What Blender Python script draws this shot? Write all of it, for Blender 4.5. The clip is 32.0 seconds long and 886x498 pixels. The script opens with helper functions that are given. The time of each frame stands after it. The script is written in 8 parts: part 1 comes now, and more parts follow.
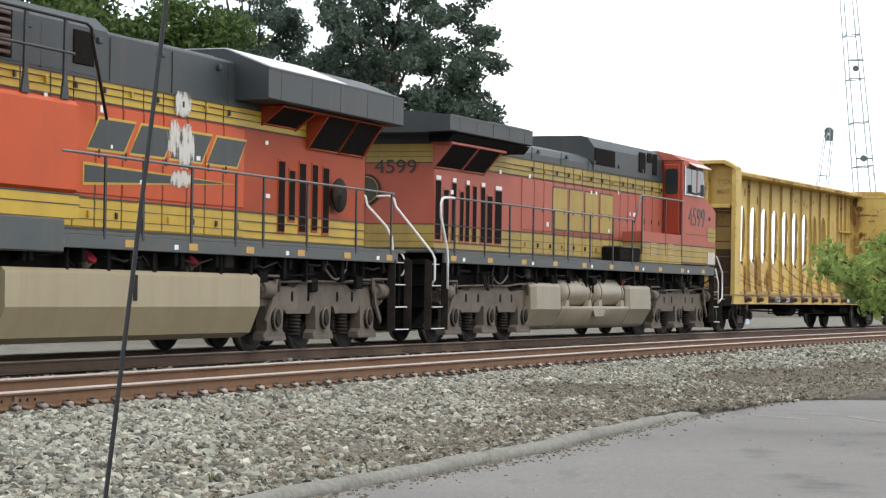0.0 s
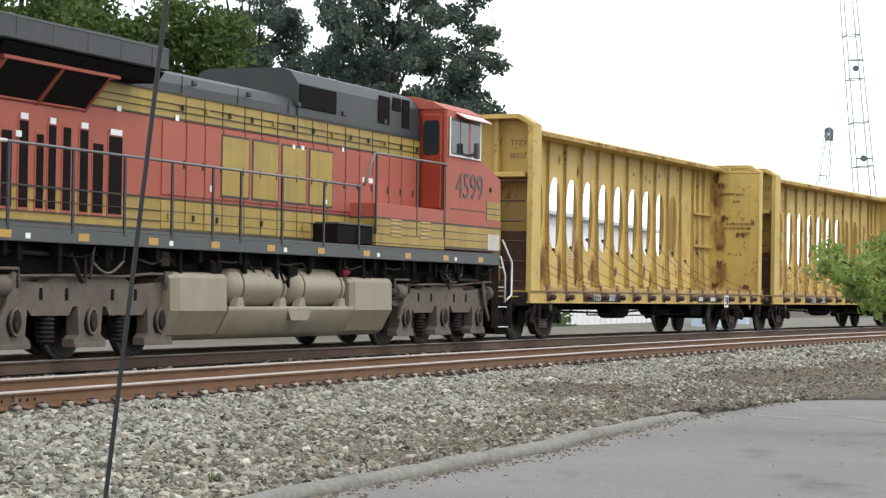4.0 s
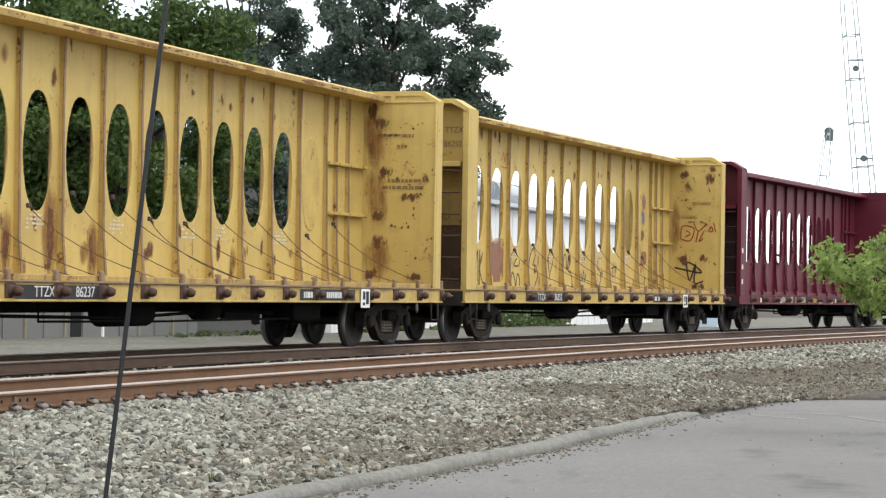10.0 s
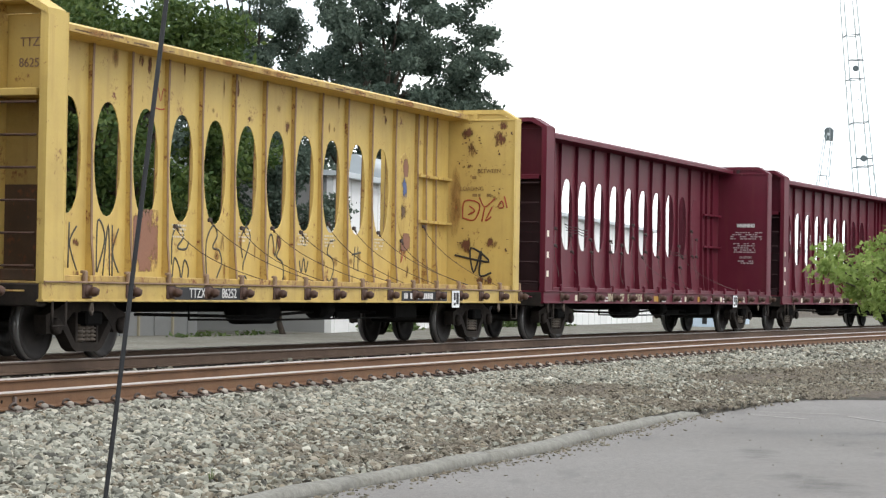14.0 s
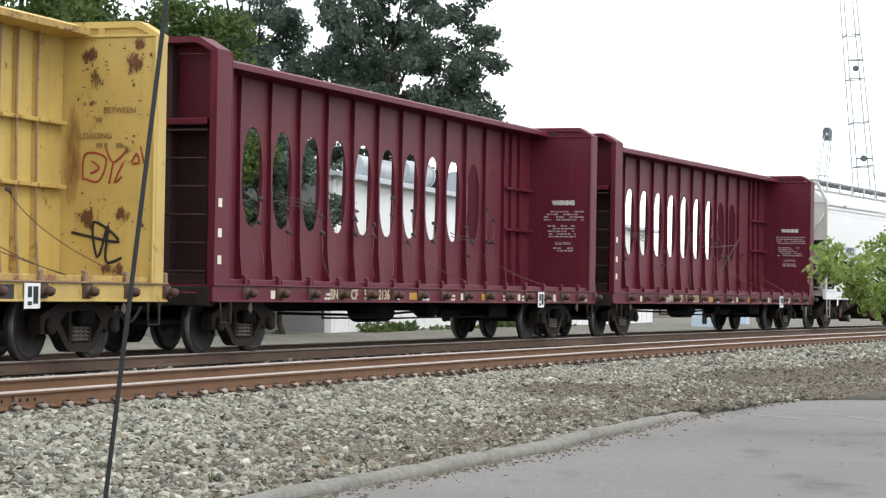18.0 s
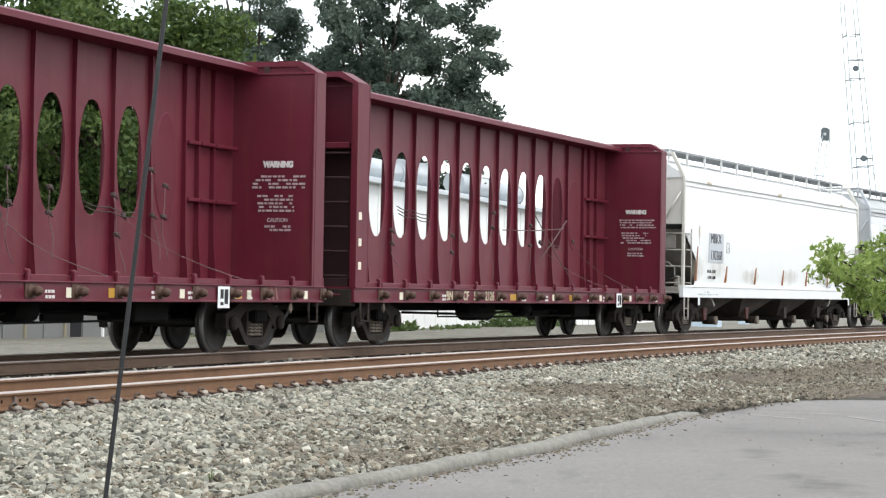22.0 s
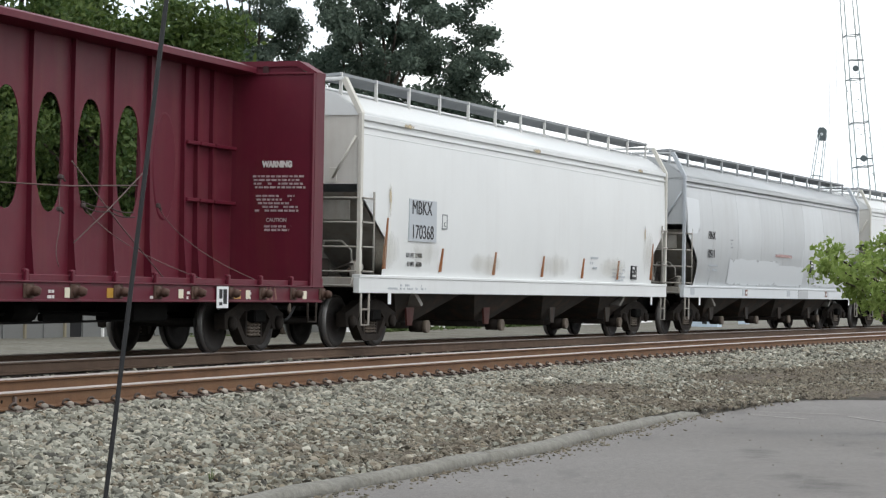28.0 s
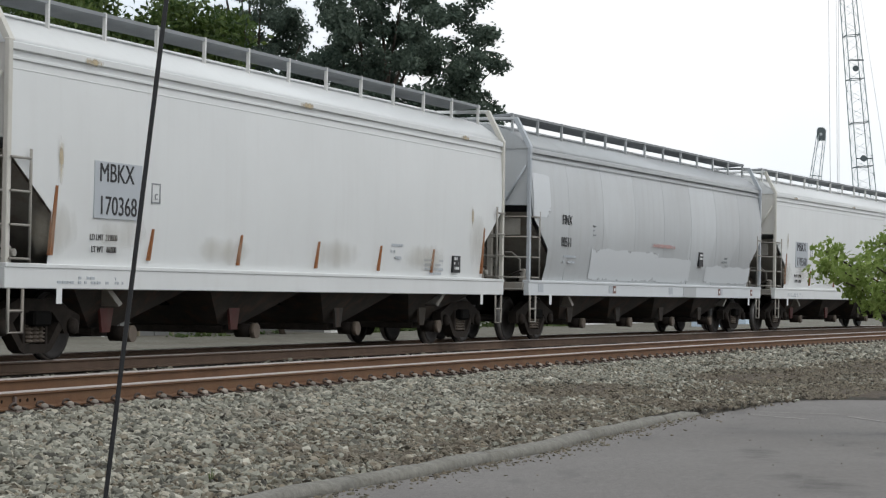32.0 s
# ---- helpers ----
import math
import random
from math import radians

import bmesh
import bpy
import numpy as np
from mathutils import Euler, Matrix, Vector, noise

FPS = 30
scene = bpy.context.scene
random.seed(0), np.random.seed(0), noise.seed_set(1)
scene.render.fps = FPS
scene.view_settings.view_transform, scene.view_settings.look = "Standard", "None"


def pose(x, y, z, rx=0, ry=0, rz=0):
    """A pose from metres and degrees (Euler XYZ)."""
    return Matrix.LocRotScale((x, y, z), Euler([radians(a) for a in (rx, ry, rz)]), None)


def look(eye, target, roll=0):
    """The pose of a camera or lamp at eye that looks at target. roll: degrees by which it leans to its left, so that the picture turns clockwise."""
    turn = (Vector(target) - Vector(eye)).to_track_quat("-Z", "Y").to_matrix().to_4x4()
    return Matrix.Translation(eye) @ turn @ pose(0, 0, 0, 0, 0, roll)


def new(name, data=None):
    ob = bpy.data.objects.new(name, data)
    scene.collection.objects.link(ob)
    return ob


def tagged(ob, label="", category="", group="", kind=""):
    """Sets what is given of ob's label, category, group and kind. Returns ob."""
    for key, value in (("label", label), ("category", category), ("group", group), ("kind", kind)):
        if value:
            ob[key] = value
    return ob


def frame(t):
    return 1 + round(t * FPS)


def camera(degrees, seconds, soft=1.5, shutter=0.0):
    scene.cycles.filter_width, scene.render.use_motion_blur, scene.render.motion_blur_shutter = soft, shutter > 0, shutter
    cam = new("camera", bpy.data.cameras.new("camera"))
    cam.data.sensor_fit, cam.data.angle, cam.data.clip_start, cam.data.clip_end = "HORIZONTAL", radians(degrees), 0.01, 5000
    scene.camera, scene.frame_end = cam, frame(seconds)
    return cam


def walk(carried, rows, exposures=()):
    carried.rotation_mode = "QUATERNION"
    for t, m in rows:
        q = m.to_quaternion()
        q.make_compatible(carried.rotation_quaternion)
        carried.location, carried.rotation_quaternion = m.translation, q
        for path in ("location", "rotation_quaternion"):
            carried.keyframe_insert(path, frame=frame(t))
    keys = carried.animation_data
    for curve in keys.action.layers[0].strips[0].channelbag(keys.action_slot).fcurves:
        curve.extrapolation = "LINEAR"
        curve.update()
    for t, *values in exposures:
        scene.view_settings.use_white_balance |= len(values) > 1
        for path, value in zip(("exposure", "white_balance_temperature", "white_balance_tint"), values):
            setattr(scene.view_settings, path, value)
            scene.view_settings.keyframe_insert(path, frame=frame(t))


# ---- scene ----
# ---- camera: stands still on a tripod beside the car park ----
EYE = (0.0, 0.0, 0.992)
AIM = Vector((0.95584, 0.29328, 0.01884))
LEAN = 0.927
cam = camera(22.02, 32.0, soft=1.3)
view = look(EYE, tuple(Vector(EYE) + AIM * 10), LEAN)
walk(cam, [(0.0, view), (32.0, view)],
     exposures=[(0.0, 0.02), (2.0, 0.0), (7.0, 0.12), (14.0, 0.13), (18.0, 0.12), (20.0, 0.06), (21.0, 0.30), (22.0, 0.34), (24.0, 0.36), (25.0, 0.0), (28.0, -0.28), (29.0, -0.44), (30.0, -0.54), (32.0, -0.74)])

# ---- world: a bright overcast sky ----
world = bpy.data.worlds.new("overcast_sky")
scene.world = world
world.use_nodes = True
wn, wl = world.node_tree.nodes, world.node_tree.links
wn.clear()
w_out = wn.new("ShaderNodeOutputWorld")
w_bg = wn.new("ShaderNodeBackground")
w_bg.inputs["Strength"].default_value = 1.84
w_sky = wn.new("ShaderNodeTexSky")
w_sky.sky_type = "NISHITA"
w_sky.sun_disc = False
w_sky.sun_elevation = radians(52)
w_sky.sun_rotation = radians(215)
w_dim = wn.new("ShaderNodeMix")
w_dim.data_type = "RGBA"
w_dim.blend_type = "MULTIPLY"
w_dim.inputs[0].default_value = 1.0
w_dim.inputs[7].default_value = (0.1, 0.1, 0.1, 1)
w_tc = wn.new("ShaderNodeTexCoord")
w_no = wn.new("ShaderNodeTexNoise")
w_no.inputs["Scale"].default_value = 3.2
w_no.inputs["Detail"].default_value = 5.0
w_rm = wn.new("ShaderNodeValToRGB")
w_rm.color_ramp.elements[0].position, w_rm.color_ramp.elements[0].color = 0.40, (0.78, 0.85, 0.925, 1)
w_rm.color_ramp.elements[1].position, w_rm.color_ramp.elements[1].color = 0.64, (1.05, 1.05, 1.05, 1)
w_mix = wn.new("ShaderNodeMix")
w_mix.data_type = "RGBA"
w_mix.inputs[0].default_value = 0.92
wl.new(w_sky.outputs[0], w_dim.inputs[6])
wl.new(w_tc.outputs["Generated"], w_no.inputs["Vector"])
wl.new(w_no.outputs["Fac"], w_rm.inputs[0])
wl.new(w_dim.outputs[2], w_mix.inputs[6])
wl.new(w_rm.outputs[0], w_mix.inputs[7])
wl.new(w_mix.outputs[2], w_bg.inputs["Color"])
wl.new(w_bg.outputs[0], w_out.inputs[0])

sun = new("sun", bpy.data.lights.new("sun", "SUN"))
sun.data.energy, sun.data.angle, sun.data.color = 1.3, radians(25), (1.0, 0.97, 0.92)
sun.matrix_world = look((-20, -40, 60), (0, 0, 0))

# ---- materials ----
MATS = {}


def node_mat(name):
    m = bpy.data.materials.new(name)
    m.use_nodes = True
    MATS[name] = m
    nt = m.node_tree
    return m, nt.nodes, nt.links, nt.nodes["Principled BSDF"]


def noise_node(n, l, vec, scale, detail=4.0, rough=0.6, stretch=None):
    if stretch:
        mp = n.new("ShaderNodeMapping")
        mp.inputs["Scale"].default_value = stretch
        l.new(vec, mp.inputs["Vector"])
        vec = mp.outputs[0]
    t = n.new("ShaderNodeTexNoise")
    t.inputs["Scale"].default_value = scale
    t.inputs["Detail"].default_value = detail
    t.inputs["Roughness"].default_value = rough
    l.new(vec, t.inputs["Vector"])
    return t.outputs["Fac"]


def ramp(n, l, fac, lo, hi, c0=(0, 0, 0, 1), c1=(1, 1, 1, 1)):
    r = n.new("ShaderNodeValToRGB")
    r.color_ramp.elements[0].position, r.color_ramp.elements[0].color = lo, c0
    r.color_ramp.elements[1].position, r.color_ramp.elements[1].color = hi, c1
    l.new(fac, r.inputs[0])
    return r.outputs[0]


def mixc(n, l, fac, a, b, mode="MIX"):
    x = n.new("ShaderNodeMix")
    x.data_type = "RGBA"
    x.blend_type = mode
    for sock, val in ((x.inputs[0], fac), (x.inputs[6], a), (x.inputs[7], b)):
        if isinstance(val, (int, float)):
            sock.default_value = val
        elif isinstance(val, tuple):
            sock.default_value = (*val[:3], 1)
        else:
            l.new(val, sock)
    return x.outputs[2]


def surf(name, col, rough=0.6, metal=0.0, var=0.25, scale=6.0, fine=60.0, bump=0.15, bump_scale=None,
         rust=0.0, rust_col=(0.16, 0.055, 0.022), streak=0.0, dirt=(0.10, 0.08, 0.06), dirt_amt=0.0, rnd=0.0, spec=0.4):
    """Weathered surface: two scales of tone, vertical streaks, blotches of rust and dirt."""
    m, n, l, b = node_mat(name)
    tc = n.new("ShaderNodeTexCoord").outputs["Object"]
    own = n.new("ShaderNodeVectorMath")
    own.operation = "MULTIPLY_ADD"
    own.inputs[1].default_value = (37.0, 53.0, 71.0)
    l.new(n.new("ShaderNodeObjectInfo").outputs["Random"], own.inputs[0])
    l.new(tc, own.inputs[2])
    tc = own.outputs[0]
    big = noise_node(n, l, tc, scale, 5)
    small = noise_node(n, l, tc, fine, 3)
    dark = tuple(c * (1 - var) for c in col)
    light = tuple(min(1, c * (1 + var * 0.6)) for c in col)
    c = mixc(n, l, ramp(n, l, big, 0.3, 0.7), dark, light)
    c = mixc(n, l, 0.35, c, mixc(n, l, ramp(n, l, small, 0.3, 0.7), dark, light))
    if dirt_amt:
        d = noise_node(n, l, tc, scale * 0.4, 6, 0.7)
        c = mixc(n, l, mixc(n, l, 1.0, ramp(n, l, d, 0.45, 0.75), (dirt_amt,) * 3, "MULTIPLY"), c, dirt)
    if streak:
        s = noise_node(n, l, tc, 1.0, 6, 0.65, (4.0, 4.0, 0.3))
        c = mixc(n, l, mixc(n, l, 1.0, ramp(n, l, s, 0.5, 0.72), (streak,) * 3, "MULTIPLY"), c, tuple(0.6 * x + 0.4 * y for x, y in zip(rust_col, dirt)))
    if rust:
        r1 = noise_node(n, l, tc, 2.2, 8, 0.72)
        r2 = noise_node(n, l, tc, 14.0, 6, 0.7)
        both = mixc(n, l, 0.45, r1, r2)
        c = mixc(n, l, ramp(n, l, both, 0.62 - rust * 0.16, 0.68 - rust * 0.12), c, rust_col)
    if rnd:
        oi = n.new("ShaderNodeObjectInfo").outputs["Random"]
        c = mixc(n, l, 1.0, c, ramp(n, l, oi, 0, 1, (1 - rnd,) * 3 + (1,), (1 + rnd * .5,) * 3 + (1,)), "MULTIPLY")
    l.new(c, b.inputs["Base Color"])
    b.inputs["Roughness"].default_value = rough
    b.inputs["Metallic"].default_value = metal
    b.inputs["Specular IOR Level"].default_value = spec
    if bump:
        bn = n.new("ShaderNodeBump")
        bn.inputs["Strength"].default_value = bump
        bn.inputs["Distance"].default_value = 0.02
        l.new(noise_node(n, l, tc, bump_scale or fine, 4), bn.inputs["Height"])
        l.new(bn.outputs[0], b.inputs["Normal"])
    return m


surf("yellow_paint", (0.522, 0.374, 0.110), 0.6, var=0.12, scale=1.2, rust=0.30, streak=0.22, dirt_amt=0.32, dirt=(0.199, 0.115, 0.0383), bump=0.06)
surf("yellow_rib", (0.50, 0.352, 0.102), 0.62, var=0.18, scale=3.0, rust=0.5, streak=0.35, dirt_amt=0.3, dirt=(0.184, 0.107, 0.0383), bump=0.06)
surf("rust_edge", (0.25, 0.165, 0.105), 0.85, var=0.35, scale=5.0, rust=0.35, bump=0.25)
surf("rusty_yellow", (0.44, 0.295, 0.085), 0.7, var=0.25, scale=4.0, rust=0.62, streak=0.6, dirt_amt=0.6, bump=0.2)
surf("maroon_paint", (0.101, 0.0092, 0.0215), 0.5, var=0.16, scale=1.4, streak=0.2, dirt=(0.115, 0.042, 0.046), dirt_amt=0.22, bump=0.04, spec=0.22)
# same maroon made paler, painting the sky's gloss on the web
surf("maroon_skylit", (0.112, 0.0145, 0.027), 0.5, var=0.22, scale=1.8, streak=0.26, dirt_amt=0.3, dirt=(0.14, 0.065, 0.07), bump=0.04, spec=0.2)
surf("loco_orange", (0.46, 0.067, 0.013), 0.45, var=0.12, scale=1.5, streak=0.25, dirt_amt=0.25, dirt=(0.33, 0.065, 0.022), bump=0.03, spec=0.2)
surf("loco_orange_faded", (0.36, 0.089, 0.058), 0.55, var=0.14, scale=1.5, streak=0.32, dirt_amt=0.32, dirt=(0.25, 0.11, 0.08), bump=0.03, spec=0.25)
surf("loco_orange_worn", (0.33, 0.052, 0.016), 0.55, var=0.16, scale=1.5, streak=0.35, dirt_amt=0.35, dirt=(0.20, 0.06, 0.03), bump=0.03, spec=0.15)
# deepened orange: paints the shade on the cab's rear-facing wall
surf("loco_shade_red", (0.27, 0.038, 0.016), 0.45, var=0.1, scale=1.5, bump=0.03)
surf("loco_yellow_dull", (0.36, 0.25, 0.052), 0.58, var=0.18, scale=2.0, streak=0.45, dirt_amt=0.5, dirt=(0.19, 0.135, 0.06), bump=0.03)
surf("loco_yellow", (0.474, 0.306, 0.0229), 0.5, var=0.12, scale=2.0, streak=0.12, dirt_amt=0.3, dirt=(0.191, 0.122, 0.0383), bump=0.03)
surf("loco_grey", (0.0222, 0.0291, 0.0321), 0.5, var=0.16, scale=1.5, streak=0.2, dirt_amt=0.3, dirt=(0.0497, 0.052, 0.0505), bump=0.03)
surf("sill_grey", (0.060, 0.070, 0.072), 0.55, var=0.2, scale=2.5, dirt_amt=0.4, streak=0.3, bump=0.05)
surf("stripe_dark", (0.042, 0.036, 0.028), 0.6, var=0.2, scale=4.0, bump=0.0)
surf("grille_black", (0.011, 0.009, 0.008), 0.9, var=0.4, scale=8.0, bump=0.3, bump_scale=40, spec=0.08)
surf("winch_iron", (0.072, 0.038, 0.026), 0.75, var=0.35, scale=12.0, bump=0.2)
# bulkhead recess colours: grime plus the shade under the cross beam, painted in
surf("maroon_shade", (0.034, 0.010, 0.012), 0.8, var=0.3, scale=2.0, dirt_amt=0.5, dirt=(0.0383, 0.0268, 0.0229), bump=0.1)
surf("recess_shade_ochre", (0.36, 0.245, 0.075), 0.75, var=0.25, scale=2.0, rust=0.4, streak=0.5, dirt_amt=0.5, dirt=(0.19, 0.115, 0.04), bump=0.1)
surf("recess_shade_brown", (0.075, 0.045, 0.026), 0.8, var=0.35, scale=2.0, rust=0.5, streak=0.6, dirt_amt=0.8, dirt=(0.055, 0.034, 0.02), bump=0.1)
# pale bright metal for sheen: sky glare on a roof, headlight lenses
surf("sheen_metal", (0.55, 0.56, 0.57), 0.3, metal=0.8, var=0.1, scale=2.0, bump=0.03)
surf("tank_dusty", (0.255, 0.218, 0.155), 0.42, var=0.18, scale=1.2, streak=0.35, dirt_amt=0.4, dirt=(0.15, 0.12, 0.09), bump=0.04)
surf("tank_tan", (0.315, 0.26, 0.16), 0.34, var=0.12, scale=0.9, streak=0.25, dirt_amt=0.35, dirt=(0.19, 0.15, 0.095), bump=0.04)
surf("truck_grey", (0.125, 0.099, 0.077), 0.75, var=0.35, scale=4.0, dirt_amt=0.7, dirt=(0.055, 0.045, 0.036), bump=0.2)
# grimy iron, darkened further for the shadow under the cars
surf("truck_dark", (0.025, 0.0205, 0.0175), 0.88, var=0.4, scale=6.0, dirt_amt=0.5, dirt=(0.06, 0.046, 0.036), bump=0.25, spec=0.15)
surf("under_black", (0.0075, 0.007, 0.0065), 0.9, var=0.4, scale=6.0, bump=0.2, spec=0.08)
surf("wheel_steel", (0.022, 0.018, 0.016), 0.65, metal=0.1, var=0.35, scale=9.0, dirt_amt=0.4, dirt=(0.045, 0.033, 0.026), bump=0.1)
surf("tread_steel", (0.30, 0.29, 0.28), 0.4, metal=0.6, var=0.15, scale=9.0, bump=0.03)
surf("white_steel", (0.66, 0.66, 0.64), 0.45, var=0.08, scale=2.0, bump=0.04)
surf("rung_cream", (0.321, 0.306, 0.275), 0.6, var=0.2, scale=4.0, dirt_amt=0.5, bump=0.05)
surf("handrail_black", (0.0214, 0.0214, 0.0229), 0.5, var=0.3, scale=8.0, bump=0.05)
surf("handrail_grey", (0.168, 0.164, 0.161), 0.4, metal=0.3, var=0.2, scale=8.0, bump=0.05)
surf("hopper_white", (0.69, 0.705, 0.70), 0.4, var=0.05, scale=0.5, streak=0.05, dirt_amt=0.12, dirt=(0.5, 0.49, 0.45), bump=0.03)
surf("hopper_end", (0.66, 0.65, 0.61), 0.5, var=0.08, scale=0.9, streak=0.12, dirt_amt=0.35, dirt=(0.42, 0.38, 0.31), bump=0.04)
surf("post_cream", (0.60, 0.585, 0.53), 0.5, var=0.12, scale=2.0, streak=0.15, dirt_amt=0.3, dirt=(0.36, 0.32, 0.25), bump=0.04)
surf("hopper_grey", (0.45, 0.47, 0.48), 0.36, var=0.08, scale=0.6, streak=0.28, rust_col=(0.30, 0.30, 0.30), dirt_amt=0.35, dirt=(0.34, 0.335, 0.325), rnd=0.16, bump=0.03)
# dirty hopper colour, darkened for the shade of the end bay
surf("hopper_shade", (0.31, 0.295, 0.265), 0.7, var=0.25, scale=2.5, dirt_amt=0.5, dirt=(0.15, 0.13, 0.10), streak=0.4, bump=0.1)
surf("chute_dirty", (0.0421, 0.036, 0.0306), 0.8, var=0.35, scale=3.0, dirt_amt=0.6, streak=0.5, bump=0.15)
surf("repaint", (0.60, 0.625, 0.64), 0.45, var=0.05, scale=2.0, bump=0.02)
surf("board_grey", (0.25, 0.265, 0.275), 0.6, var=0.15, scale=3.0, bump=0.05)
surf("dirty_red", (0.0995, 0.0268, 0.0229), 0.7, var=0.3, scale=6.0, dirt_amt=0.5, bump=0.05)
surf("patch_white", (0.72, 0.73, 0.73), 0.45, var=0.04, scale=3.0, bump=0.02)
surf("patch_grey", (0.43, 0.46, 0.49), 0.5, var=0.05, scale=3.0, bump=0.02)
surf("rust_orange", (0.26, 0.0995, 0.0344), 0.8, var=0.3, scale=12.0, bump=0.1)
surf("louvre_tan", (0.42, 0.29, 0.13), 0.6, var=0.25, scale=6.0, bump=0.05)
surf("louvre_brown", (0.11, 0.07, 0.06), 0.8, var=0.3, scale=5.0, bump=0.15)
surf("visor_pink", (0.62, 0.44, 0.40), 0.5, var=0.1, scale=3.0, bump=0.02)
surf("placard_worn", (0.52, 0.48, 0.43), 0.6, var=0.2, scale=5.0, dirt_amt=0.4, dirt=(0.3, 0.26, 0.22), bump=0.02)
surf("rust_pale", (0.56, 0.49, 0.36), 0.7, var=0.25, scale=6.0, bump=0.05)
surf("ink_black", (0.0153, 0.0153, 0.0168), 0.6, var=0.2, scale=6.0, bump=0.0)
surf("number_faded", (0.085, 0.075, 0.075), 0.6, var=0.3, scale=8.0, bump=0.0)
surf("old_cream", (0.46, 0.40, 0.28), 0.6, var=0.25, scale=8.0, dirt_amt=0.4, dirt=(0.2, 0.1, 0.08), bump=0.0)
surf("old_ink", (0.0574, 0.0574, 0.0459), 0.7, var=0.4, scale=8.0, bump=0.0)
surf("ink_worn", (0.44, 0.34, 0.35), 0.6, var=0.6, scale=16.0, fine=40.0, bump=0.0)
surf("ink_white", (0.62, 0.60, 0.58), 0.6, var=0.2, scale=20.0, bump=0.0)
surf("ink_red", (0.321, 0.0459, 0.0229), 0.6, var=0.3, scale=8.0, bump=0.0)
surf("scrape_dark", (0.12, 0.065, 0.03), 0.85, var=0.4, scale=14.0, bump=0.1)
surf("ink_brown", (0.24, 0.145, 0.05), 0.7, var=0.3, scale=8.0, bump=0.0)
surf("ink_blue", (0.0383, 0.0536, 0.153), 0.6, var=0.3, scale=8.0, bump=0.0)
surf("faded_red", (0.207, 0.0995, 0.0765), 0.7, var=0.25, scale=6.0, bump=0.0)
surf("reflector_amber", (0.42, 0.235, 0.035), 0.35, var=0.1, scale=8.0, bump=0.0)
surf("reflector_white", (0.70, 0.66, 0.52), 0.35, var=0.1, scale=8.0, bump=0.0)
surf("cap_red", (0.321, 0.0229, 0.0383), 0.4, var=0.1, scale=8.0, bump=0.0)
surf("rope", (0.135, 0.095, 0.090), 0.9, var=0.2, scale=30.0, bump=0.1)
surf("cable_dark", (0.0536, 0.0383, 0.0344), 0.8, var=0.2, scale=30.0, bump=0.1)
surf("rail_rust", (0.150, 0.075, 0.036), 0.75, var=0.3, scale=2.5, fine=40, dirt_amt=0.45, dirt=(0.207, 0.119, 0.0574), streak=0.15, bump=0.15)
surf("rail_dark", (0.128, 0.082, 0.055), 0.85, var=0.3, scale=3.0, dirt_amt=0.4, dirt=(0.0688, 0.0421, 0.0306), bump=0.15)
surf("rail_top", (0.40, 0.35, 0.32), 0.4, metal=0.35, var=0.18, scale=4.0, bump=0.04)
surf("tie_wood", (0.0459, 0.0367, 0.0291), 0.9, var=0.35, scale=5.0, bump=0.4, rnd=0.3)
surf("shoulder_pale", (0.30, 0.265, 0.225), 0.7, metal=0.1, var=0.35, scale=20.0, bump=0.1, rnd=0.4)
surf("clip_steel", (0.06, 0.042, 0.032), 0.7, metal=0.2, var=0.3, scale=20.0, bump=0.1)
surf("plate_rust", (0.153, 0.115, 0.0995), 0.75, var=0.35, scale=20.0, bump=0.1)
surf("concrete", (0.205, 0.198, 0.172), 0.9, var=0.45, scale=14.0, fine=60, dirt_amt=0.75, dirt=(0.115, 0.107, 0.088), bump=0.8, bump_scale=22)
surf("line_paint", (0.36, 0.34, 0.32), 0.85, var=0.3, scale=6.0, dirt_amt=0.6, dirt=(0.22, 0.2, 0.19), bump=0.05)
surf("white_wall", (0.80, 0.80, 0.79), 0.7, var=0.05, scale=0.5, dirt_amt=0.12, dirt=(0.6, 0.6, 0.58), bump=0.05)
surf("pale_roof", (0.46, 0.50, 0.52), 0.5, var=0.12, scale=0.8, bump=0.05)
surf("grey_siding", (0.191, 0.195, 0.191), 0.8, var=0.15, scale=0.8, dirt_amt=0.4, dirt=(0.13, 0.126, 0.119), bump=0.1)
# shaded copy of the white warehouse wall
surf("wall_shade_grey", (0.24, 0.24, 0.235), 0.8, var=0.1, scale=0.6, bump=0.05)
surf("dark_opening", (0.0153, 0.0153, 0.0168), 0.8, var=0.3, scale=1.0, bump=0.0)
surf("cabin_blue", (0.50, 0.60, 0.70), 0.6, var=0.08, scale=1.0, bump=0.03)
surf("post_tan", (0.268, 0.237, 0.168), 0.8, var=0.2, scale=2.0, bump=0.1)
surf("duct_metal", (0.42, 0.45, 0.47), 0.4, metal=0.3, var=0.15, scale=1.0, bump=0.05)
# crane colours are paled to hold the haze of distance
surf("crane_lace", (0.36, 0.42, 0.44), 0.6, var=0.1, scale=0.4, bump=0.0)
surf("crane_hazy_teal", (0.30, 0.36, 0.37), 0.6, var=0.15, scale=0.4, bump=0.0)
surf("crane_dark", (0.10, 0.125, 0.13), 0.6, var=0.15, scale=0.4, bump=0.0)
surf("crane_cable", (0.55, 0.58, 0.60), 0.6, var=0.1, scale=0.4, bump=0.0)
surf("rod_black", (0.0153, 0.0161, 0.0176), 0.45, var=0.2, scale=30.0, bump=0.05)
surf("bark", (0.0574, 0.0444, 0.0329), 0.95, var=0.35, scale=5.0, bump=0.5)
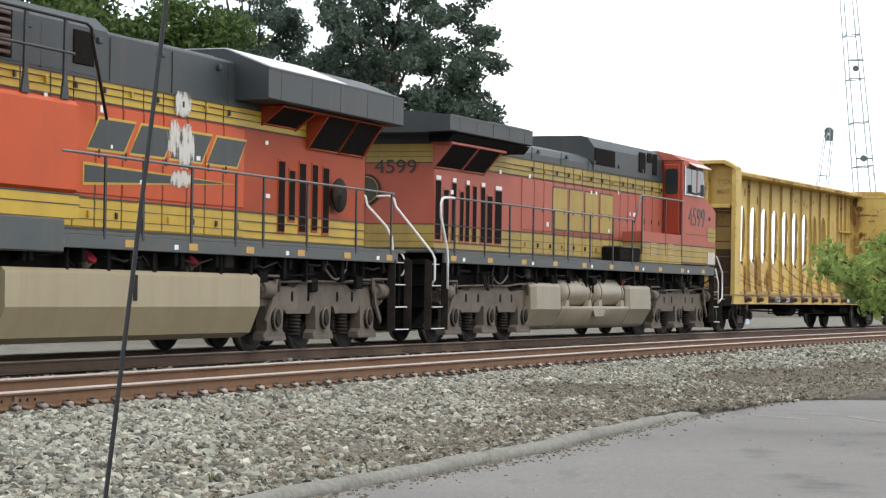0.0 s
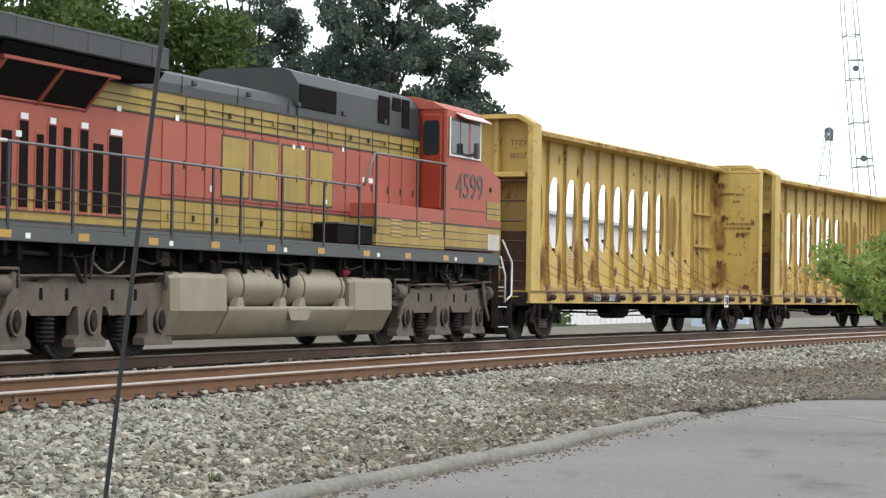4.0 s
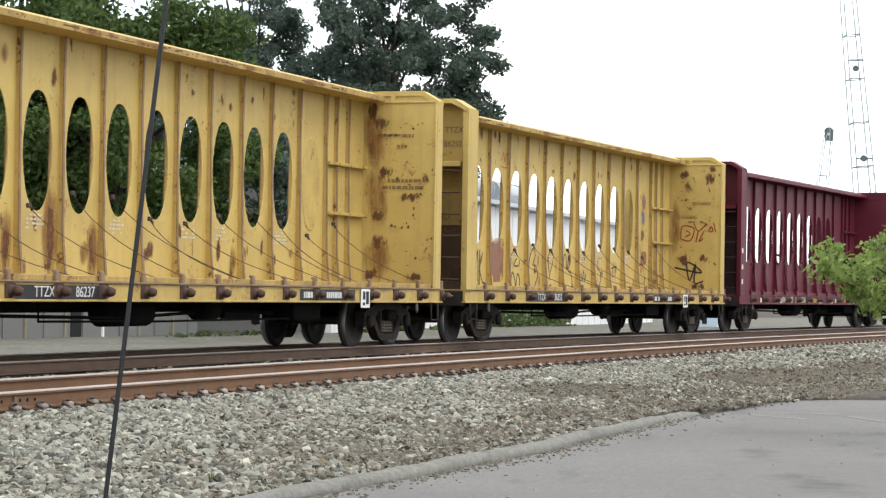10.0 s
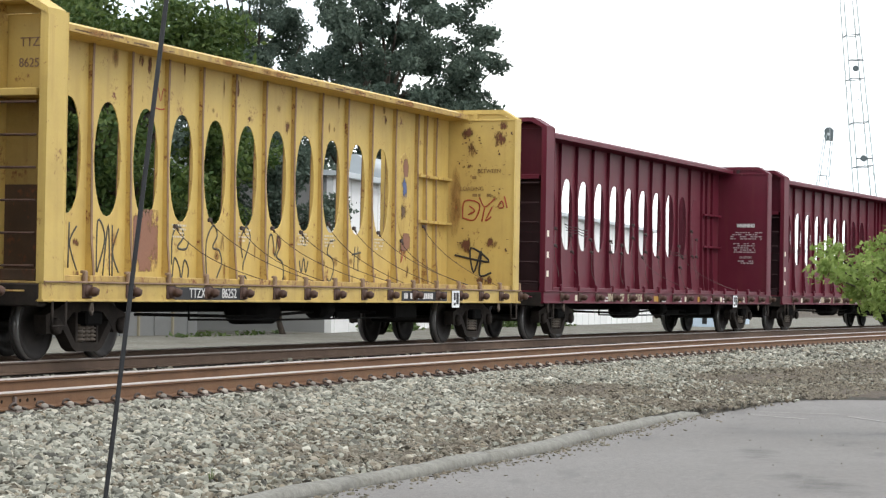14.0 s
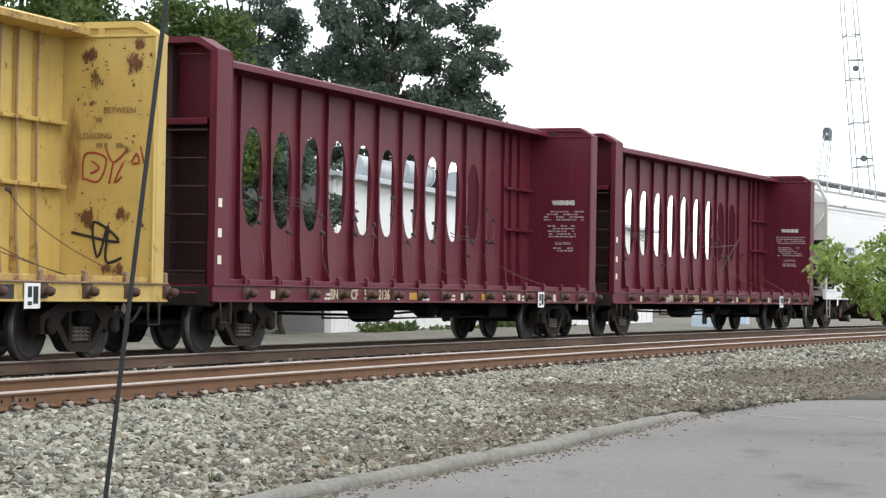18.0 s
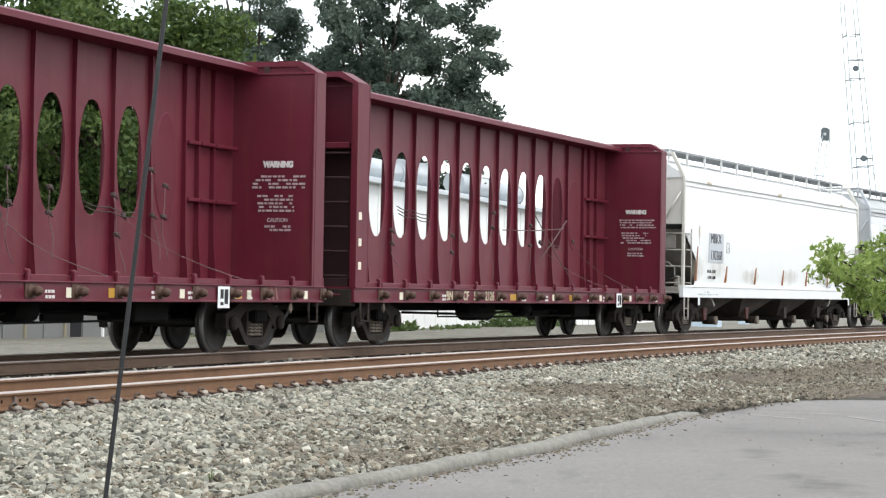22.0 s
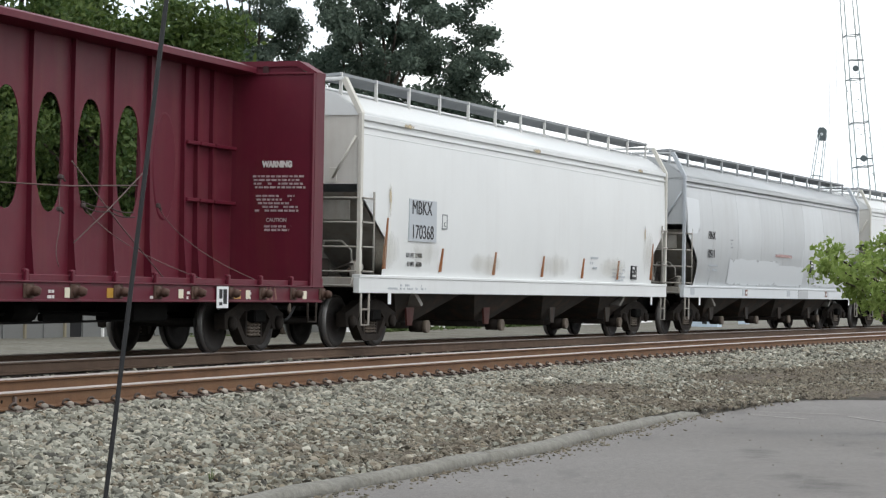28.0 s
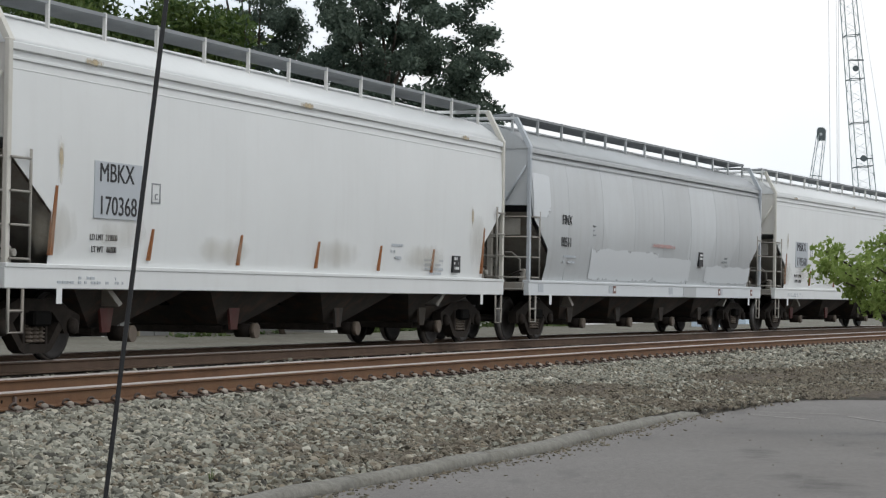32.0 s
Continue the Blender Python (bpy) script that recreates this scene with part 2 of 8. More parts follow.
surf("car_red", (0.268, 0.0459, 0.0383), 0.4, var=0.1, scale=1.0, bump=0.0)


def stain_mat(name, col, dark, edge=0.5, hard=0.16, scale=6.0, rough=0.85, squash=0.45, most=1.0, fade=4.0):
    """Stain that frays out towards its rim and lets the paint below show through."""
    m, n, l, b = node_mat(name)
    tc = n.new("ShaderNodeTexCoord")
    shift = n.new("ShaderNodeVectorMath")
    shift.operation = "SUBTRACT"
    shift.inputs[1].default_value = (0.5, 0.5, 0.5)
    l.new(tc.outputs["Generated"], shift.inputs[0])
    dot = n.new("ShaderNodeVectorMath")
    dot.operation = "DOT_PRODUCT"
    l.new(shift.outputs[0], dot.inputs[0])
    l.new(shift.outputs[0], dot.inputs[1])
    rim = n.new("ShaderNodeMath")
    rim.operation = "MULTIPLY_ADD"
    rim.inputs[1].default_value, rim.inputs[2].default_value = -fade, -0.4
    l.new(dot.outputs["Value"], rim.inputs[0])
    own = n.new("ShaderNodeVectorMath")
    own.operation = "MULTIPLY_ADD"
    own.inputs[1].default_value = (37.0, 53.0, 71.0)
    l.new(n.new("ShaderNodeObjectInfo").outputs["Random"], own.inputs[0])
    l.new(tc.outputs["Object"], own.inputs[2])
    fray = noise_node(n, l, own.outputs[0], scale, 8, 0.7, (1.0, 1.0, squash))
    add = n.new("ShaderNodeMath")
    add.operation = "MULTIPLY_ADD"
    add.inputs[1].default_value = 6.0
    l.new(fray, add.inputs[0])
    l.new(rim.outputs[0], add.inputs[2])
    shrink = n.new("ShaderNodeMapRange")
    shrink.inputs["From Min"].default_value, shrink.inputs["From Max"].default_value = 1.75 + edge - hard * 2, 1.75 + edge + hard * 2
    shrink.inputs["To Max"].default_value = most
    l.new(add.outputs[0], shrink.inputs["Value"])
    c = mixc(n, l, noise_node(n, l, own.outputs[0], scale * 4, 5, 0.7), col, dark)
    l.new(c, b.inputs["Base Color"])
    b.inputs["Roughness"].default_value = rough
    l.new(shrink.outputs["Result"], b.inputs["Alpha"])
    return m


stain_mat("rust_stain", (0.17, 0.060, 0.021), (0.060, 0.024, 0.012), 0.55, 0.2, 9.0, squash=0.4, fade=6.0)
stain_mat("rust_wash", (0.30, 0.135, 0.036), (0.19, 0.078, 0.024), 0.25, 0.55, 4.0, squash=0.25, most=0.8, fade=10.0)
stain_mat("primer_white", (0.62, 0.60, 0.56), (0.46, 0.43, 0.38), 0.05, 0.22, 9.0, 0.55, 0.35, most=0.92)
stain_mat("fresh_paint", (0.62, 0.64, 0.655), (0.56, 0.585, 0.60), -1.7, 0.1, 3.0, 0.45, 0.8)
stain_mat("pale_red_smear", (0.45, 0.17, 0.14), (0.42, 0.30, 0.28), -0.2, 0.5, 5.0, 0.6, 1.0, most=0.7)
stain_mat("hopper_dust", (0.50, 0.46, 0.38), (0.42, 0.38, 0.30), 0.5, 0.7, 1.8, 0.6, 0.3, most=0.4, fade=11.0)
stain_mat("pale_rust_wash", (0.46, 0.36, 0.20), (0.52, 0.42, 0.26), 0.3, 0.5, 5.0, 0.7, 0.4, most=0.85, fade=11.0)
stain_mat("blue_spray", (0.05, 0.09, 0.24), (0.10, 0.13, 0.24), 0.35, 0.25, 6.0, 0.6, 0.7, fade=6.0)
stain_mat("dark_spray", (0.06, 0.045, 0.035), (0.16, 0.09, 0.04), 0.6, 0.2, 8.0, 0.7, 0.6, fade=6.0)
stain_mat("oil_stain", (0.065, 0.0612, 0.0597), (0.0842, 0.0796, 0.0765), 0.8, 0.4, 1.8, 0.75, 1.0, most=0.32)
stain_mat("old_spray", (0.17, 0.062, 0.045), (0.26, 0.138, 0.0765), -0.2, 0.2, 5.0, 0.7, 0.7)


def glass_mat():
    m, n, l, b = node_mat("cab_glass")
    b.inputs["Base Color"].default_value = (0.02, 0.025, 0.028, 1)
    b.inputs["Roughness"].default_value = 0.06
    b.inputs["Metallic"].default_value = 0.0
    b.inputs["Specular IOR Level"].default_value = 0.35
    b.inputs["Coat Weight"].default_value = 0.0
    return m


glass_mat()


def leaf_mat(name, c0, c1, trans=0.25):
    m, n, l, b = node_mat(name)
    rnd = n.new("ShaderNodeNewGeometry").outputs["Random Per Island"]
    tc = n.new("ShaderNodeTexCoord").outputs["Object"]
    c = mixc(n, l, rnd, c0, c1)
    clump = noise_node(n, l, tc, 0.45, 3)
    c = mixc(n, l, mixc(n, l, 1.0, ramp(n, l, clump, 0.35, 0.7), (0.6,) * 3, "MULTIPLY"), c, c0)
    l.new(c, b.inputs["Base Color"])
    b.inputs["Roughness"].default_value = 0.55
    b.inputs["Specular IOR Level"].default_value = 0.3
    tr = n.new("ShaderNodeBsdfTranslucent")
    l.new(c, tr.inputs["Color"])
    mx = n.new("ShaderNodeMixShader")
    mx.inputs[0].default_value = trans
    out = n["Material Output"]
    l.new(b.outputs[0], mx.inputs[1])
    l.new(tr.outputs[0], mx.inputs[2])
    l.new(mx.outputs[0], out.inputs["Surface"])
    return m


leaf_mat("leaf_oak", (0.052, 0.080, 0.060), (0.150, 0.190, 0.145), 0.42)
leaf_mat("leaf_maple", (0.036, 0.072, 0.018), (0.13, 0.175, 0.045), 0.38)
leaf_mat("leaf_bush", (0.17, 0.25, 0.055), (0.38, 0.46, 0.16), 0.55)
leaf_mat("leaf_weed", (0.055, 0.092, 0.028), (0.135, 0.175, 0.06), 0.35)


def stone_mat(name, k, soil_lo, soil_hi):
    m, n, l, b = node_mat(name)
    rnd = n.new("ShaderNodeNewGeometry").outputs["Random Per Island"]
    tc = n.new("ShaderNodeTexCoord").outputs["Object"]
    r = n.new("ShaderNodeValToRGB")
    e = r.color_ramp.elements
    e[0].position, e[0].color = 0.0, (0.075, 0.072, 0.064, 1)
    e[1].position, e[1].color = 1.0, (0.72, 0.70, 0.63, 1)
    for p, c in ((0.2, (0.225, 0.225, 0.195, 1)), (0.5, (0.37, 0.37, 0.32, 1)), (0.72, (0.46, 0.455, 0.40, 1)), (0.84, (0.34, 0.295, 0.225, 1))):
        q = e.new(p)
        q.color = c
    l.new(rnd, r.inputs[0])
    c = mixc(n, l, 1.0, r.outputs[0], k, "MULTIPLY")
    soil = noise_node(n, l, tc, 0.8, 6, 0.7)
    c = mixc(n, l, mixc(n, l, 1.0, ramp(n, l, soil, soil_lo, soil_hi), (0.65,) * 3, "MULTIPLY"), c, (0.126, 0.103, 0.077))
    c = mixc(n, l, mixc(n, l, 1.0, ramp(n, l, noise_node(n, l, tc, 40, 3), 0.4, 0.7), (0.2,) * 3, "MULTIPLY"), c, (0.32, 0.31, 0.29))
    l.new(c, b.inputs["Base Color"])
    b.inputs["Roughness"].default_value = 0.92
    b.inputs["Specular IOR Level"].default_value = 0.2


stone_mat("ballast_stone", (0.68, 0.675, 0.635), 0.52, 0.7)
# soil-stained stones, darkened further for shade in the bank's hollows
stone_mat("soiled_stone", (0.43, 0.395, 0.34), 0.36, 0.58)


def gravel_mat(name, c0, c1, soil_col, scale=18.0):
    m, n, l, b = node_mat(name)
    tc = n.new("ShaderNodeTexCoord").outputs["Object"]
    vo = n.new("ShaderNodeTexVoronoi")
    vo.inputs["Scale"].default_value = scale
    l.new(tc, vo.inputs["Vector"])
    c = mixc(n, l, vo.outputs["Color"], c0, c1)
    soil = noise_node(n, l, tc, 0.55, 5, 0.65)
    c = mixc(n, l, ramp(n, l, soil, 0.46, 0.68), c, soil_col)
    c = mixc(n, l, 0.3, c, mixc(n, l, noise_node(n, l, tc, 90, 2), c0, c1))
    l.new(c, b.inputs["Base Color"])
    b.inputs["Roughness"].default_value = 0.95
    b.inputs["Specular IOR Level"].default_value = 0.15
    bn = n.new("ShaderNodeBump")
    bn.inputs["Strength"].default_value = 0.8
    bn.inputs["Distance"].default_value = 0.03
    l.new(vo.outputs["Distance"], bn.inputs["Height"])
    l.new(bn.outputs[0], b.inputs["Normal"])


gravel_mat("ballast_bed", (0.028, 0.026, 0.022), (0.085, 0.08, 0.068), (0.045, 0.037, 0.028))
gravel_mat("yard_gravel", (0.095, 0.092, 0.076), (0.235, 0.225, 0.19), (0.105, 0.096, 0.074), 9.0)
gravel_mat("earth", (0.058, 0.048, 0.038), (0.135, 0.113, 0.090), (0.060, 0.048, 0.037), 16.0)


def asphalt_mat():
    m, n, l, b = node_mat("asphalt")
    tc = n.new("ShaderNodeTexCoord").outputs["Object"]
    grit = noise_node(n, l, tc, 70, 5, 0.75)
    big = noise_node(n, l, tc, 0.35, 5, 0.6)
    mid = noise_node(n, l, tc, 2.5, 5, 0.65)
    c = mixc(n, l, ramp(n, l, grit, 0.3, 0.7), (0.069, 0.064, 0.060), (0.236, 0.221, 0.205))
    c = mixc(n, l, mixc(n, l, 1.0, ramp(n, l, big, 0.42, 0.66), (0.5,) * 3, "MULTIPLY"), c, (0.116, 0.105, 0.096))
    c = mixc(n, l, mixc(n, l, 1.0, ramp(n, l, mid, 0.5, 0.75), (0.35,) * 3, "MULTIPLY"), c, (0.206, 0.195, 0.181))
    grain = noise_node(n, l, tc, 16, 6, 0.75)
    c = mixc(n, l, 1.0, c, ramp(n, l, grain, 0.36, 0.64, (0.78, 0.78, 0.78, 1), (1.18, 1.18, 1.18, 1)), "MULTIPLY")
    st = noise_node(n, l, tc, 0.9, 3, 0.5, (1.0, 2.2, 1.0))
    c = mixc(n, l, mixc(n, l, 1.0, ramp(n, l, st, 0.62, 0.72), (0.5,) * 3, "MULTIPLY"), c, (0.077, 0.072, 0.07))
    l.new(c, b.inputs["Base Color"])
    b.inputs["Roughness"].default_value = 0.85
    bn = n.new("ShaderNodeBump")
    bn.inputs["Strength"].default_value = 0.3
    bn.inputs["Distance"].default_value = 0.006
    l.new(grit, bn.inputs["Height"])
    l.new(bn.outputs[0], b.inputs["Normal"])


asphalt_mat()


# ---- mesh tools ----
class Build:
    """Collects faces of one mesh."""

    def __init__(self):
        self.v, self.f, self.s = [], [], []

    def add(self, verts, faces, smooth=False):
        o = len(self.v)
        self.v += [tuple(p) for p in verts]
        self.f += [tuple(o + i for i in q) for q in faces]
        self.s += [smooth] * len(faces)
        return self

    def box(self, x0, x1, y0, y1, z0, z1, b=0.0):
        if x0 > x1:
            x0, x1 = x1, x0
        if y0 > y1:
            y0, y1 = y1, y0
        if not b:
            v = [(x, y, z) for z in (z0, z1) for y in (y0, y1) for x in (x0, x1)]
            return self.add(v, [(0, 2, 3, 1), (4, 5, 7, 6), (0, 1, 5, 4), (2, 6, 7, 3), (0, 4, 6, 2), (1, 3, 7, 5)])
        b = min(b, (x1 - x0) / 2.1, (y1 - y0) / 2.1, (z1 - z0) / 2.1)
        v = []
        for sz, z in ((-1, z0), (1, z1)):
            for sy, y in ((-1, y0), (1, y1)):
                for sx, x in ((-1, x0), (1, x1)):
                    v += [(x, y - sy * b, z - sz * b), (x - sx * b, y, z - sz * b), (x - sx * b, y - sy * b, z)]
        f = []
        c = lambda i, k: i * 3 + k
        f += [(c(0, 0), c(4, 0), c(6, 0), c(2, 0)), (c(1, 0), c(3, 0), c(7, 0), c(5, 0))]
        f += [(c(0, 1), c(1, 1), c(5, 1), c(4, 1)), (c(2, 1), c(6, 1), c(7, 1), c(3, 1))]
        f += [(c(0, 2), c(2, 2), c(3, 2), c(1, 2)), (c(4, 2), c(5, 2), c(7, 2), c(6, 2))]
        for a, d in ((0, 4), (1, 5), (2, 6), (3, 7)):
            f.append((c(a, 0), c(a, 1), c(d, 1), c(d, 0)) if a in (0, 3) else (c(a, 1), c(a, 0), c(d, 0), c(d, 1)))
        for a, d in ((0, 2), (1, 3), (4, 6), (5, 7)):
            f.append((c(a, 2), c(a, 0), c(d, 0), c(d, 2)) if a in (0, 5) else (c(a, 0), c(a, 2), c(d, 2), c(d, 0)))
        for a, d in ((0, 1), (2, 3), (4, 5), (6, 7)):
            f.append((c(a, 1), c(a, 2), c(d, 2), c(d, 1)) if a in (0, 6) else (c(a, 2), c(a, 1), c(d, 1), c(d, 2)))
        for i in range(8):
            f.append((c(i, 0), c(i, 1), c(i, 2)) if i not in (0, 3, 5, 6) else (c(i, 0), c(i, 2), c(i, 1)))
        return self.add(v, f)

    def prism(self, poly, axis, a, b, smooth=False):
        """Outline poly swept along axis from a to b. Outline pairs are (x,z) for y, (y,z) for x, (x,y) for z."""
        k = len(poly)
        put = {"y": lambda p, t: (p[0], t, p[1]), "x": lambda p, t: (t, p[0], p[1]), "z": lambda p, t: (p[0], p[1], t)}[axis]
        v = [put(p, a) for p in poly] + [put(p, b) for p in poly]
        self.add(v, [tuple(range(k))[::-1], tuple(range(k, 2 * k))])
        o = len(self.v) - 2 * k
        for i in range(k):
            j = (i + 1) % k
            self.f.append((o + i, o + j, o + k + j, o + k + i))
            self.s.append(smooth)
        return self

    def cyl(self, p0, p1, r0, r1=None, n=12, caps=True):
        p0, p1 = Vector(p0), Vector(p1)
        r1 = r0 if r1 is None else r1
        d = (p1 - p0).normalized()
        u = d.orthogonal().normalized()
        w = d.cross(u)
        ring = [u * math.cos(2 * math.pi * i / n) + w * math.sin(2 * math.pi * i / n) for i in range(n)]
        v = [p0 + q * r0 for q in ring] + [p1 + q * r1 for q in ring]
        self.add(v, [(i, (i + 1) % n, n + (i + 1) % n, n + i) for i in range(n)], True)
        if caps:
            o = len(self.v) - 2 * n
            self.f += [tuple(o + i for i in range(n))[::-1], tuple(o + n + i for i in range(n))]
            self.s += [False, False]
        return self

    def tube(self, pts, r, n=6):
        """One bent round bar through the points."""
        pts = [Vector(p) for p in pts]
        closed = (pts[0] - pts[-1]).length < 1e-6
        if closed:
            pts = pts[:-1]
        k = len(pts)
        u, rings = None, []
        for i, p in enumerate(pts):
            a = pts[i - 1] if (i or closed) else p
            c = pts[(i + 1) % k] if (i < k - 1 or closed) else p
            d = (c - a).normalized()
            u = d.orthogonal().normalized() if u is None else (u - d * u.dot(d)).normalized()
            w = d.cross(u)
            rings.append([p + (u * math.cos(2 * math.pi * q / n) + w * math.sin(2 * math.pi * q / n)) * r for q in range(n)])
        v = [p for ring in rings for p in ring]
        f = []
        for i in range(k if closed else k - 1):
            m = (i + 1) % k
            f += [(i * n + q, i * n + (q + 1) % n, m * n + (q + 1) % n, m * n + q) for q in range(n)]
        self.add(v, f, True)
        if not closed:
            o = len(self.v) - len(v)
            self.f += [tuple(o + q for q in range(n))[::-1], tuple(o + (k - 1) * n + q for q in range(n))]
            self.s += [False, False]
        return self

    def lathe(self, prof, n=20, axis="y", caps=True):
        """prof: (offset along the axis, radius) pairs."""
        v, f = [], []
        for t, r in prof:
            for i in range(n):
                a = 2 * math.pi * i / n
                v.append((r * math.cos(a), t, r * math.sin(a)) if axis == "y" else (t, r * math.cos(a), r * math.sin(a)))
        for j in range(len(prof) - 1):
            for i in range(n):
                k = (i + 1) % n
                f.append((j * n + i, j * n + k, (j + 1) * n + k, (j + 1) * n + i))
        self.add(v, f, True)
        if not caps:
            return self
        o = len(self.v) - len(v)
        self.f += [tuple(o + i for i in range(n)), tuple(o + len(v) - n + i for i in range(n))[::-1]]
        self.s += [False, False]
        return self

    def mesh(self, name, mat):
        me = bpy.data.meshes.new(name)
        me.from_pydata(self.v, [], self.f)
        me.polygons.foreach_set("use_smooth", self.s)
        bm = bmesh.new()
        bm.from_mesh(me)
        bmesh.ops.recalc_face_normals(bm, faces=bm.faces)
        bm.to_mesh(me)
        bm.free()
        me.materials.append(MATS[mat])
        me.update()
        return me


def part(name, shape, mat, parent=None, label="", at=None):
    """One mesh object under a thing or a part. shape: a Build or a mesh that is shared."""
    me = shape.mesh(name, mat) if isinstance(shape, Build) else shape
    ob = new(name, me)
    if parent is not None:
        ob.parent = parent
    if at is not None:
        ob.matrix_basis = at
    if label:
        ob["label"] = label
    return ob


def thing(name, label, category, group="", kind="", at=None):
    ob = new(name)
    tagged(ob, label, category, group, kind)
    if at is not None:
        ob.matrix_basis = at
    return ob


def lettering(name, words, size, mat, parent, at, label="", squeeze=1.0, shear=0.0, depth=0.004, bold=0.0):
    cu = bpy.data.curves.new(name, "FONT")
    cu.body, cu.size, cu.extrude, cu.shear, cu.offset = words, size, depth, shear, bold
    cu.align_x, cu.align_y = "CENTER", "CENTER"
    tmp = bpy.data.objects.new(name, cu)
    scene.collection.objects.link(tmp)
    bpy.context.view_layer.update()
    me = bpy.data.meshes.new_from_object(tmp)
    bpy.data.objects.remove(tmp)
    bpy.data.curves.remove(cu)
    me.transform(Matrix.Diagonal((squeeze, 1, 1, 1)))
    me.materials.clear()
    me.materials.append(MATS[mat])
    return part(name, me, mat, parent, label, at)


LAYER = [0]


def blotch(name, u, z, w, h, mat, parent, label="", side_y=None, rear_x=None):
    """Flat stain on a side or an end; its rim frays in the material."""
    LAYER[0] = LAYER[0] % 30 + 1
    lift = 0.002 + 0.0004 * LAYER[0]
    edge = [(u - w / 2, z - h / 2), (u + w / 2, z - h / 2), (u + w / 2, z + h / 2), (u - w / 2, z + h / 2)]
    if rear_x is not None:
        b = Build().add([(rear_x - lift, -p, q) for p, q in edge], [(0, 1, 2, 3)])
    else:
        b = Build().add([(p, side_y - lift, q) for p, q in edge], [(0, 1, 2, 3)])
    return part(name, b, mat, parent, label)


SIDE = pose(0, 0, 0, 90, 0, 0)      # lettering that faces the near side
REAR = pose(0, 0, 0, 90, 0, -90)    # lettering that faces back along the line


def on_side(x, y, z):
    return Matrix.Translation((x, y, z)) @ SIDE


def on_rear(x, y, z):
    return Matrix.Translation((x, y, z)) @ REAR


# ---- the line of the tracks: a long curve towards the camera's side ----
BEND = 0.0017305
RAIL_T = 14.627                     # near rail of the train's track
RAILS = (10.374, 11.884, 14.627, 16.132)
MID_T = RAIL_T + 0.7525


def along(s, n, z=0.0):
    a, r = s * BEND, n - RAIL_T
    return Vector(((1 / BEND + r) * math.sin(a), RAIL_T + r * math.cos(a) - (1 - math.cos(a)) / BEND, z))


def travelled(t):
    u = t / 16
    return 16 * (4.0468 * u - 0.0751 * u ** 2 + 0.0843 * u ** 3 - 0.0668 * u ** 4)


def car_pose(mid, half, t):
    a, b = along(mid - half - travelled(t), MID_T), along(mid + half - travelled(t), MID_T)
    c = (a + b) / 2
    return pose(c.x, c.y, 0, 0, 0, math.degrees(math.atan2(b.y - a.y, b.x - a.x)))


# ---- ground ----
def kerb_n(s):
    """Offset of the kerb's crest from the line; it wanders a little."""
    return 6.02 - 0.16 * math.exp(-((s - 20.6) / 3.0) ** 2) + 0.10 * min(1.0, max(0.0, (s - 24.0) / 4.0)) + 0.02 * math.sin(s * 1.7)


def asphalt_n(s):
    """Where the asphalt ends and the ballast begins."""
    if s < 28.7:
        return kerb_n(s)
    return float(np.interp(s, (28.7, 30.1, 32.1, 33.6, 34.3, 34.6, 35.4, 38.0), (6.08, 5.86, 5.88, 5.80, 5.26, 4.66, 2.8, 2.6)))


def ground_sheet():
    b = Build()
    b.add([(-1500, -1500, -0.56), (3000, -1500, -0.56), (3000, 1500, -0.56), (-1500, 1500, -0.56)], [(0, 1, 2, 3)])
    tagged(part("ground", b, "earth"), "bare brown earth and gravel ground round the railway", "ground", kind="structure")


def bed_height(s, n):
    """Height of the ballast bed."""
    pts = ((3.0, -0.60), (4.6, -0.54), (6.2, -0.43), (7.6, -0.34), (9.2, -0.25), (9.9, -0.215), (12.6, -0.215), (13.3, -0.25), (14.0, -0.215), (17.2, -0.23), (18.6, -0.36), (19.6, -0.42), (60, -0.44))
    z = np.interp(n, [p[0] for p in pts], [p[1] for p in pts])
    return z


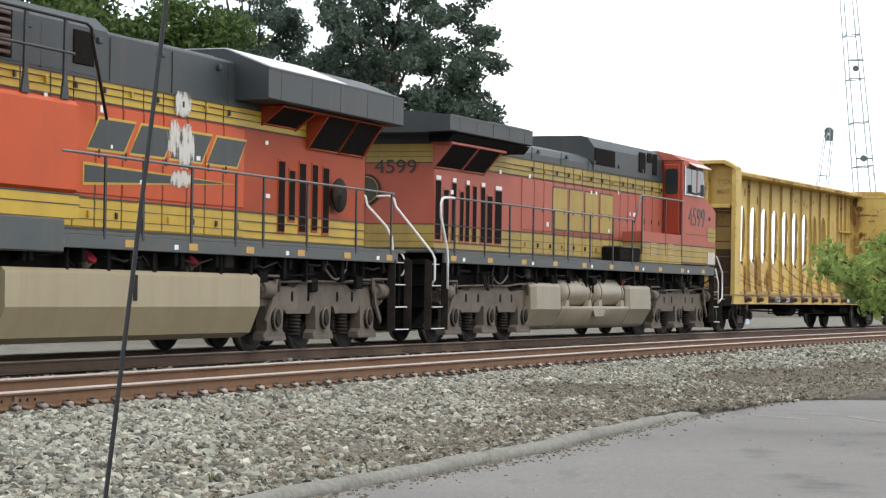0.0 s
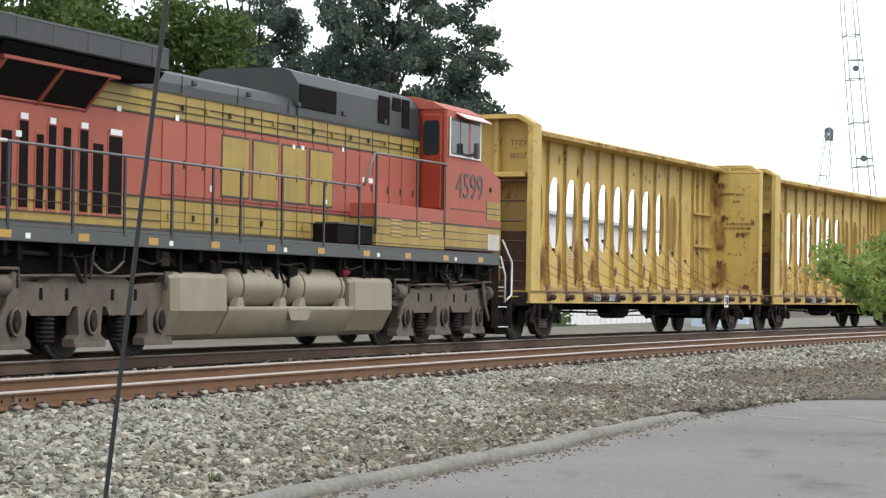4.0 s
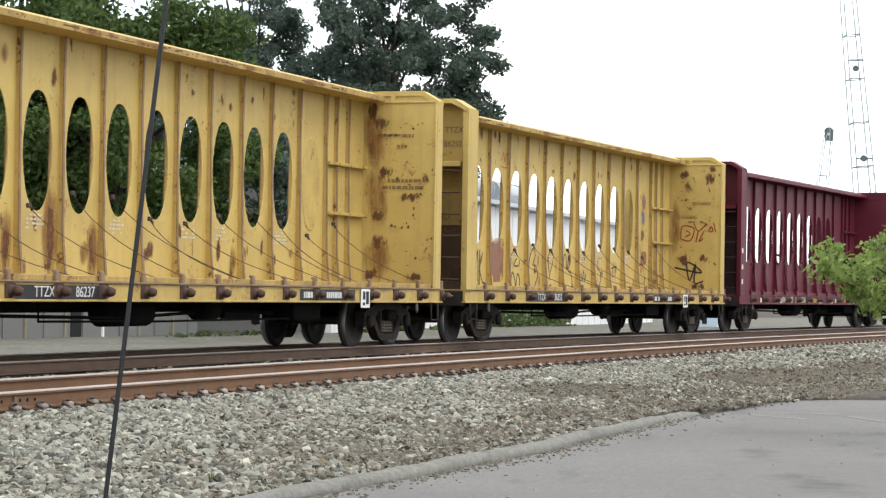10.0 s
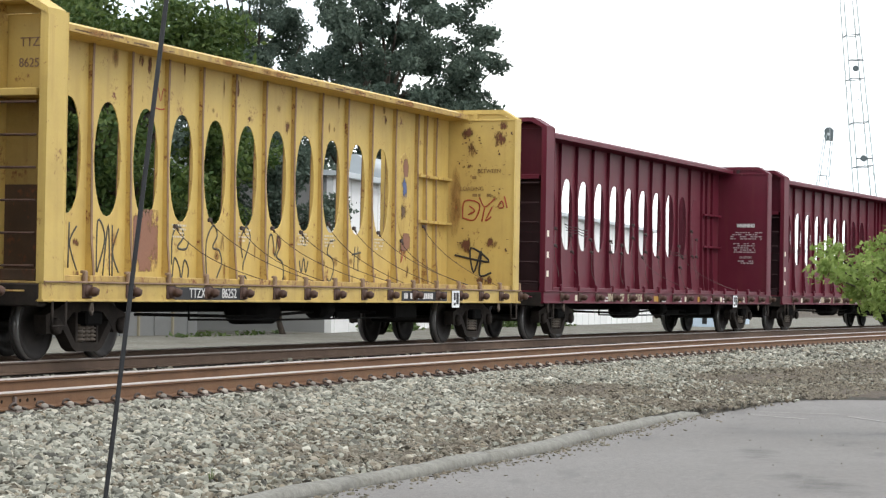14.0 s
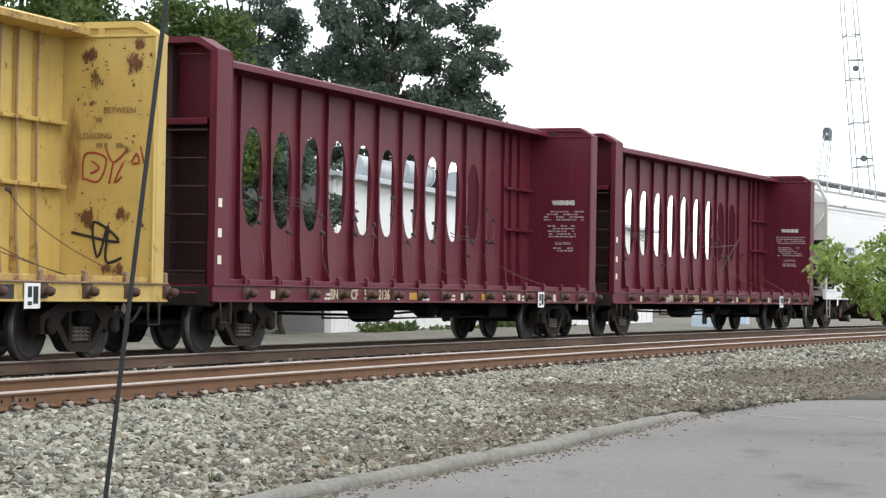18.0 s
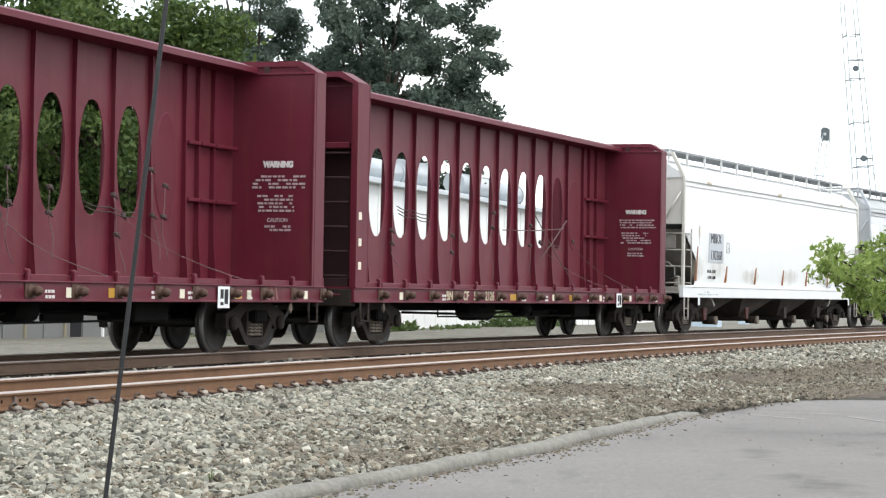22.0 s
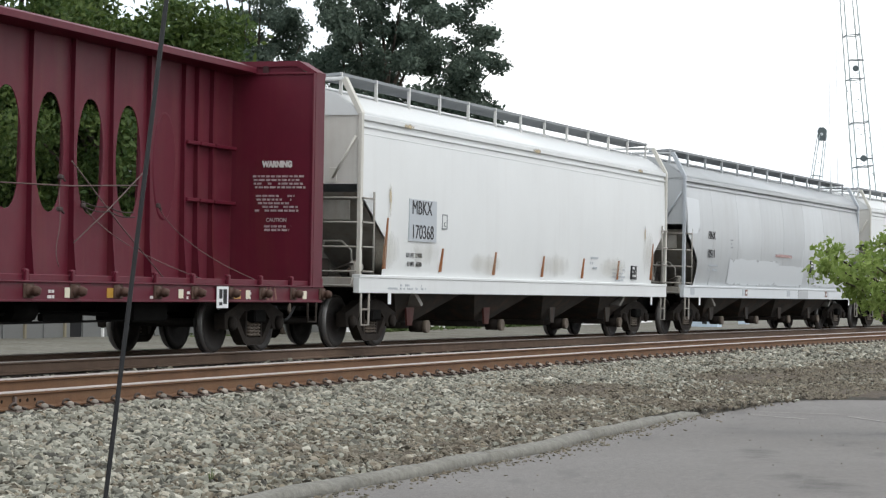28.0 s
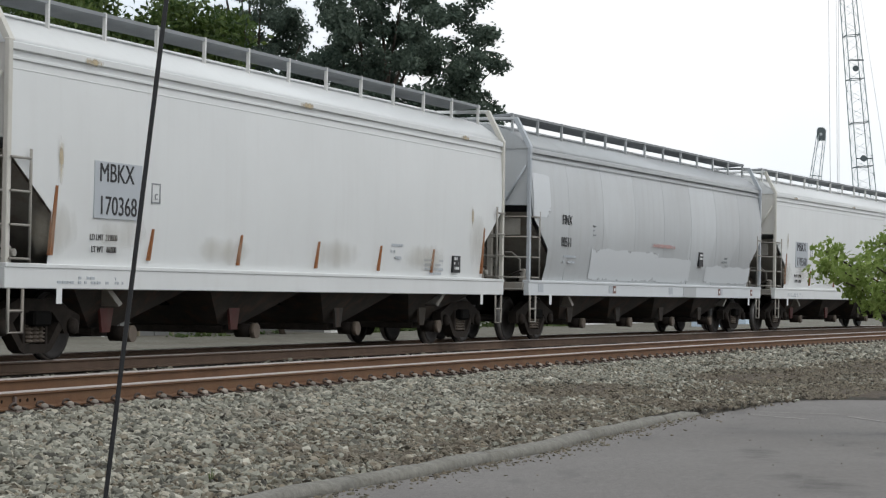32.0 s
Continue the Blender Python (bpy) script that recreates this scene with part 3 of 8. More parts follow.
def ballast_bed():
    ss = list(np.arange(-12, 40, 0.5)) + list(np.arange(40, 260, 4.0))
    nn = [3.0, 3.8, 4.6, 5.2, 5.6, 5.8, 5.9, 6.0, 6.1, 6.2, 6.4, 6.8, 7.2, 7.6, 8.0, 8.4, 8.8, 9.2, 9.6, 9.9, 10.4, 11, 11.6, 12.2, 12.6, 13, 13.3, 13.7, 14, 14.7, 15.4, 16, 16.6, 17.2, 17.9, 18.6]
    b = Build()
    v, f = [], []
    for s in ss:
        for n in nn:
            z = float(bed_height(s, n)) + 0.03 * noise.noise((s * 0.9, n * 1.3, 3.0))
            if n < asphalt_n(s) - 0.05:
                z = -0.62
            v.append(along(s, n, z))
    k = len(nn)
    for i in range(len(ss) - 1):
        for j in range(k - 1):
            f.append((i * k + j, (i + 1) * k + j, (i + 1) * k + j + 1, i * k + j + 1))
    b.add(v, f, True)
    bed = part("ballast_bed", b, "ballast_bed")
    tagged(bed, "grey crushed stone ballast bank under the tracks", "ballast", kind="structure")
    b = Build()
    v, f = [], []
    ss = list(np.arange(-20, 100, 2.0)) + list(np.arange(100, 330, 10.0))
    nn = (18.3, 19.5, 20.5, 21.5, 23, 25, 28, 34, 45)
    rise = lambda n: float(np.interp(n, (18.3, 19.5, 21.5, 24.0, 30.0), (-0.36, -0.34, -0.30, -0.25, -0.22)))
    for s in ss:
        for n in nn:
            v.append(along(s, n, rise(n) - 0.2 * min(1.0, max(0.0, (s - 76) / 30)) + 0.03 * noise.noise((s * 0.3, n * 0.6, 7))))
    k = len(nn)
    for i in range(len(ss) - 1):
        for j in range(k - 1):
            f.append((i * k + j, (i + 1) * k + j, (i + 1) * k + j + 1, i * k + j + 1))
    b.add(v, f, True)
    tagged(part("yard", b, "yard_gravel"), "pale gravel yard behind the tracks", "gravel yard", kind="structure")


def rock_shapes(count, rng):
    """Angular stones: a twenty-sided ball with pushed corners."""
    t = (1 + 5 ** 0.5) / 2
    base = np.array([(-1, t, 0), (1, t, 0), (-1, -t, 0), (1, -t, 0), (0, -1, t), (0, 1, t), (0, -1, -t), (0, 1, -t), (t, 0, -1), (t, 0, 1), (-t, 0, -1), (-t, 0, 1)], float)
    base /= np.linalg.norm(base[0])
    tris = np.array([(0, 11, 5), (0, 5, 1), (0, 1, 7), (0, 7, 10), (0, 10, 11), (1, 5, 9), (5, 11, 4), (11, 10, 2), (10, 7, 6), (7, 1, 8), (3, 9, 4), (3, 4, 2), (3, 2, 6), (3, 6, 8), (3, 8, 9), (4, 9, 5), (2, 4, 11), (6, 2, 10), (8, 6, 7), (9, 8, 1)])
    return [base * rng.uniform(0.55, 1.35, (12, 1)) * np.sort(rng.uniform(0.30, 1.55, (1, 3))) for _ in range(count)], tris


def scatter_stones(name, label, spots, sizes, seed, mat="ballast_stone"):
    rng = np.random.default_rng(seed)
    shapes, tris = rock_shapes(14, rng)
    n = len(spots)
    pick = rng.integers(0, len(shapes), n)
    q = rng.normal(size=(n, 4))
    q /= np.linalg.norm(q, axis=1, keepdims=True)
    w, x, y, z = q.T
    rot = np.stack([1 - 2 * (y * y + z * z), 2 * (x * y - z * w), 2 * (x * z + y * w), 2 * (x * y + z * w), 1 - 2 * (x * x + z * z), 2 * (y * z - x * w), 2 * (x * z - y * w), 2 * (y * z + x * w), 1 - 2 * (x * x + y * y)], -1).reshape(n, 3, 3)
    loc = np.stack(shapes)[pick]
    pts = np.einsum("nij,nkj->nki", rot, loc)
    pts[:, :, 2] *= 0.8
    pts = pts * sizes[:, None, None] + spots[:, None, :]
    faces = (tris[None] + 12 * np.arange(n)[:, None, None]).reshape(-1, 3)
    me = bpy.data.meshes.new(name)
    me.vertices.add(n * 12)
    me.vertices.foreach_set("co", pts.reshape(-1))
    me.loops.add(len(faces) * 3)
    me.loops.foreach_set("vertex_index", faces.reshape(-1))
    me.polygons.add(len(faces))
    me.polygons.foreach_set("loop_start", np.arange(0, len(faces) * 3, 3))
    me.polygons.foreach_set("loop_total", np.full(len(faces), 3))
    me.polygons.foreach_set("use_smooth", np.zeros(len(faces), bool))
    me.update(calc_edges=True)
    me.materials.append(MATS[mat])
    ob = new(name, me)
    tagged(ob, label, "ballast stones", kind="stuff")
    return ob


def earth_and_shade(s, n):
    """How far dark earth covers the ballast: bare patches, partly painted slope shade, and a strip at the end of the
    car park.
    """
    g = 0.0
    for cs, cn, ws, wn in ((30.3, 8.0, 2.8, 0.95), (38.6, 7.4, 4.2, 1.15), (36.6, 5.5, 3.0, 0.9), (24.0, 7.1, 2.4, 0.6), (46.0, 6.6, 6.0, 1.5)):
        g = max(g, 1 - ((s - cs) / ws) ** 2 - ((n - cn) / wn) ** 2)
    return max(0.0, g + 0.45 * noise.noise((s * 0.5, n * 1.4, 9.0)))


def stones():
    rng = np.random.default_rng(5)
    rows = []
    # near bank, thick with stones
    for s0, s1, n0, n1, dens, r0, r1 in ((12, 20, 6.1, 10.2, 760, 0.016, 0.043), (20, 30, 6.1, 10.2, 680, 0.017, 0.043), (30, 38, 5.2, 10.2, 480, 0.017, 0.038), (38, 48, 4.4, 10.2, 260, 0.021, 0.042), (48, 70, 3.4, 10.2, 100, 0.03, 0.06),
                                         (12, 28.6, 5.85, 6.1, 520, 0.016, 0.04), (28.6, 34, 5.3, 6.2, 330, 0.016, 0.045), (22, 45, 10.55, 11.7, 90, 0.022, 0.04), (22, 60, 12.05, 14.4, 60, 0.024, 0.045), (25, 70, 16.4, 18.6, 55, 0.025, 0.05)):
        n = int((s1 - s0) * (n1 - n0) * dens)
        s, m = rng.uniform(s0, s1, n), rng.uniform(n0, n1, n)
        r = r0 + (r1 - r0) * rng.random(n) ** 2.2
        rows.append((s, m, r))
    s, m, r = (np.concatenate(c) for c in zip(*rows))
    bare = np.array([earth_and_shade(a, c) if a > 25 else 0.0 for a, c in zip(s, m)])
    rim = np.array([asphalt_n(a) for a in s])
    keep = ~(m < np.where(s < 28.9, rim + 0.02, rim + rng.normal(0, 0.13, len(s)))) & ~((bare > 0.05) & (rng.random(len(s)) < 0.05 + 0.3 * bare))
    s, m, r, bare = s[keep], m[keep], r[keep], bare[keep]
    z = bed_height(s, m) + 0.03 * np.array([noise.noise((a * 0.9, c * 1.3, 3.0)) for a, c in zip(s, m)])
    a, q = s * BEND, m - RAIL_T
    spots = np.stack([(1 / BEND + q) * np.sin(a), RAIL_T + q * np.cos(a) - (1 - np.cos(a)) / BEND, z + r * 0.42], -1)
    foul = np.clip((8.5 - m) / 2.4, 0, 0.8) * np.clip((s - 12) / 6, 0.3, 1.0) + 1.6 * bare
    foul = (rng.random(len(s)) < foul + 0.35 * np.array([noise.noise((a * 0.8, c * 1.1, 4.0)) for a, c in zip(s, m)])) & (m < 10.2)
    scatter_stones("ballast_stones", "loose angular grey-green crushed ballast stones", spots[~foul], r[~foul], 6)
    scatter_stones("soiled_ballast_stones", "brown soil-stained crushed stones towards the kerb and in painted slope shade", spots[foul], r[foul] * 0.9, 7, "soiled_stone")


def dirt_mound():
    """Brown earth that breaks through the ballast; its patches also paint the hollow slope's shade."""
    b = Build()
    v, f = [], []
    ss, nn = np.arange(25.6, 66, 0.6), np.arange(3.4, 10.0, 0.3)
    for s in ss:
        for n in nn:
            lift = 0.05 * earth_and_shade(s, n) - 0.03
            fade = max(0.0, min(1, (s - 25.5) / 1, (66 - s) / 3, (n - asphalt_n(s) - 0.05) / 0.3, (10.0 - n) / 0.8))
            v.append(along(s, n, float(bed_height(s, n)) + 0.03 * noise.noise((s * 0.9, n * 1.3, 3.0)) + lift * fade - 0.07 * (1 - fade)))
    k = len(nn)
    for i in range(len(ss) - 1):
        for j in range(k - 1):
            f.append((i * k + j, (i + 1) * k + j, (i + 1) * k + j + 1, i * k + j + 1))
    b.add(v, f, True)
    tagged(part("earth_bank", b, "earth"), "brown earth in the ballast bank, partly painted slope shade", "earth", kind="structure")


def litter():
    """Chips and dead leaves swept against the kerb."""
    rng = np.random.default_rng(17)
    n = 900
    s = rng.uniform(13, 29.5, n)
    off = rng.exponential(0.11, n) + 0.02
    far = rng.random(n) < 0.035
    off[far] = rng.uniform(0.3, 3.0, far.sum())
    r = rng.uniform(0.007, 0.02, n)
    r[far] *= 0.6
    p = np.array([along(a, kerb_n(a) - 0.13 - o, -0.497) for a, o in zip(s, off)])
    ob = scatter_stones("kerb_litter", "stone chips and dead leaves along the kerb", p, r, 18, "soiled_stone")
    tagged(ob, category="litter")


def car_park():
    b = Build()
    edge = [along(s, kerb_n(s), 0) for s in np.arange(-10, 29, 1.5)]
    out = [(p.x, p.y) for p in edge] + [(29.67, 5.07), (31.62, 5.01), (33.1, 4.84), (33.71, 4.26), (33.97, 3.64), (34.3, 2.4), (34.8, 0.5), (44, -6), (44, -40), (-30, -40), (-30, edge[0].y)]
    b.add([(x, y, -0.50) for x, y in out], [tuple(range(len(out)))])
    tagged(part("car_park", b, "asphalt"), "worn grey asphalt of an empty car park", "asphalt", kind="structure")
    for x0, y0, x1, y1 in ((29.43, 4.72, 29.46, 3.70), (28.66, 4.69, 28.02, 3.88), (28.98, 3.52, 27.91, 2.9)):
        d = Vector((x1 - x0, y1 - y0, 0))
        w = Vector((-d.y, d.x, 0)).normalized() * 0.022
        b = Build()
        p0, p1 = Vector((x0, y0, -0.492)), Vector((x1, y1, -0.492))
        b.add([p0 - w, p1 - w, p1 + w, p0 + w], [(0, 1, 2, 3)])
        tagged(part("stall_line", b, "line_paint"), "faded white painted parking line on asphalt", "road marking", kind="structure")


def oil_marks():
    for x, y, w, h, turn in ((18.6, 2.55, 2.6, 0.75, 18), (15.2, 3.6, 1.6, 0.4, 30), (21.5, 3.4, 2.2, 0.5, 10), (17.0, 1.6, 1.2, 0.5, 60), (24.5, 2.2, 3.0, 0.6, 5)):
        b = Build().add([(-w / 2, -h / 2, 0), (w / 2, -h / 2, 0), (w / 2, h / 2, 0), (-w / 2, h / 2, 0)], [(0, 1, 2, 3)])
        ob = part("oil_stain", b, "oil_stain", at=pose(x, y, -0.496, 0, 0, turn))
        tagged(ob, "dark oil stain soaked into the asphalt", "oil stain", kind="structure")


def kerb():
    root = tagged(new("kerb"), "weathered rounded concrete kerb along the ballast", "kerb", kind="structure")
    s = -4.0
    rng = random.Random(3)
    while s < 29.2:
        L = 2.6 + rng.random() * 1.4
        e = min(s + L, 29.4)
        prof = [(-0.135, -0.53), (-0.12, -0.46), (-0.10, -0.432), (-0.06, -0.418), (0.0, -0.412), (0.025, -0.43), (0.03, -0.53)]
        b = Build()
        v, f = [], []
        cuts = [s + 0.006 + (e - s - 0.012) * i / 8 for i in range(9)]
        for c in cuts:
            off = kerb_n(c) + rng.uniform(-0.012, 0.012)
            for n, z in prof:
                v.append(along(c, n + off + rng.uniform(-0.006, 0.006), z - max(0.0, c - 24.0) * 0.007 - max(0.0, c - 28.4) * 0.05 + rng.uniform(-0.007, 0.007)))
        k = len(prof)
        for i in range(8):
            for j in range(k):
                h = (j + 1) % k
                f.append((i * k + j, (i + 1) * k + j, (i + 1) * k + h, i * k + h))
        f += [tuple(range(k)), tuple(range(8 * k, 9 * k))[::-1]]
        b.add(v, f, True)
        part("kerb_stone", b, "concrete", root)
        s = e


# ---- tracks ----
def rail(name, n, dark, label):
    root = tagged(new(name), label, "rail", "railway rails", kind="structure")
    outline = [(-0.07, -0.172), (-0.07, -0.16), (-0.012, -0.14), (-0.01, -0.045), (-0.034, -0.035), (-0.036, -0.012), (-0.028, -0.004), (0.028, -0.004), (0.036, -0.012), (0.034, -0.035), (0.01, -0.045), (0.012, -0.14), (0.07, -0.16), (0.07, -0.172)]
    ss = list(np.arange(-12, 100, 2.0)) + list(np.arange(100, 300, 5.0))
    b, k = Build(), len(outline)
    v = [along(s, n + o, z) for s in ss for o, z in outline]
    f = [(i * k + j, (i + 1) * k + j, (i + 1) * k + (j + 1) % k, i * k + (j + 1) % k) for i in range(len(ss) - 1) for j in range(k)]
    b.add(v, f, False)
    part("rail_body", b, "rail_dark" if dark else "rail_rust", root)
    b = Build()
    v = [along(s, n + o, z) for s in ss for o, z in ((-0.0375, -0.016), (-0.031, -0.003), (-0.027, 0), (0.027, 0), (0.031, -0.003), (0.0375, -0.016))]
    f = [(i * 6 + j, (i + 1) * 6 + j, (i + 1) * 6 + j + 1, i * 6 + j + 1) for i in range(len(ss) - 1) for j in range(5)]
    b.add(v, f, False)
    part("running_surface", b, "rail_top", root, "polished running surface")
    return root


def fastener_meshes():
    """Rusty tie plate, pale cast shoulder and the dark spring clip that arches over it."""
    p = Build().box(-0.085, 0.085, -0.11, 0.09, -0.016, 0.004, 0.006)
    d = Build().lathe([(0.0, 0.044), (0.018, 0.046), (0.036, 0.036), (0.046, 0.015)], 10, axis="x")
    d.v = [(y * 1.15, -0.055 + z * 0.8, 0.004 + x) for x, y, z in d.v]
    c = Build()
    ring = [(-0.115, -0.10, 0.01), (-0.10, -0.06, 0.022)] + [(-0.075 * math.cos(a), -0.012, 0.024 + 0.042 * math.sin(a)) for a in np.linspace(0.15, math.pi - 0.15, 7)] + [(0.10, -0.06, 0.022), (0.07, -0.115, 0.012)]
    c.tube(ring, 0.013, 6)
    return p.mesh("tie_plate", "plate_rust"), d.mesh("clip_shoulder", "shoulder_pale"), c.mesh("spring_clip", "clip_steel")


def tracks():
    near = rail("rail_near", RAILS[0], False, "rust-brown steel rail with a polished top")
    rail("rail_second", RAILS[1], False, "rust-brown steel rail with a polished top")
    rail("rail_third", RAILS[2], True, "dark rusty steel rail under the train")
    rail("rail_fourth", RAILS[3], True, "dark rusty steel rail under the train")
    s = 19.3
    weld = part("rail_weld", Build().box(-0.02, 0.02, -0.042, -0.008, -0.13, -0.05, 0.004), "plate_rust", near, "ground-down rail weld", at=Matrix.Translation(along(s, RAILS[0], 0)) @ pose(0, 0, 0, 0, 0, -math.degrees(s * BEND)))
    for k in (-0.36, -0.22, 0.12, 0.26, 0.40):
        part("bolt_hole", Build().cyl((k, -0.0105, -0.09), (k, -0.016, -0.09), 0.017, n=10), "under_black", weld, "dark bolt hole")
    plate, dome, clip = fastener_meshes()
    tie = Build().box(-0.11, 0.11, -1.3, 1.3, -0.13, 0.0, 0.012).mesh("tie", "tie_wood")
    for mid, label in (((RAILS[0] + RAILS[1]) / 2, "near"), (MID_T, "far")):
        root = tagged(new("ties_" + label), "dark weathered wooden railway ties half sunk in ballast", "railway ties", kind="structure")
        for i in range(110):
            s = 20.0 + i * 0.511
            p = along(s, mid, -0.198)
            part("tie", tie, "tie_wood", root, at=Matrix.Translation(p) @ pose(0, 0, 0, 0, 0, -math.degrees(s * BEND)))
    for n, root, first, count in ((RAILS[0], near, 18.13, 140),):
        for i in range(count):
            s = first + i * 0.511
            m = Matrix.Translation(along(s, n - 0.085, -0.172)) @ pose(0, 0, 0, 0, 0, -math.degrees(s * BEND))
            pl = part("tie_plate", plate, "plate_rust", root, at=m)
            part("clip_shoulder", dome, "shoulder_pale", pl)
            part("spring_clip", clip, "clip_steel", pl)


ground_sheet()
ballast_bed()
car_park()
oil_marks()
kerb()
stones()
dirt_mound()
litter()
tracks()


# ---- running gear shared by the cars ----
def wheel_mesh(r):
    w = 0.068
    prof = [(-w, 0.07), (-w - 0.03, 0.07), (-w - 0.03, 0.13), (-0.05, 0.15), (-0.03, r - 0.12), (-w, r - 0.085), (-w, r - 0.01), (-w + 0.012, r), (w - 0.035, r + 0.004), (w - 0.03, r + 0.026), (w, r + 0.02), (w, r - 0.085), (0.02, r - 0.12), (0.0, 0.15), (w, 0.12), (w, 0.07)]
    return Build().lathe(prof, 24).mesh("wheel", "wheel_steel")


def tread_mesh(r):
    return Build().lathe([(-0.0675, r - 0.012), (-0.0575, r + 0.002), (0.03, r + 0.006), (0.031, r - 0.0)], 24, caps=False).mesh("tread", "tread_steel")


WHEELS = {}


def wheelset(x, r, car, spins):
    """Axle with two wheels; it turns as the car rolls."""
    if r not in WHEELS:
        ax = Build().cyl((0, -1.02, 0), (0, 1.02, 0), 0.075, n=10)
        WHEELS[r] = (ax.mesh("wheelset", "wheel_steel"), wheel_mesh(r), tread_mesh(r))
    am, wm, tm = WHEELS[r]
    ob = part("wheelset", am, "wheel_steel", car, "dark steel axle with two wheels", at=pose(x, 0, r))
    for y, turn in ((-0.7525, 0), (0.7525, 180)):
        part("wheel", wm, "wheel_steel", ob, at=pose(0, y, 0, 0, 0, turn))
        part("tread", tm, "tread_steel", ob, "bright worn tread", at=pose(0, y, 0, 0, 0, turn))
    spins.append((ob, x, r))
    return ob


FRAME = {}


def freight_truck(x, car, spins):
    """Two-axle truck: two cast side frames with springs, a bolster and two wheelsets."""
    if "bolster" not in FRAME:
        b = Build()
        # top arch, lower arch and columns leave the spring opening free
        b.prism([(-1.12, 0.60), (-1.10, 0.36), (-0.72, 0.36), (-0.60, 0.50), (-0.40, 0.64), (0.40, 0.64), (0.60, 0.50), (0.72, 0.36), (1.10, 0.36), (1.12, 0.60), (0.80, 0.70), (0.45, 0.82), (-0.45, 0.82), (-0.80, 0.70)], "y", -0.09, 0.09)
        b.prism([(-0.70, 0.46), (-0.40, 0.16), (-0.28, 0.11), (0.28, 0.11), (0.40, 0.16), (0.70, 0.46), (0.58, 0.52), (0.32, 0.23), (-0.32, 0.23), (-0.58, 0.52)], "y", -0.085, 0.085)
        b.box(-0.31, -0.25, -0.08, 0.08, 0.2, 0.66, 0.01).box(0.25, 0.31, -0.08, 0.08, 0.2, 0.66, 0.01)
        FRAME["side_frame"] = b.mesh("side_frame", "truck_dark")
        prof = [(0.24, 0.03)]
        for k in range(7):
            z = 0.25 + k * 0.052
            prof += [(z, 0.045), (z + 0.01, 0.072), (z + 0.03, 0.072), (z + 0.04, 0.045)]
        b = Build().lathe(prof + [(0.64, 0.03)], 10, axis="x")
        b.v = [(y, z, x) for x, y, z in b.v]
        FRAME["springs"] = b.mesh("truck_spring", "truck_grey")
        b = Build().lathe([(0.0, 0.115), (-0.04, 0.115), (-0.07, 0.09), (-0.08, 0.05)], 12)
        FRAME["cap"] = b.mesh("bearing_cap", "truck_dark")
        b = Build().box(-0.22, 0.22, -1.2, 1.2, 0.46, 0.66, 0.03).box(-0.35, 0.35, -0.35, 0.35, 0.6, 0.85, 0.04)
        FRAME["bolster"] = b.mesh("bolster", "under_black")
    tr = part("truck_bolster", FRAME["bolster"], "under_black", car, "cast steel truck bolster", at=pose(x, 0, 0))
    for sy in (-1, 1):
        turn = 0 if sy < 0 else 180
        part("side_frame", FRAME["side_frame"], "truck_dark", tr, at=pose(0, sy * 1.0, 0, 0, 0, turn))
        for sx in (-0.148, 0.0, 0.148):
            part("truck_spring", FRAME["springs"], "truck_grey", tr, at=pose(sx, sy * 1.045, 0))
        for dx in (-0.89, 0.89):
            part("bearing_cap", FRAME["cap"], "truck_dark", tr, at=pose(dx, sy * 1.09, 0.455, 0, 0, turn))
    for dx in (-0.89, 0.89):
        wheelset(x + dx, 0.455, car, spins)
    return tr


def coupler(x, d, car):
    b = Build().box(x, x + d * 0.75, -0.09, 0.09, 0.80, 0.95, 0.02)
    b.box(x + d * 0.55, x + d * 0.86, -0.17, 0.17, 0.76, 0.99, 0.05)
    part("coupler", b, "under_black", car, "cast steel knuckle coupler")
    h = [(x + d * (0.05 + 0.8 * i / 6), -0.28, 0.72 - 0.26 * math.sin(math.pi * i / 6)) for i in range(7)]
    part("brake_hose", Build().tube(h, 0.025, 6), "ink_black", car, "black rubber brake hose")


# ---- centre-beam lumber flat cars ----
PITCH = 1.18


def oval(cx, cz, a, h, n=28, p=2.3):
    out = []
    for i in range(n):
        t = 2 * math.pi * i / n
        c, s = math.cos(t), math.sin(t)
        out.append((cx + a * math.copysign(abs(c) ** (2 / p), c), cz + h * math.copysign(abs(s) ** (2 / 1.85), s)))
    return out


def pierced_panel(x0, x1, z0, z1, y0, y1, hole):
    """Steel sheet from y0 to y1 with an opening through it."""
    n = len(hole)
    rim = []
    cx, cz = sum(p[0] for p in hole) / n, sum(p[1] for p in hole) / n
    for x, z in hole:
        dx, dz = x - cx, z - cz
        k = min((x1 - cx) / dx if dx > 1e-6 else (x0 - cx) / dx if dx < -1e-6 else 1e9, (z1 - cz) / dz if dz > 1e-6 else (z0 - cz) / dz if dz < -1e-6 else 1e9)
        rim.append([cx + dx * k, cz + dz * k])
    for qx in (x0, x1):          # square corners
        for qz in (z0, z1):
            i = min(range(n), key=lambda k: (rim[k][0] - qx) ** 2 + (rim[k][1] - qz) ** 2)
            rim[i] = [qx, qz]
    b = Build()
    v = [(x, y0, z) for x, z in hole] + [(x, y0, z) for x, z in rim] + [(x, y1, z) for x, z in hole] + [(x, y1, z) for x, z in rim]
    f = []
    for i in range(n):
        j = (i + 1) % n
        f += [(i, j, n + j, n + i), (2 * n + j, 2 * n + i, 3 * n + i, 3 * n + j), (j, i, 2 * n + i, 2 * n + j)]
    b.add(v, f)
    return b


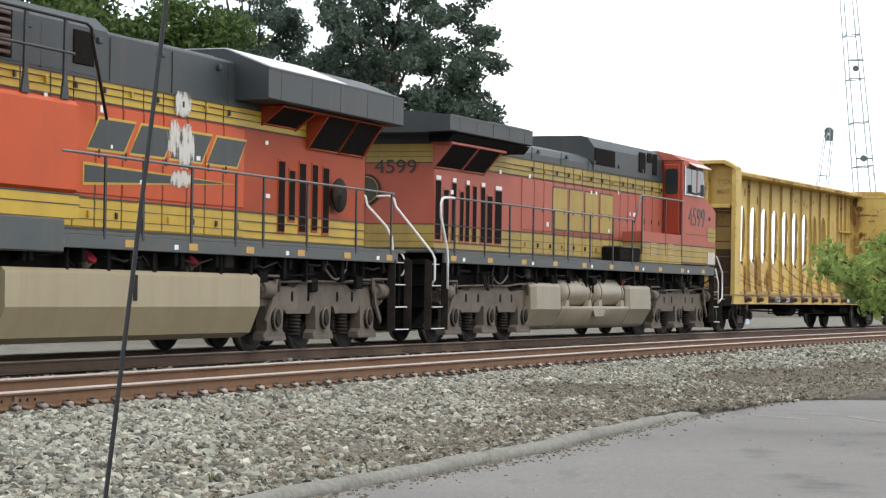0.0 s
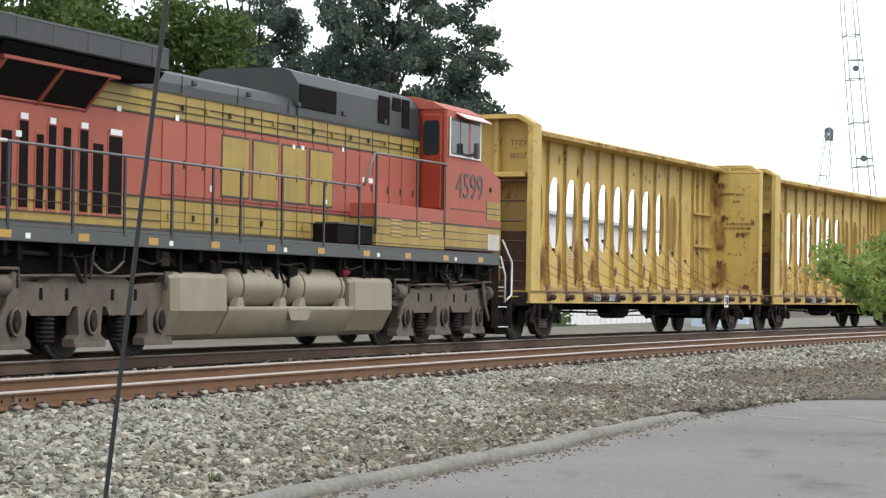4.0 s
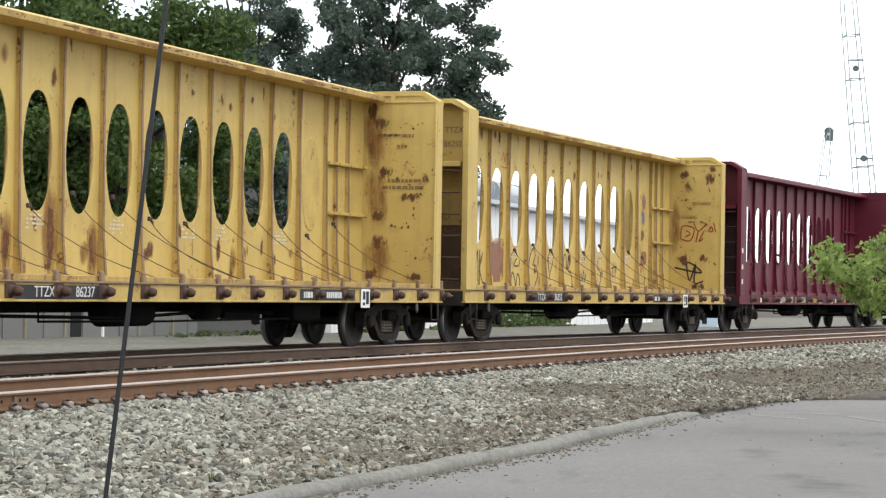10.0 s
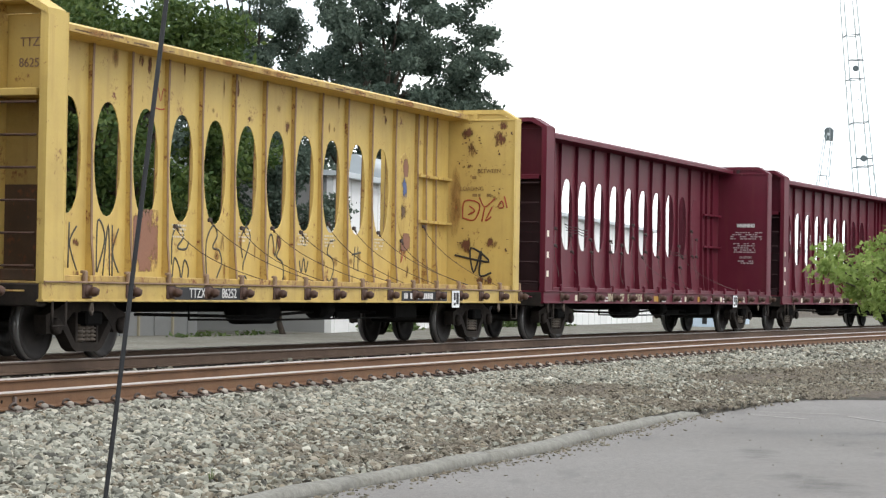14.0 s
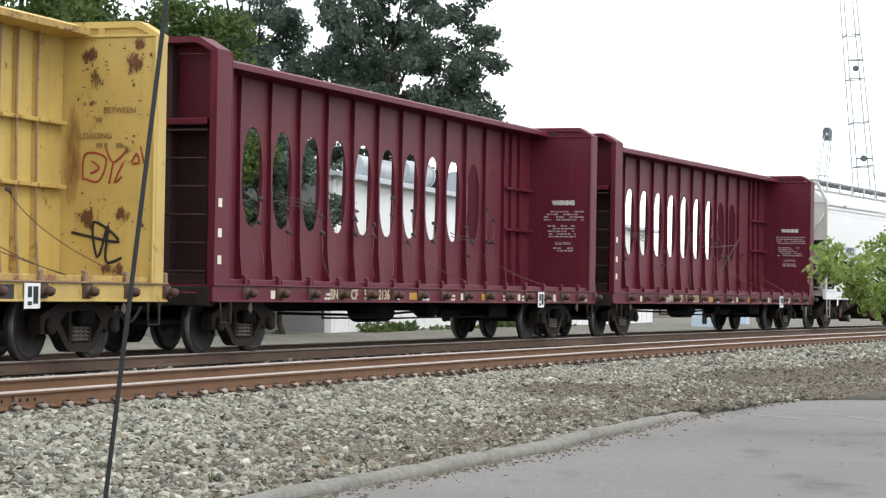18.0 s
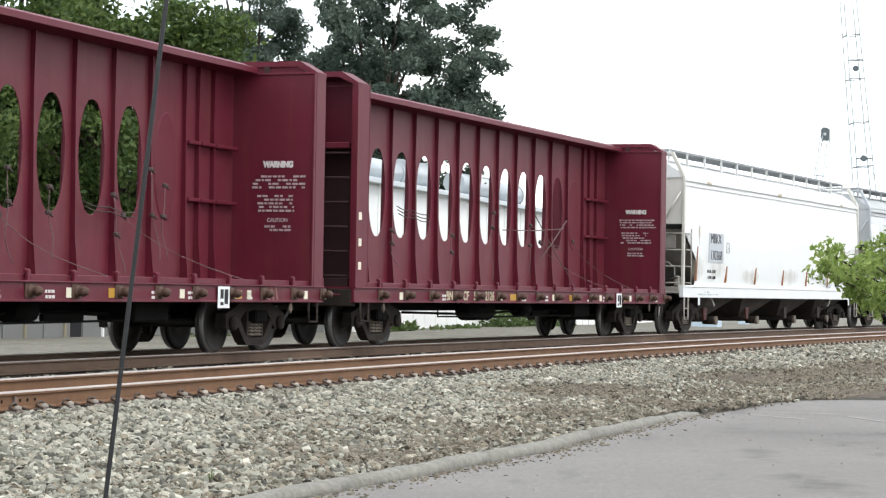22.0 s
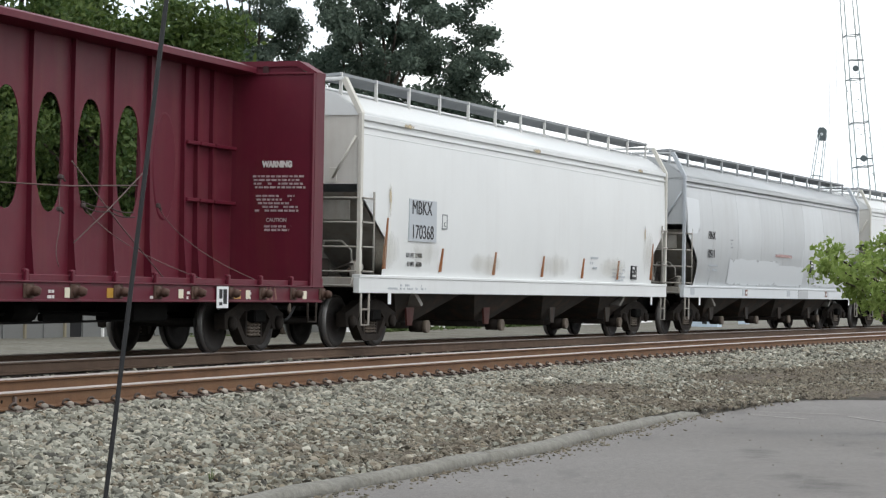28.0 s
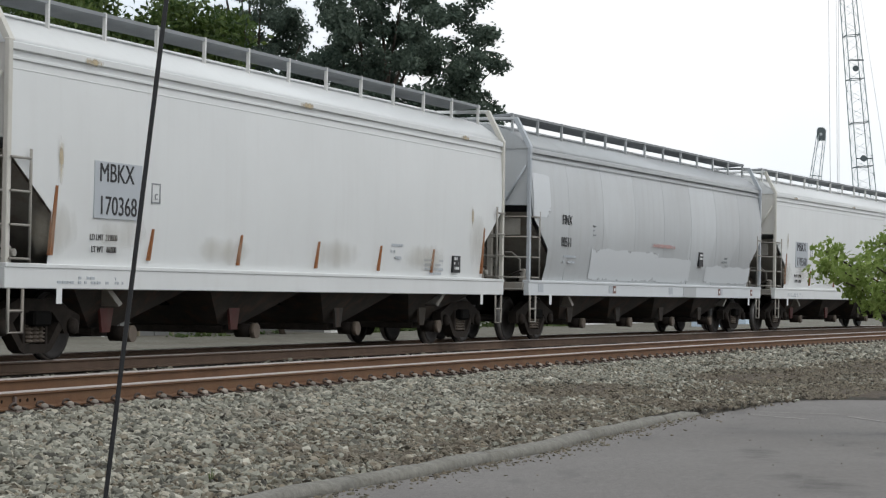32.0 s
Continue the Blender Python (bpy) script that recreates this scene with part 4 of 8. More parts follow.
def centrebeam(colour, label, group, seed):
    """Lumber car: floor on side sills, a tall centre web with oval openings, ribs, top chord and two end bulkheads."""
    rng = random.Random(seed)
    P = {"yellow": dict(web="yellow_paint", rib="yellow_rib", edge="rust_edge", end="yellow_paint", sill="yellow_rib", lip="rusty_yellow", recess="yellow_rib", mid="recess_shade_ochre", low="recess_shade_brown"),
         "maroon": dict(web="maroon_skylit", rib="maroon_paint", edge="maroon_paint", end="maroon_paint", sill="maroon_paint", lip="maroon_paint", recess="maroon_shade", mid="maroon_shade", low="maroon_shade")}[colour]
    car = thing("centrebeam_flat_car", label, "railway wagon", group)
    H = 9.5
    spins = []
    # floor and sills
    part("deck", Build().box(-H + 0.05, H - 0.05, -1.40, 1.40, 0.96, 1.05, 0.01), P["lip"], car, "worn steel floor")
    part("centre_sill", Build().box(-H, H, -0.33, 0.33, 0.62, 0.96, 0.02).box(-6.2, -3.0, -0.55, 0.55, 0.72, 0.96).box(3.0, 6.2, -0.55, 0.55, 0.72, 0.96), "under_black", car, "black underframe beam")
    for sy in (-1, 1):
        b = Build().box(-H, H, sy * 1.40, sy * 1.455, 0.79, 1.04, 0.008)
        b.box(-H, H, sy * 1.36, sy * 1.475, 0.785, 0.815, 0.006)
        sill = part("side_sill", b, P["sill"], car, "stake-pocketed side sill")
        part("sill_lip", Build().box(-H, H, sy * 1.40, sy * 1.49, 1.03, 1.055, 0.006), P["edge"], sill)
        if ("riser", colour) not in FRAME:
            FRAME["riser", colour] = Build().box(0.06, PITCH - 0.06, -0.1, 0.1, 1.05, 1.135, 0.01).mesh("load_riser", P["lip"])
        for i in range(-8, 8):
            part("load_riser", FRAME["riser", colour], P["lip"], car, at=pose(i * PITCH, sy * 1.32, 0))
    # winches on the sill
    if "winch" not in FRAME:
        b = Build().lathe([(0.0, 0.085), (-0.03, 0.088), (-0.04, 0.06), (-0.09, 0.055), (-0.10, 0.07), (-0.14, 0.062), (-0.17, 0.042), (-0.18, 0.02)], 14)
        b.box(-0.13, 0.13, -0.02, 0.0, -0.09, 0.10, 0.01)
        b.cyl((-0.04, -0.16, -0.03), (0.04, -0.16, 0.03), 0.016, n=6)
        FRAME["winch"] = b.mesh("winch", "winch_iron")
        b = Build().box(-0.04, 0.04, -0.05, 0.0, 0.0, 0.16, 0.01).box(-0.055, 0.055, -0.03, 0.02, 0.13, 0.17, 0.008)
        FRAME["stake"] = b.mesh("strap_guide", "rust_edge")
    for i in range(16):
        x = -8.36 + i * 1.19
        for sy in (-1, 1):
            part("winch", FRAME["winch"], "rust_edge", car, at=pose(x, sy * 1.455, 0.92, 0, 0, 0 if sy < 0 else 180))
        if ("guide", colour) not in FRAME:
            FRAME["guide", colour] = FRAME["stake"].copy()
            FRAME["guide", colour].materials[0] = MATS["rust_edge" if colour == "yellow" else "maroon_paint"]
        part("strap_guide", FRAME["guide", colour], "rust_edge", car, at=pose(x - 0.05, -1.43, 1.03))
    # web panels
    if ("panel", colour) not in FRAME:
        hole = oval(0, 2.86, 0.40, 0.84)
        FRAME["panel", colour] = pierced_panel(-PITCH / 2, PITCH / 2, 1.05, 4.56, -0.04, -0.026, hole).mesh("web_panel", P["web"])
        FRAME["blind", colour] = Build().box(-PITCH / 2, PITCH / 2, -0.04, -0.026, 1.05, 4.56).mesh("web_panel", P["web"])
        bb = Build()
        o = oval(0, 2.86, 0.40, 0.84)
        inn = oval(0, 2.86, 0.37, 0.81)
        k = len(o)
        bb.add([(x, -0.042, z) for x, z in o] + [(x, -0.056, z) for x, z in inn], [(i, (i + 1) % k, k + (i + 1) % k, k + i) for i in range(k)] + [tuple(range(k, 2 * k))])
        FRAME["cover", colour] = bb.mesh("blanking_cover", P["rib"])
        # flanged rib, deeper at the foot
        FRAME["rib", colour] = Build().prism([(-0.04, 1.05), (-0.18, 1.05), (-0.12, 1.7), (-0.095, 3.6), (-0.11, 4.56), (-0.04, 4.56)], "x", -0.02, 0.02).mesh("rib", P["rib"])
        FRAME["ribflange", colour] = Build().prism([(-0.18, 1.05), (-0.192, 1.05), (-0.132, 1.7), (-0.107, 3.6), (-0.122, 4.56), (-0.11, 4.56), (-0.095, 3.6), (-0.12, 1.7)], "x", -0.027, 0.027).mesh("rib_flange", P["edge"] if colour == "yellow" else P["rib"])
    for i in range(-6, 6):
        cx = (i + 0.5) * PITCH
        blind = i == 5
        pn = part("web_panel", FRAME["blind" if blind else "panel", colour], P["web"], car, at=pose(cx, 0, 0))
        if blind:
            part("blanking_cover", FRAME["cover", colour], P["rib"], pn)
    for d in (-1, 1):
        part("end_web", Build().box(d * 6 * PITCH, d * 8.95, -0.04, 0.04, 1.05, 4.56), P["web"], car)
    for i in range(-6, 7):
        for sy in (0, 180):
            rb = part("rib", FRAME["rib", colour], P["rib"], car, at=pose(i * PITCH, 0, 0, 0, 0, sy))
            part("rib_flange", FRAME["ribflange", colour], P["edge"], rb)
    for x in (7.55, 8.1, -7.55, -8.1):
        rb = part("rib", FRAME["rib", colour], P["rib"], car, at=pose(x, 0, 0))
        part("rib_flange", FRAME["ribflange", colour], P["edge"], rb)
    for d in (-1, 1):
        for z in (2.35, 3.25):
            for x0, x1 in ((7.1, 7.53), (7.57, 8.08), (8.12, 8.9)):
                part("stiffener", Build().box(d * x0, d * x1, -0.16, -0.04, z, z + 0.06, 0.01), P["rib"], car)
    # top chord
    b = Build().prism([(-0.42, 4.60), (-0.44, 4.57), (-0.44, 4.54), (-0.42, 4.53), (-0.12, 4.50), (0.12, 4.50), (0.42, 4.53), (0.44, 4.54), (0.44, 4.57), (0.42, 4.60), (0.2, 4.70), (-0.2, 4.70)], "x", -8.95, 8.95)
    chord = part("top_chord", b, P["end"], car, "box-section top chord with a rusty lip")
    part("chord_lip", Build().box(-8.95, 8.95, -0.462, -0.44, 4.52, 4.62, 0.006), P["lip"], chord)
    if colour == "yellow":
        b = Build()
        for q in range(46):
            x, w, z = rng.uniform(-8.9, 8.6), rng.choice((rng.uniform(0.04, 0.12), rng.uniform(0.12, 0.5))), rng.uniform(4.525, 4.59)
            h = rng.uniform(0.008, 0.03)
            b.add([(x, -0.4632, z), (x + w, -0.4632, z + rng.uniform(-0.008, 0.008)), (x + w * 0.9, -0.4632, z + h), (x + w * 0.1, -0.4632, z + h * 0.8)], [(0, 1, 2, 3)])
        tagged(part("lip_rust", b, "scrape_dark", chord, "dark rust along the chord lip"), kind="stuff")
        for x, w in ((-6.4, 1.1), (-2.2, 0.8), (-0.4, 1.6), (3.1, 0.9), (5.6, 1.3)):
            blotch("lip_stain", x, 4.57, w, 0.12, "rust_wash", chord, side_y=-0.4635)
    # end bulkheads
    for d in (-1, 1):
        top = [(-1.47, 1.05), (-1.47, 4.52), (1.47, 4.52), (1.47, 1.05)]
        reach = 9.5 if d < 0 else (9.34 if colour == "yellow" else 9.44)
        bh = part("bulkhead", Build().prism(top, "x", d * 9.0, d * 9.06), P["end"], car, "tall end bulkhead sheet")
        for sy in (-1, 1):
            part("corner_post", Build().prism([(sy * 1.36, 1.02), (sy * 1.475, 1.02), (sy * 1.475, 4.47), (sy * 1.36, 4.52)], "x", d * 9.062, d * reach), P["end"], bh, "box corner post")
        part("top_cap", Build().prism([(-1.475, 4.46), (-1.478, 4.54), (-1.16, 4.73), (1.16, 4.73), (1.478, 4.54), (1.475, 4.46), (1.12, 4.64), (-1.12, 4.64)], "x", d * 9.064, d * (reach + 0.02)), P["end"], bh)
        part("cap_sheet", Build().prism([(-1.30, 4.52), (-1.12, 4.66), (1.12, 4.66), (1.30, 4.52)], "x", d * 9.10, d * 9.12), P["end"], bh, "sloping sheet under the top cap")
        part("sheet_fold", Build().box(d * 8.975, d * 9.0, -1.475, -1.45, 1.06, 4.52, 0.004).box(d * 8.975, d * 9.0, -1.475, 1.475, 4.50, 4.53, 0.004), P["end"], bh, "folded edge of the bulkhead sheet")
        part("cross_beam", Build().box(d * 9.062, d * (reach - 0.02), -1.30, 1.30, 3.42, 3.52, 0.01), P["end"], bh)
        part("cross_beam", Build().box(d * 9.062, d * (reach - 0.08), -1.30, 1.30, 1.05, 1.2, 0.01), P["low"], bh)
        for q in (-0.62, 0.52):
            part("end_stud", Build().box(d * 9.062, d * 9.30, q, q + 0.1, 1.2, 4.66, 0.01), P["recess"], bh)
        # darker panels carry the recess shade as well as grime
        part("recess_panel", Build().box(d * 9.062, d * 9.072, -1.35, 1.35, 1.2, 2.3), P["low"], bh, "grimy lower bulkhead panel with shade painted in")
        part("recess_panel", Build().box(d * 9.062, d * 9.072, -1.35, 1.35, 2.304, 3.42), P["mid"], bh, "upper bulkhead panel dulled by painted shade")
        for k in range(6):
            z = 1.24 + k * 0.42
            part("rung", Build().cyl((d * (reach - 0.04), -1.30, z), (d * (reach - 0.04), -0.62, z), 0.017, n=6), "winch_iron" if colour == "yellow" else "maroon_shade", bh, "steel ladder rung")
        part("grab_iron", Build().tube([(d * 9.52, -1.2, 0.92), (d * 9.60, -1.2, 0.92), (d * 9.60, -0.7, 0.92), (d * 9.52, -0.7, 0.92)], 0.014, 6), P["lip"], car)
        part("sill_step", Build().tube([(d * 9.25, -1.46, 0.8), (d * 9.25, -1.46, 0.47), (d * 8.9, -1.46, 0.47), (d * 8.9, -1.46, 0.8)], 0.02, 6), "truck_dark", car, "hanging sill step")
        coupler(d * 9.45, d, car)
        part("end_sill", Build().box(d * 9.3, d * 9.5, -1.40, 1.40, 0.72, 1.02, 0.02), "truck_dark", car, "grimy end sill")
        part("lifting_eye", Build().tube([(d * 8.2, -1.44, 0.80), (d * 8.24, -1.44, 0.68), (d * 8.2, -1.44, 0.62), (d * 8.16, -1.44, 0.68), (d * 8.2, -1.44, 0.80)], 0.022, 6), "truck_grey", car)
        freight_truck(d * 7.66, car, spins)
    # brake rigging
    part("air_reservoir", Build().cyl((-2.2, -0.65, 0.62), (-0.9, -0.65, 0.62), 0.2, n=12).cyl((-2.28, -0.65, 0.62), (-2.2, -0.65, 0.62), 0.12, 0.2, 10).cyl((-0.9, -0.65, 0.62), (-0.82, -0.65, 0.62), 0.2, 0.12, 10), "under_black", car, "black air brake reservoir")
    b = Build().cyl((0.6, -0.75, 0.66), (1.2, -0.75, 0.66), 0.16, n=10).tube([(-5.8, -0.8, 0.60), (-2.0, -0.85, 0.55), (0.6, -0.75, 0.62)], 0.025).tube([(1.2, -0.75, 0.66), (3.4, -0.7, 0.60), (5.6, -0.6, 0.56)], 0.03)
    b.box(1.5, 2.6, -0.80, -0.72, 0.52, 0.62, 0.01).tube([(-4.5, -1.0, 0.78), (-4.5, -1.0, 0.52), (-1.2, -1.0, 0.50), (3.6, -1.0, 0.52), (3.6, -1.0, 0.78)], 0.018)
    b.box(3.5, 4.6, -1.1, -0.5, 0.50, 0.80, 0.03)
    part("brake_rigging", b, "under_black", car)
    return car, spins, P


def straps(car, seed, mat, which):
    """Slack tie-down cables that hang from the web to the sill."""
    rng = random.Random(seed)
    for i in which:
        x0 = i * PITCH + 0.1
        z0 = 2.05 + rng.uniform(-0.12, 0.25)
        x1 = x0 + rng.uniform(0.9, 2.2)
        pts = []
        for k in range(9):
            u = k / 8
            pts.append((x0 + (x1 - x0) * u, -0.19 - 1.16 * u ** 1.6, z0 + (1.10 - z0) * u - 0.07 * math.sin(math.pi * u)))
        part("tie_down_cable", Build().tube(pts, 0.0065, 5), mat, car, "slack tie-down cable")
        part("cable_hook", Build().box(x0 - 0.05, x0 + 0.05, -0.23, -0.18, z0 - 0.035, z0 + 0.035, 0.014).cyl((x0 + 0.03, -0.2, z0), (x0 + 0.1, -0.2, z0 - 0.06), 0.02, n=6), "cable_dark", car)


def ropes(car, seed, which):
    """Frayed cables that hang in loose waves from the web, with their hooks."""
    rng = random.Random(seed)
    for i in which:
        x, z0 = (i + 0.5) * PITCH + rng.uniform(-0.45, 0.45), rng.uniform(2.0, 2.9)
        a, ph, drift = rng.uniform(0.03, 0.09), rng.uniform(0, 6), rng.uniform(-0.3, 0.2)
        foot = rng.uniform(1.12, 1.5)
        pts = [(x + drift * u + a * math.sin(u * 7 + ph) * (0.3 + u), -0.2 - 0.10 * u ** 2.2 + 0.02 * math.sin(u * 9 + ph), z0 + (foot - z0) * u) for u in (k / 14 for k in range(15))]
        part("hanging_rope", Build().tube(pts, 0.0075, 5), "rope", car, "loose hanging rope")
        for u in (0.0, rng.uniform(0.25, 0.6)):
            q = pts[int(u * 14)]
            part("rope_knot", Build().box(q[0] - 0.06, q[0] + 0.05, q[1] - 0.035, q[1] + 0.03, q[2] - 0.03, q[2] + 0.035, 0.016).cyl(q, (q[0] + 0.09, q[1] - 0.02, q[2] - 0.05), 0.016, n=6), "cable_dark", car)
    # slack bundles across neighbouring openings
    for x0, z0, n in ((-4.7, 2.62, 3), (3.6, 2.2, 2)):
        for k in range(n):
            pts = [(x0 + 1.6 * u, -0.2 - 0.02 * k, z0 - 0.07 * k - 0.035 * math.sin(math.pi * (u * 2 % 1.0)) - 0.1 * u) for u in (q / 12 for q in range(13))]
            part("hanging_rope", Build().tube(pts, 0.010, 5), "cable_dark", car, "slack cable bundle")


def bars(name, x, y, z, w, rows, mat, parent, rng, rear=False, h=0.05, gap=0.085, fill=0.75):
    """Rows of small plain bars where writing cannot be read."""
    b = Build()
    for r in range(rows):
        u = x - w / 2 + rng.uniform(0, w * 0.08)
        end = x + w / 2 - rng.uniform(0, w * 0.2)
        while u < end:
            k = rng.uniform(0.04, 0.11)
            if rng.random() < fill:
                zz = z - r * gap
                if rear:
                    b.box(y - 0.004, y, -min(u + k, end), -u, zz, zz + h)
                else:
                    b.box(u, min(u + k, end), y - 0.004, y, zz, zz + h)
            u += k + 0.022
    return tagged(part(name, b, mat, parent), kind="stuff")


def scribble(name, y, pts, r, mat, parent, rear_x=None):
    b = Build()
    q = [pts[0]] + list(pts) + [pts[-1]]
    soft = []
    for i in range(1, len(q) - 2):
        for k in range(5):
            t = k / 5
            soft.append(tuple(0.5 * (2 * q[i][j] + (q[i + 1][j] - q[i - 1][j]) * t + (2 * q[i - 1][j] - 5 * q[i][j] + 4 * q[i + 1][j] - q[i + 2][j]) * t * t + (3 * q[i][j] - q[i - 1][j] - 3 * q[i + 1][j] + q[i + 2][j]) * t ** 3) for j in (0, 1)))
    soft.append(q[-1])
    b.tube([(u, 0, z) for u, z in soft], r, 6)
    b.v = [(rear_x + v[1] * 0.15, -v[0], v[2]) if rear_x is not None else (v[0], y + v[1] * 0.15, v[2]) for v in b.v]
    return part(name, b, mat, parent, "spray-painted scrawl")


VEHICLES = []   # (thing, middle along the line, half truck spacing, wheelsets)


def freight():
    rng = random.Random(8)
    specs = ((71.5, "yellow", "weathered yellow centre-beam lumber car streaked with rust"), (91.75, "yellow", "faded yellow centre-beam lumber car with spray-painted scrawls"),
             (112.25, "maroon", "dark maroon centre-beam lumber car with white warning stencils"), (132.6, "maroon", "dark maroon centre-beam lumber car with slack cables"))
    for k, (mid, colour, label) in enumerate(specs):
        car, spins, P = centrebeam(colour, label, "empty lumber cars of the freight train", 20 + k)
        straps(car, 30 + k, "cable_dark" if colour == "yellow" else "rope", (range(-6, 7), range(-3, 7), (1, 4), (3, 5))[k])
        if k == 2:
            ropes(car, 61, range(-5, 6))
        if k == 3:
            ropes(car, 62, (-5, -2, 0, 2))
            for z0, z1, x0, x1 in ((2.35, 2.5, 1.2, 5.2), (2.75, 1.1, 3.3, 6.2), (1.6, 2.7, 3.4, 5.4)):
                part("tight_strap", Build().tube([(x0, -0.2, z0), ((x0 + x1) / 2, -0.22, (z0 + z1) / 2 - 0.03), (x1, -0.25, z1)], 0.011, 5), "rope", car, "pale strap across the openings")
        VEHICLES.append((car, mid, 7.66, spins))
        ink = "ink_brown" if colour == "yellow" else "ink_white"
        f = 8.994
        # placard on the sill
        pl = part("sill_placard", Build().box(5.42, 5.82, -1.485, -1.478, 0.70, 1.02), "patch_white", car, "white consolidated stencil plate")
        part("placard_frame", Build().box(5.5, 5.6, -1.490, -1.486, 0.84, 0.98).box(5.64, 5.76, -1.490, -1.486, 0.76, 0.98).box(5.5, 5.6, -1.490, -1.486, 0.74, 0.79), "ink_black", pl)
        if colour == "yellow":
            part("number_board", Build().box(-5.85, -3.55, -1.462, -1.456, 0.82, 1.0), "ink_black", car, "black painted number strip")
            lettering("car_number", "TTZX", 0.2, "ink_white", car, on_side(-5.15, -1.464, 0.91), squeeze=1.0)
            lettering("car_number", ("86237", "86252")[k], 0.2, "ink_white", car, on_side(-4.1, -1.464, 0.91), squeeze=1.0)
            part("owner_board", Build().box(2.9, 5.2, -1.462, -1.456, 0.82, 1.0), "ink_black", car, "black painted strip with faded lettering")
            bars("owner_bars", 4.0, -1.464, 0.86, 2.0, 1, "ink_white", car, rng, h=0.1)
            if k == 0:
                bars("bulkhead_stencil", 0.72, f - 0.002, 3.86, 1.0, 1, ink, car, rng, rear=True, h=0.06, fill=0.55)
                bars("bulkhead_stencil", 0.85, f - 0.002, 3.66, 0.5, 1, ink, car, rng, rear=True, h=0.06, fill=0.6)
                bars("bulkhead_stencil", 0.88, f - 0.002, 3.02, 1.0, 2, ink, car, rng, rear=True, h=0.06, gap=0.125, fill=0.9)
                spots = ((0.22, 4.35, 0.26, 0.5), (0.36, 4.12, 0.5, 0.34), (0.60, 3.90, 0.8, 0.10), (0.42, 3.18, 0.5, 0.36), (0.33, 2.42, 0.42, 0.26), (0.36, 1.92, 0.4, 0.34), (1.0, 2.74, 0.7, 0.22), (1.28, 3.1, 0.14, 0.3), (0.2, 3.7, 0.16, 0.5), (0.25, 1.3, 0.4, 0.3), (1.1, 1.25, 0.5, 0.2))
                washes = ((0.26, 3.9, 0.55, 1.5), (0.30, 2.7, 0.6, 1.4), (0.34, 1.6, 0.7, 1.1))
            else:
                lettering("bulkhead_word", "BETWEEN", 0.12, "ink_brown", car, on_rear(f - 0.003, -0.92, 3.47), squeeze=0.95)
                lettering("bulkhead_word", "LOADING", 0.12, "ink_brown", car, on_rear(f - 0.003, -0.55, 3.11), squeeze=0.95)
                bars("bulkhead_stencil", 0.90, f - 0.002, 3.31, 0.7, 1, ink, car, rng, rear=True, h=0.06, fill=0.6)
                bars("bulkhead_stencil", 0.80, f - 0.002, 2.95, 0.9, 1, ink, car, rng, rear=True, h=0.06, fill=0.6)
                spots = ((0.42, 4.25, 0.35, 0.3), (0.56, 3.9, 0.3, 0.4), (1.15, 4.15, 0.4, 0.5), (1.2, 4.4, 0.3, 0.3), (0.45, 3.58, 0.3, 0.16), (1.05, 2.95, 0.3, 0.22), (0.45, 1.95, 0.45, 0.4), (0.98, 2.0, 0.35, 0.3), (0.8, 1.25, 0.8, 0.25))
                washes = ((0.2, 2.8, 0.35, 1.6),)
            for u, z, w, h in spots:
                blotch("rust_blotch", u, z, w, h, "rust_stain", car, "dark rust blotch on yellow paint", rear_x=f)
            for u, z, w, h in washes:
                blotch("rust_wash", u, z, w, h, "rust_wash", car, "brown rust wash", rear_x=f)
            # short scrapes left by the loads
            rs = random.Random(410 + k)
            scrape = Build()
            for q in range(70 if k == 0 else 95):
                cu, cz = rs.choice(((0.9, 3.9), (1.1, 2.9), (0.8, 2.1), (1.2, 1.6), (0.5, 3.4)) if k == 0 else ((0.45, 4.1), (1.15, 4.2), (0.55, 3.8), (0.45, 2.0), (1.0, 1.95), (1.15, 3.0)))
                u, z, w = min(1.4, max(0.1, rs.gauss(cu, 0.18))), min(4.45, rs.gauss(cz, 0.24)), rs.uniform(0.015, 0.06)
                hgt = rs.uniform(0.006, 0.016) if rs.random() < 0.75 else rs.uniform(0.02, 0.06)
                scrape.add([(f - 0.0155, -u, z), (f - 0.0155, -u - w, z + rs.uniform(-0.01, 0.01)), (f - 0.0155, -u - w * 0.9, z + hgt), (f - 0.0155, -u - 0.004, z + hgt * 0.8)], [(0, 1, 2, 3)])
            tagged(part("scraped_paint", scrape, "scrape_dark", car, "small dark scrapes in the paint"), kind="stuff")
            rr = random.Random(300 + k)
            for q in range(40):
                i = rr.randint(-6, 5)
                x, z = (i + rr.uniform(0.12, 0.88)) * PITCH, rr.choice((rr.uniform(1.1, 1.9), rr.uniform(3.8, 4.5)))
                blotch("rust_fleck", x, z, rr.uniform(0.08, 0.3), rr.uniform(0.12, 0.5), rr.choice(("rust_stain", "rust_wash")), car, side_y=-0.042)
            if k == 0:
                for i, w, h in ((-5, 0.3, 0.7), (-4, 0.4, 0.9), (-3, 0.3, 0.8), (-2, 0.35, 1.1), (-1, 0.3, 0.7), (3, 0.2, 0.5)):
                    blotch("rust_run", i * PITCH - 0.2, 1.15 + h / 2, w * 1.6, h * 1.5, "rust_wash", car, "rust run below the opening", side_y=-0.043)
                    blotch("rust_run", i * PITCH - 0.22, 1.12 + h / 2, w * 0.8, h, "rust_stain", car, side_y=-0.044)
            lettering("end_number", "TTZX", 0.17, "rust_edge", car, on_rear(-9.068, -1.0, 4.15), squeeze=0.9)
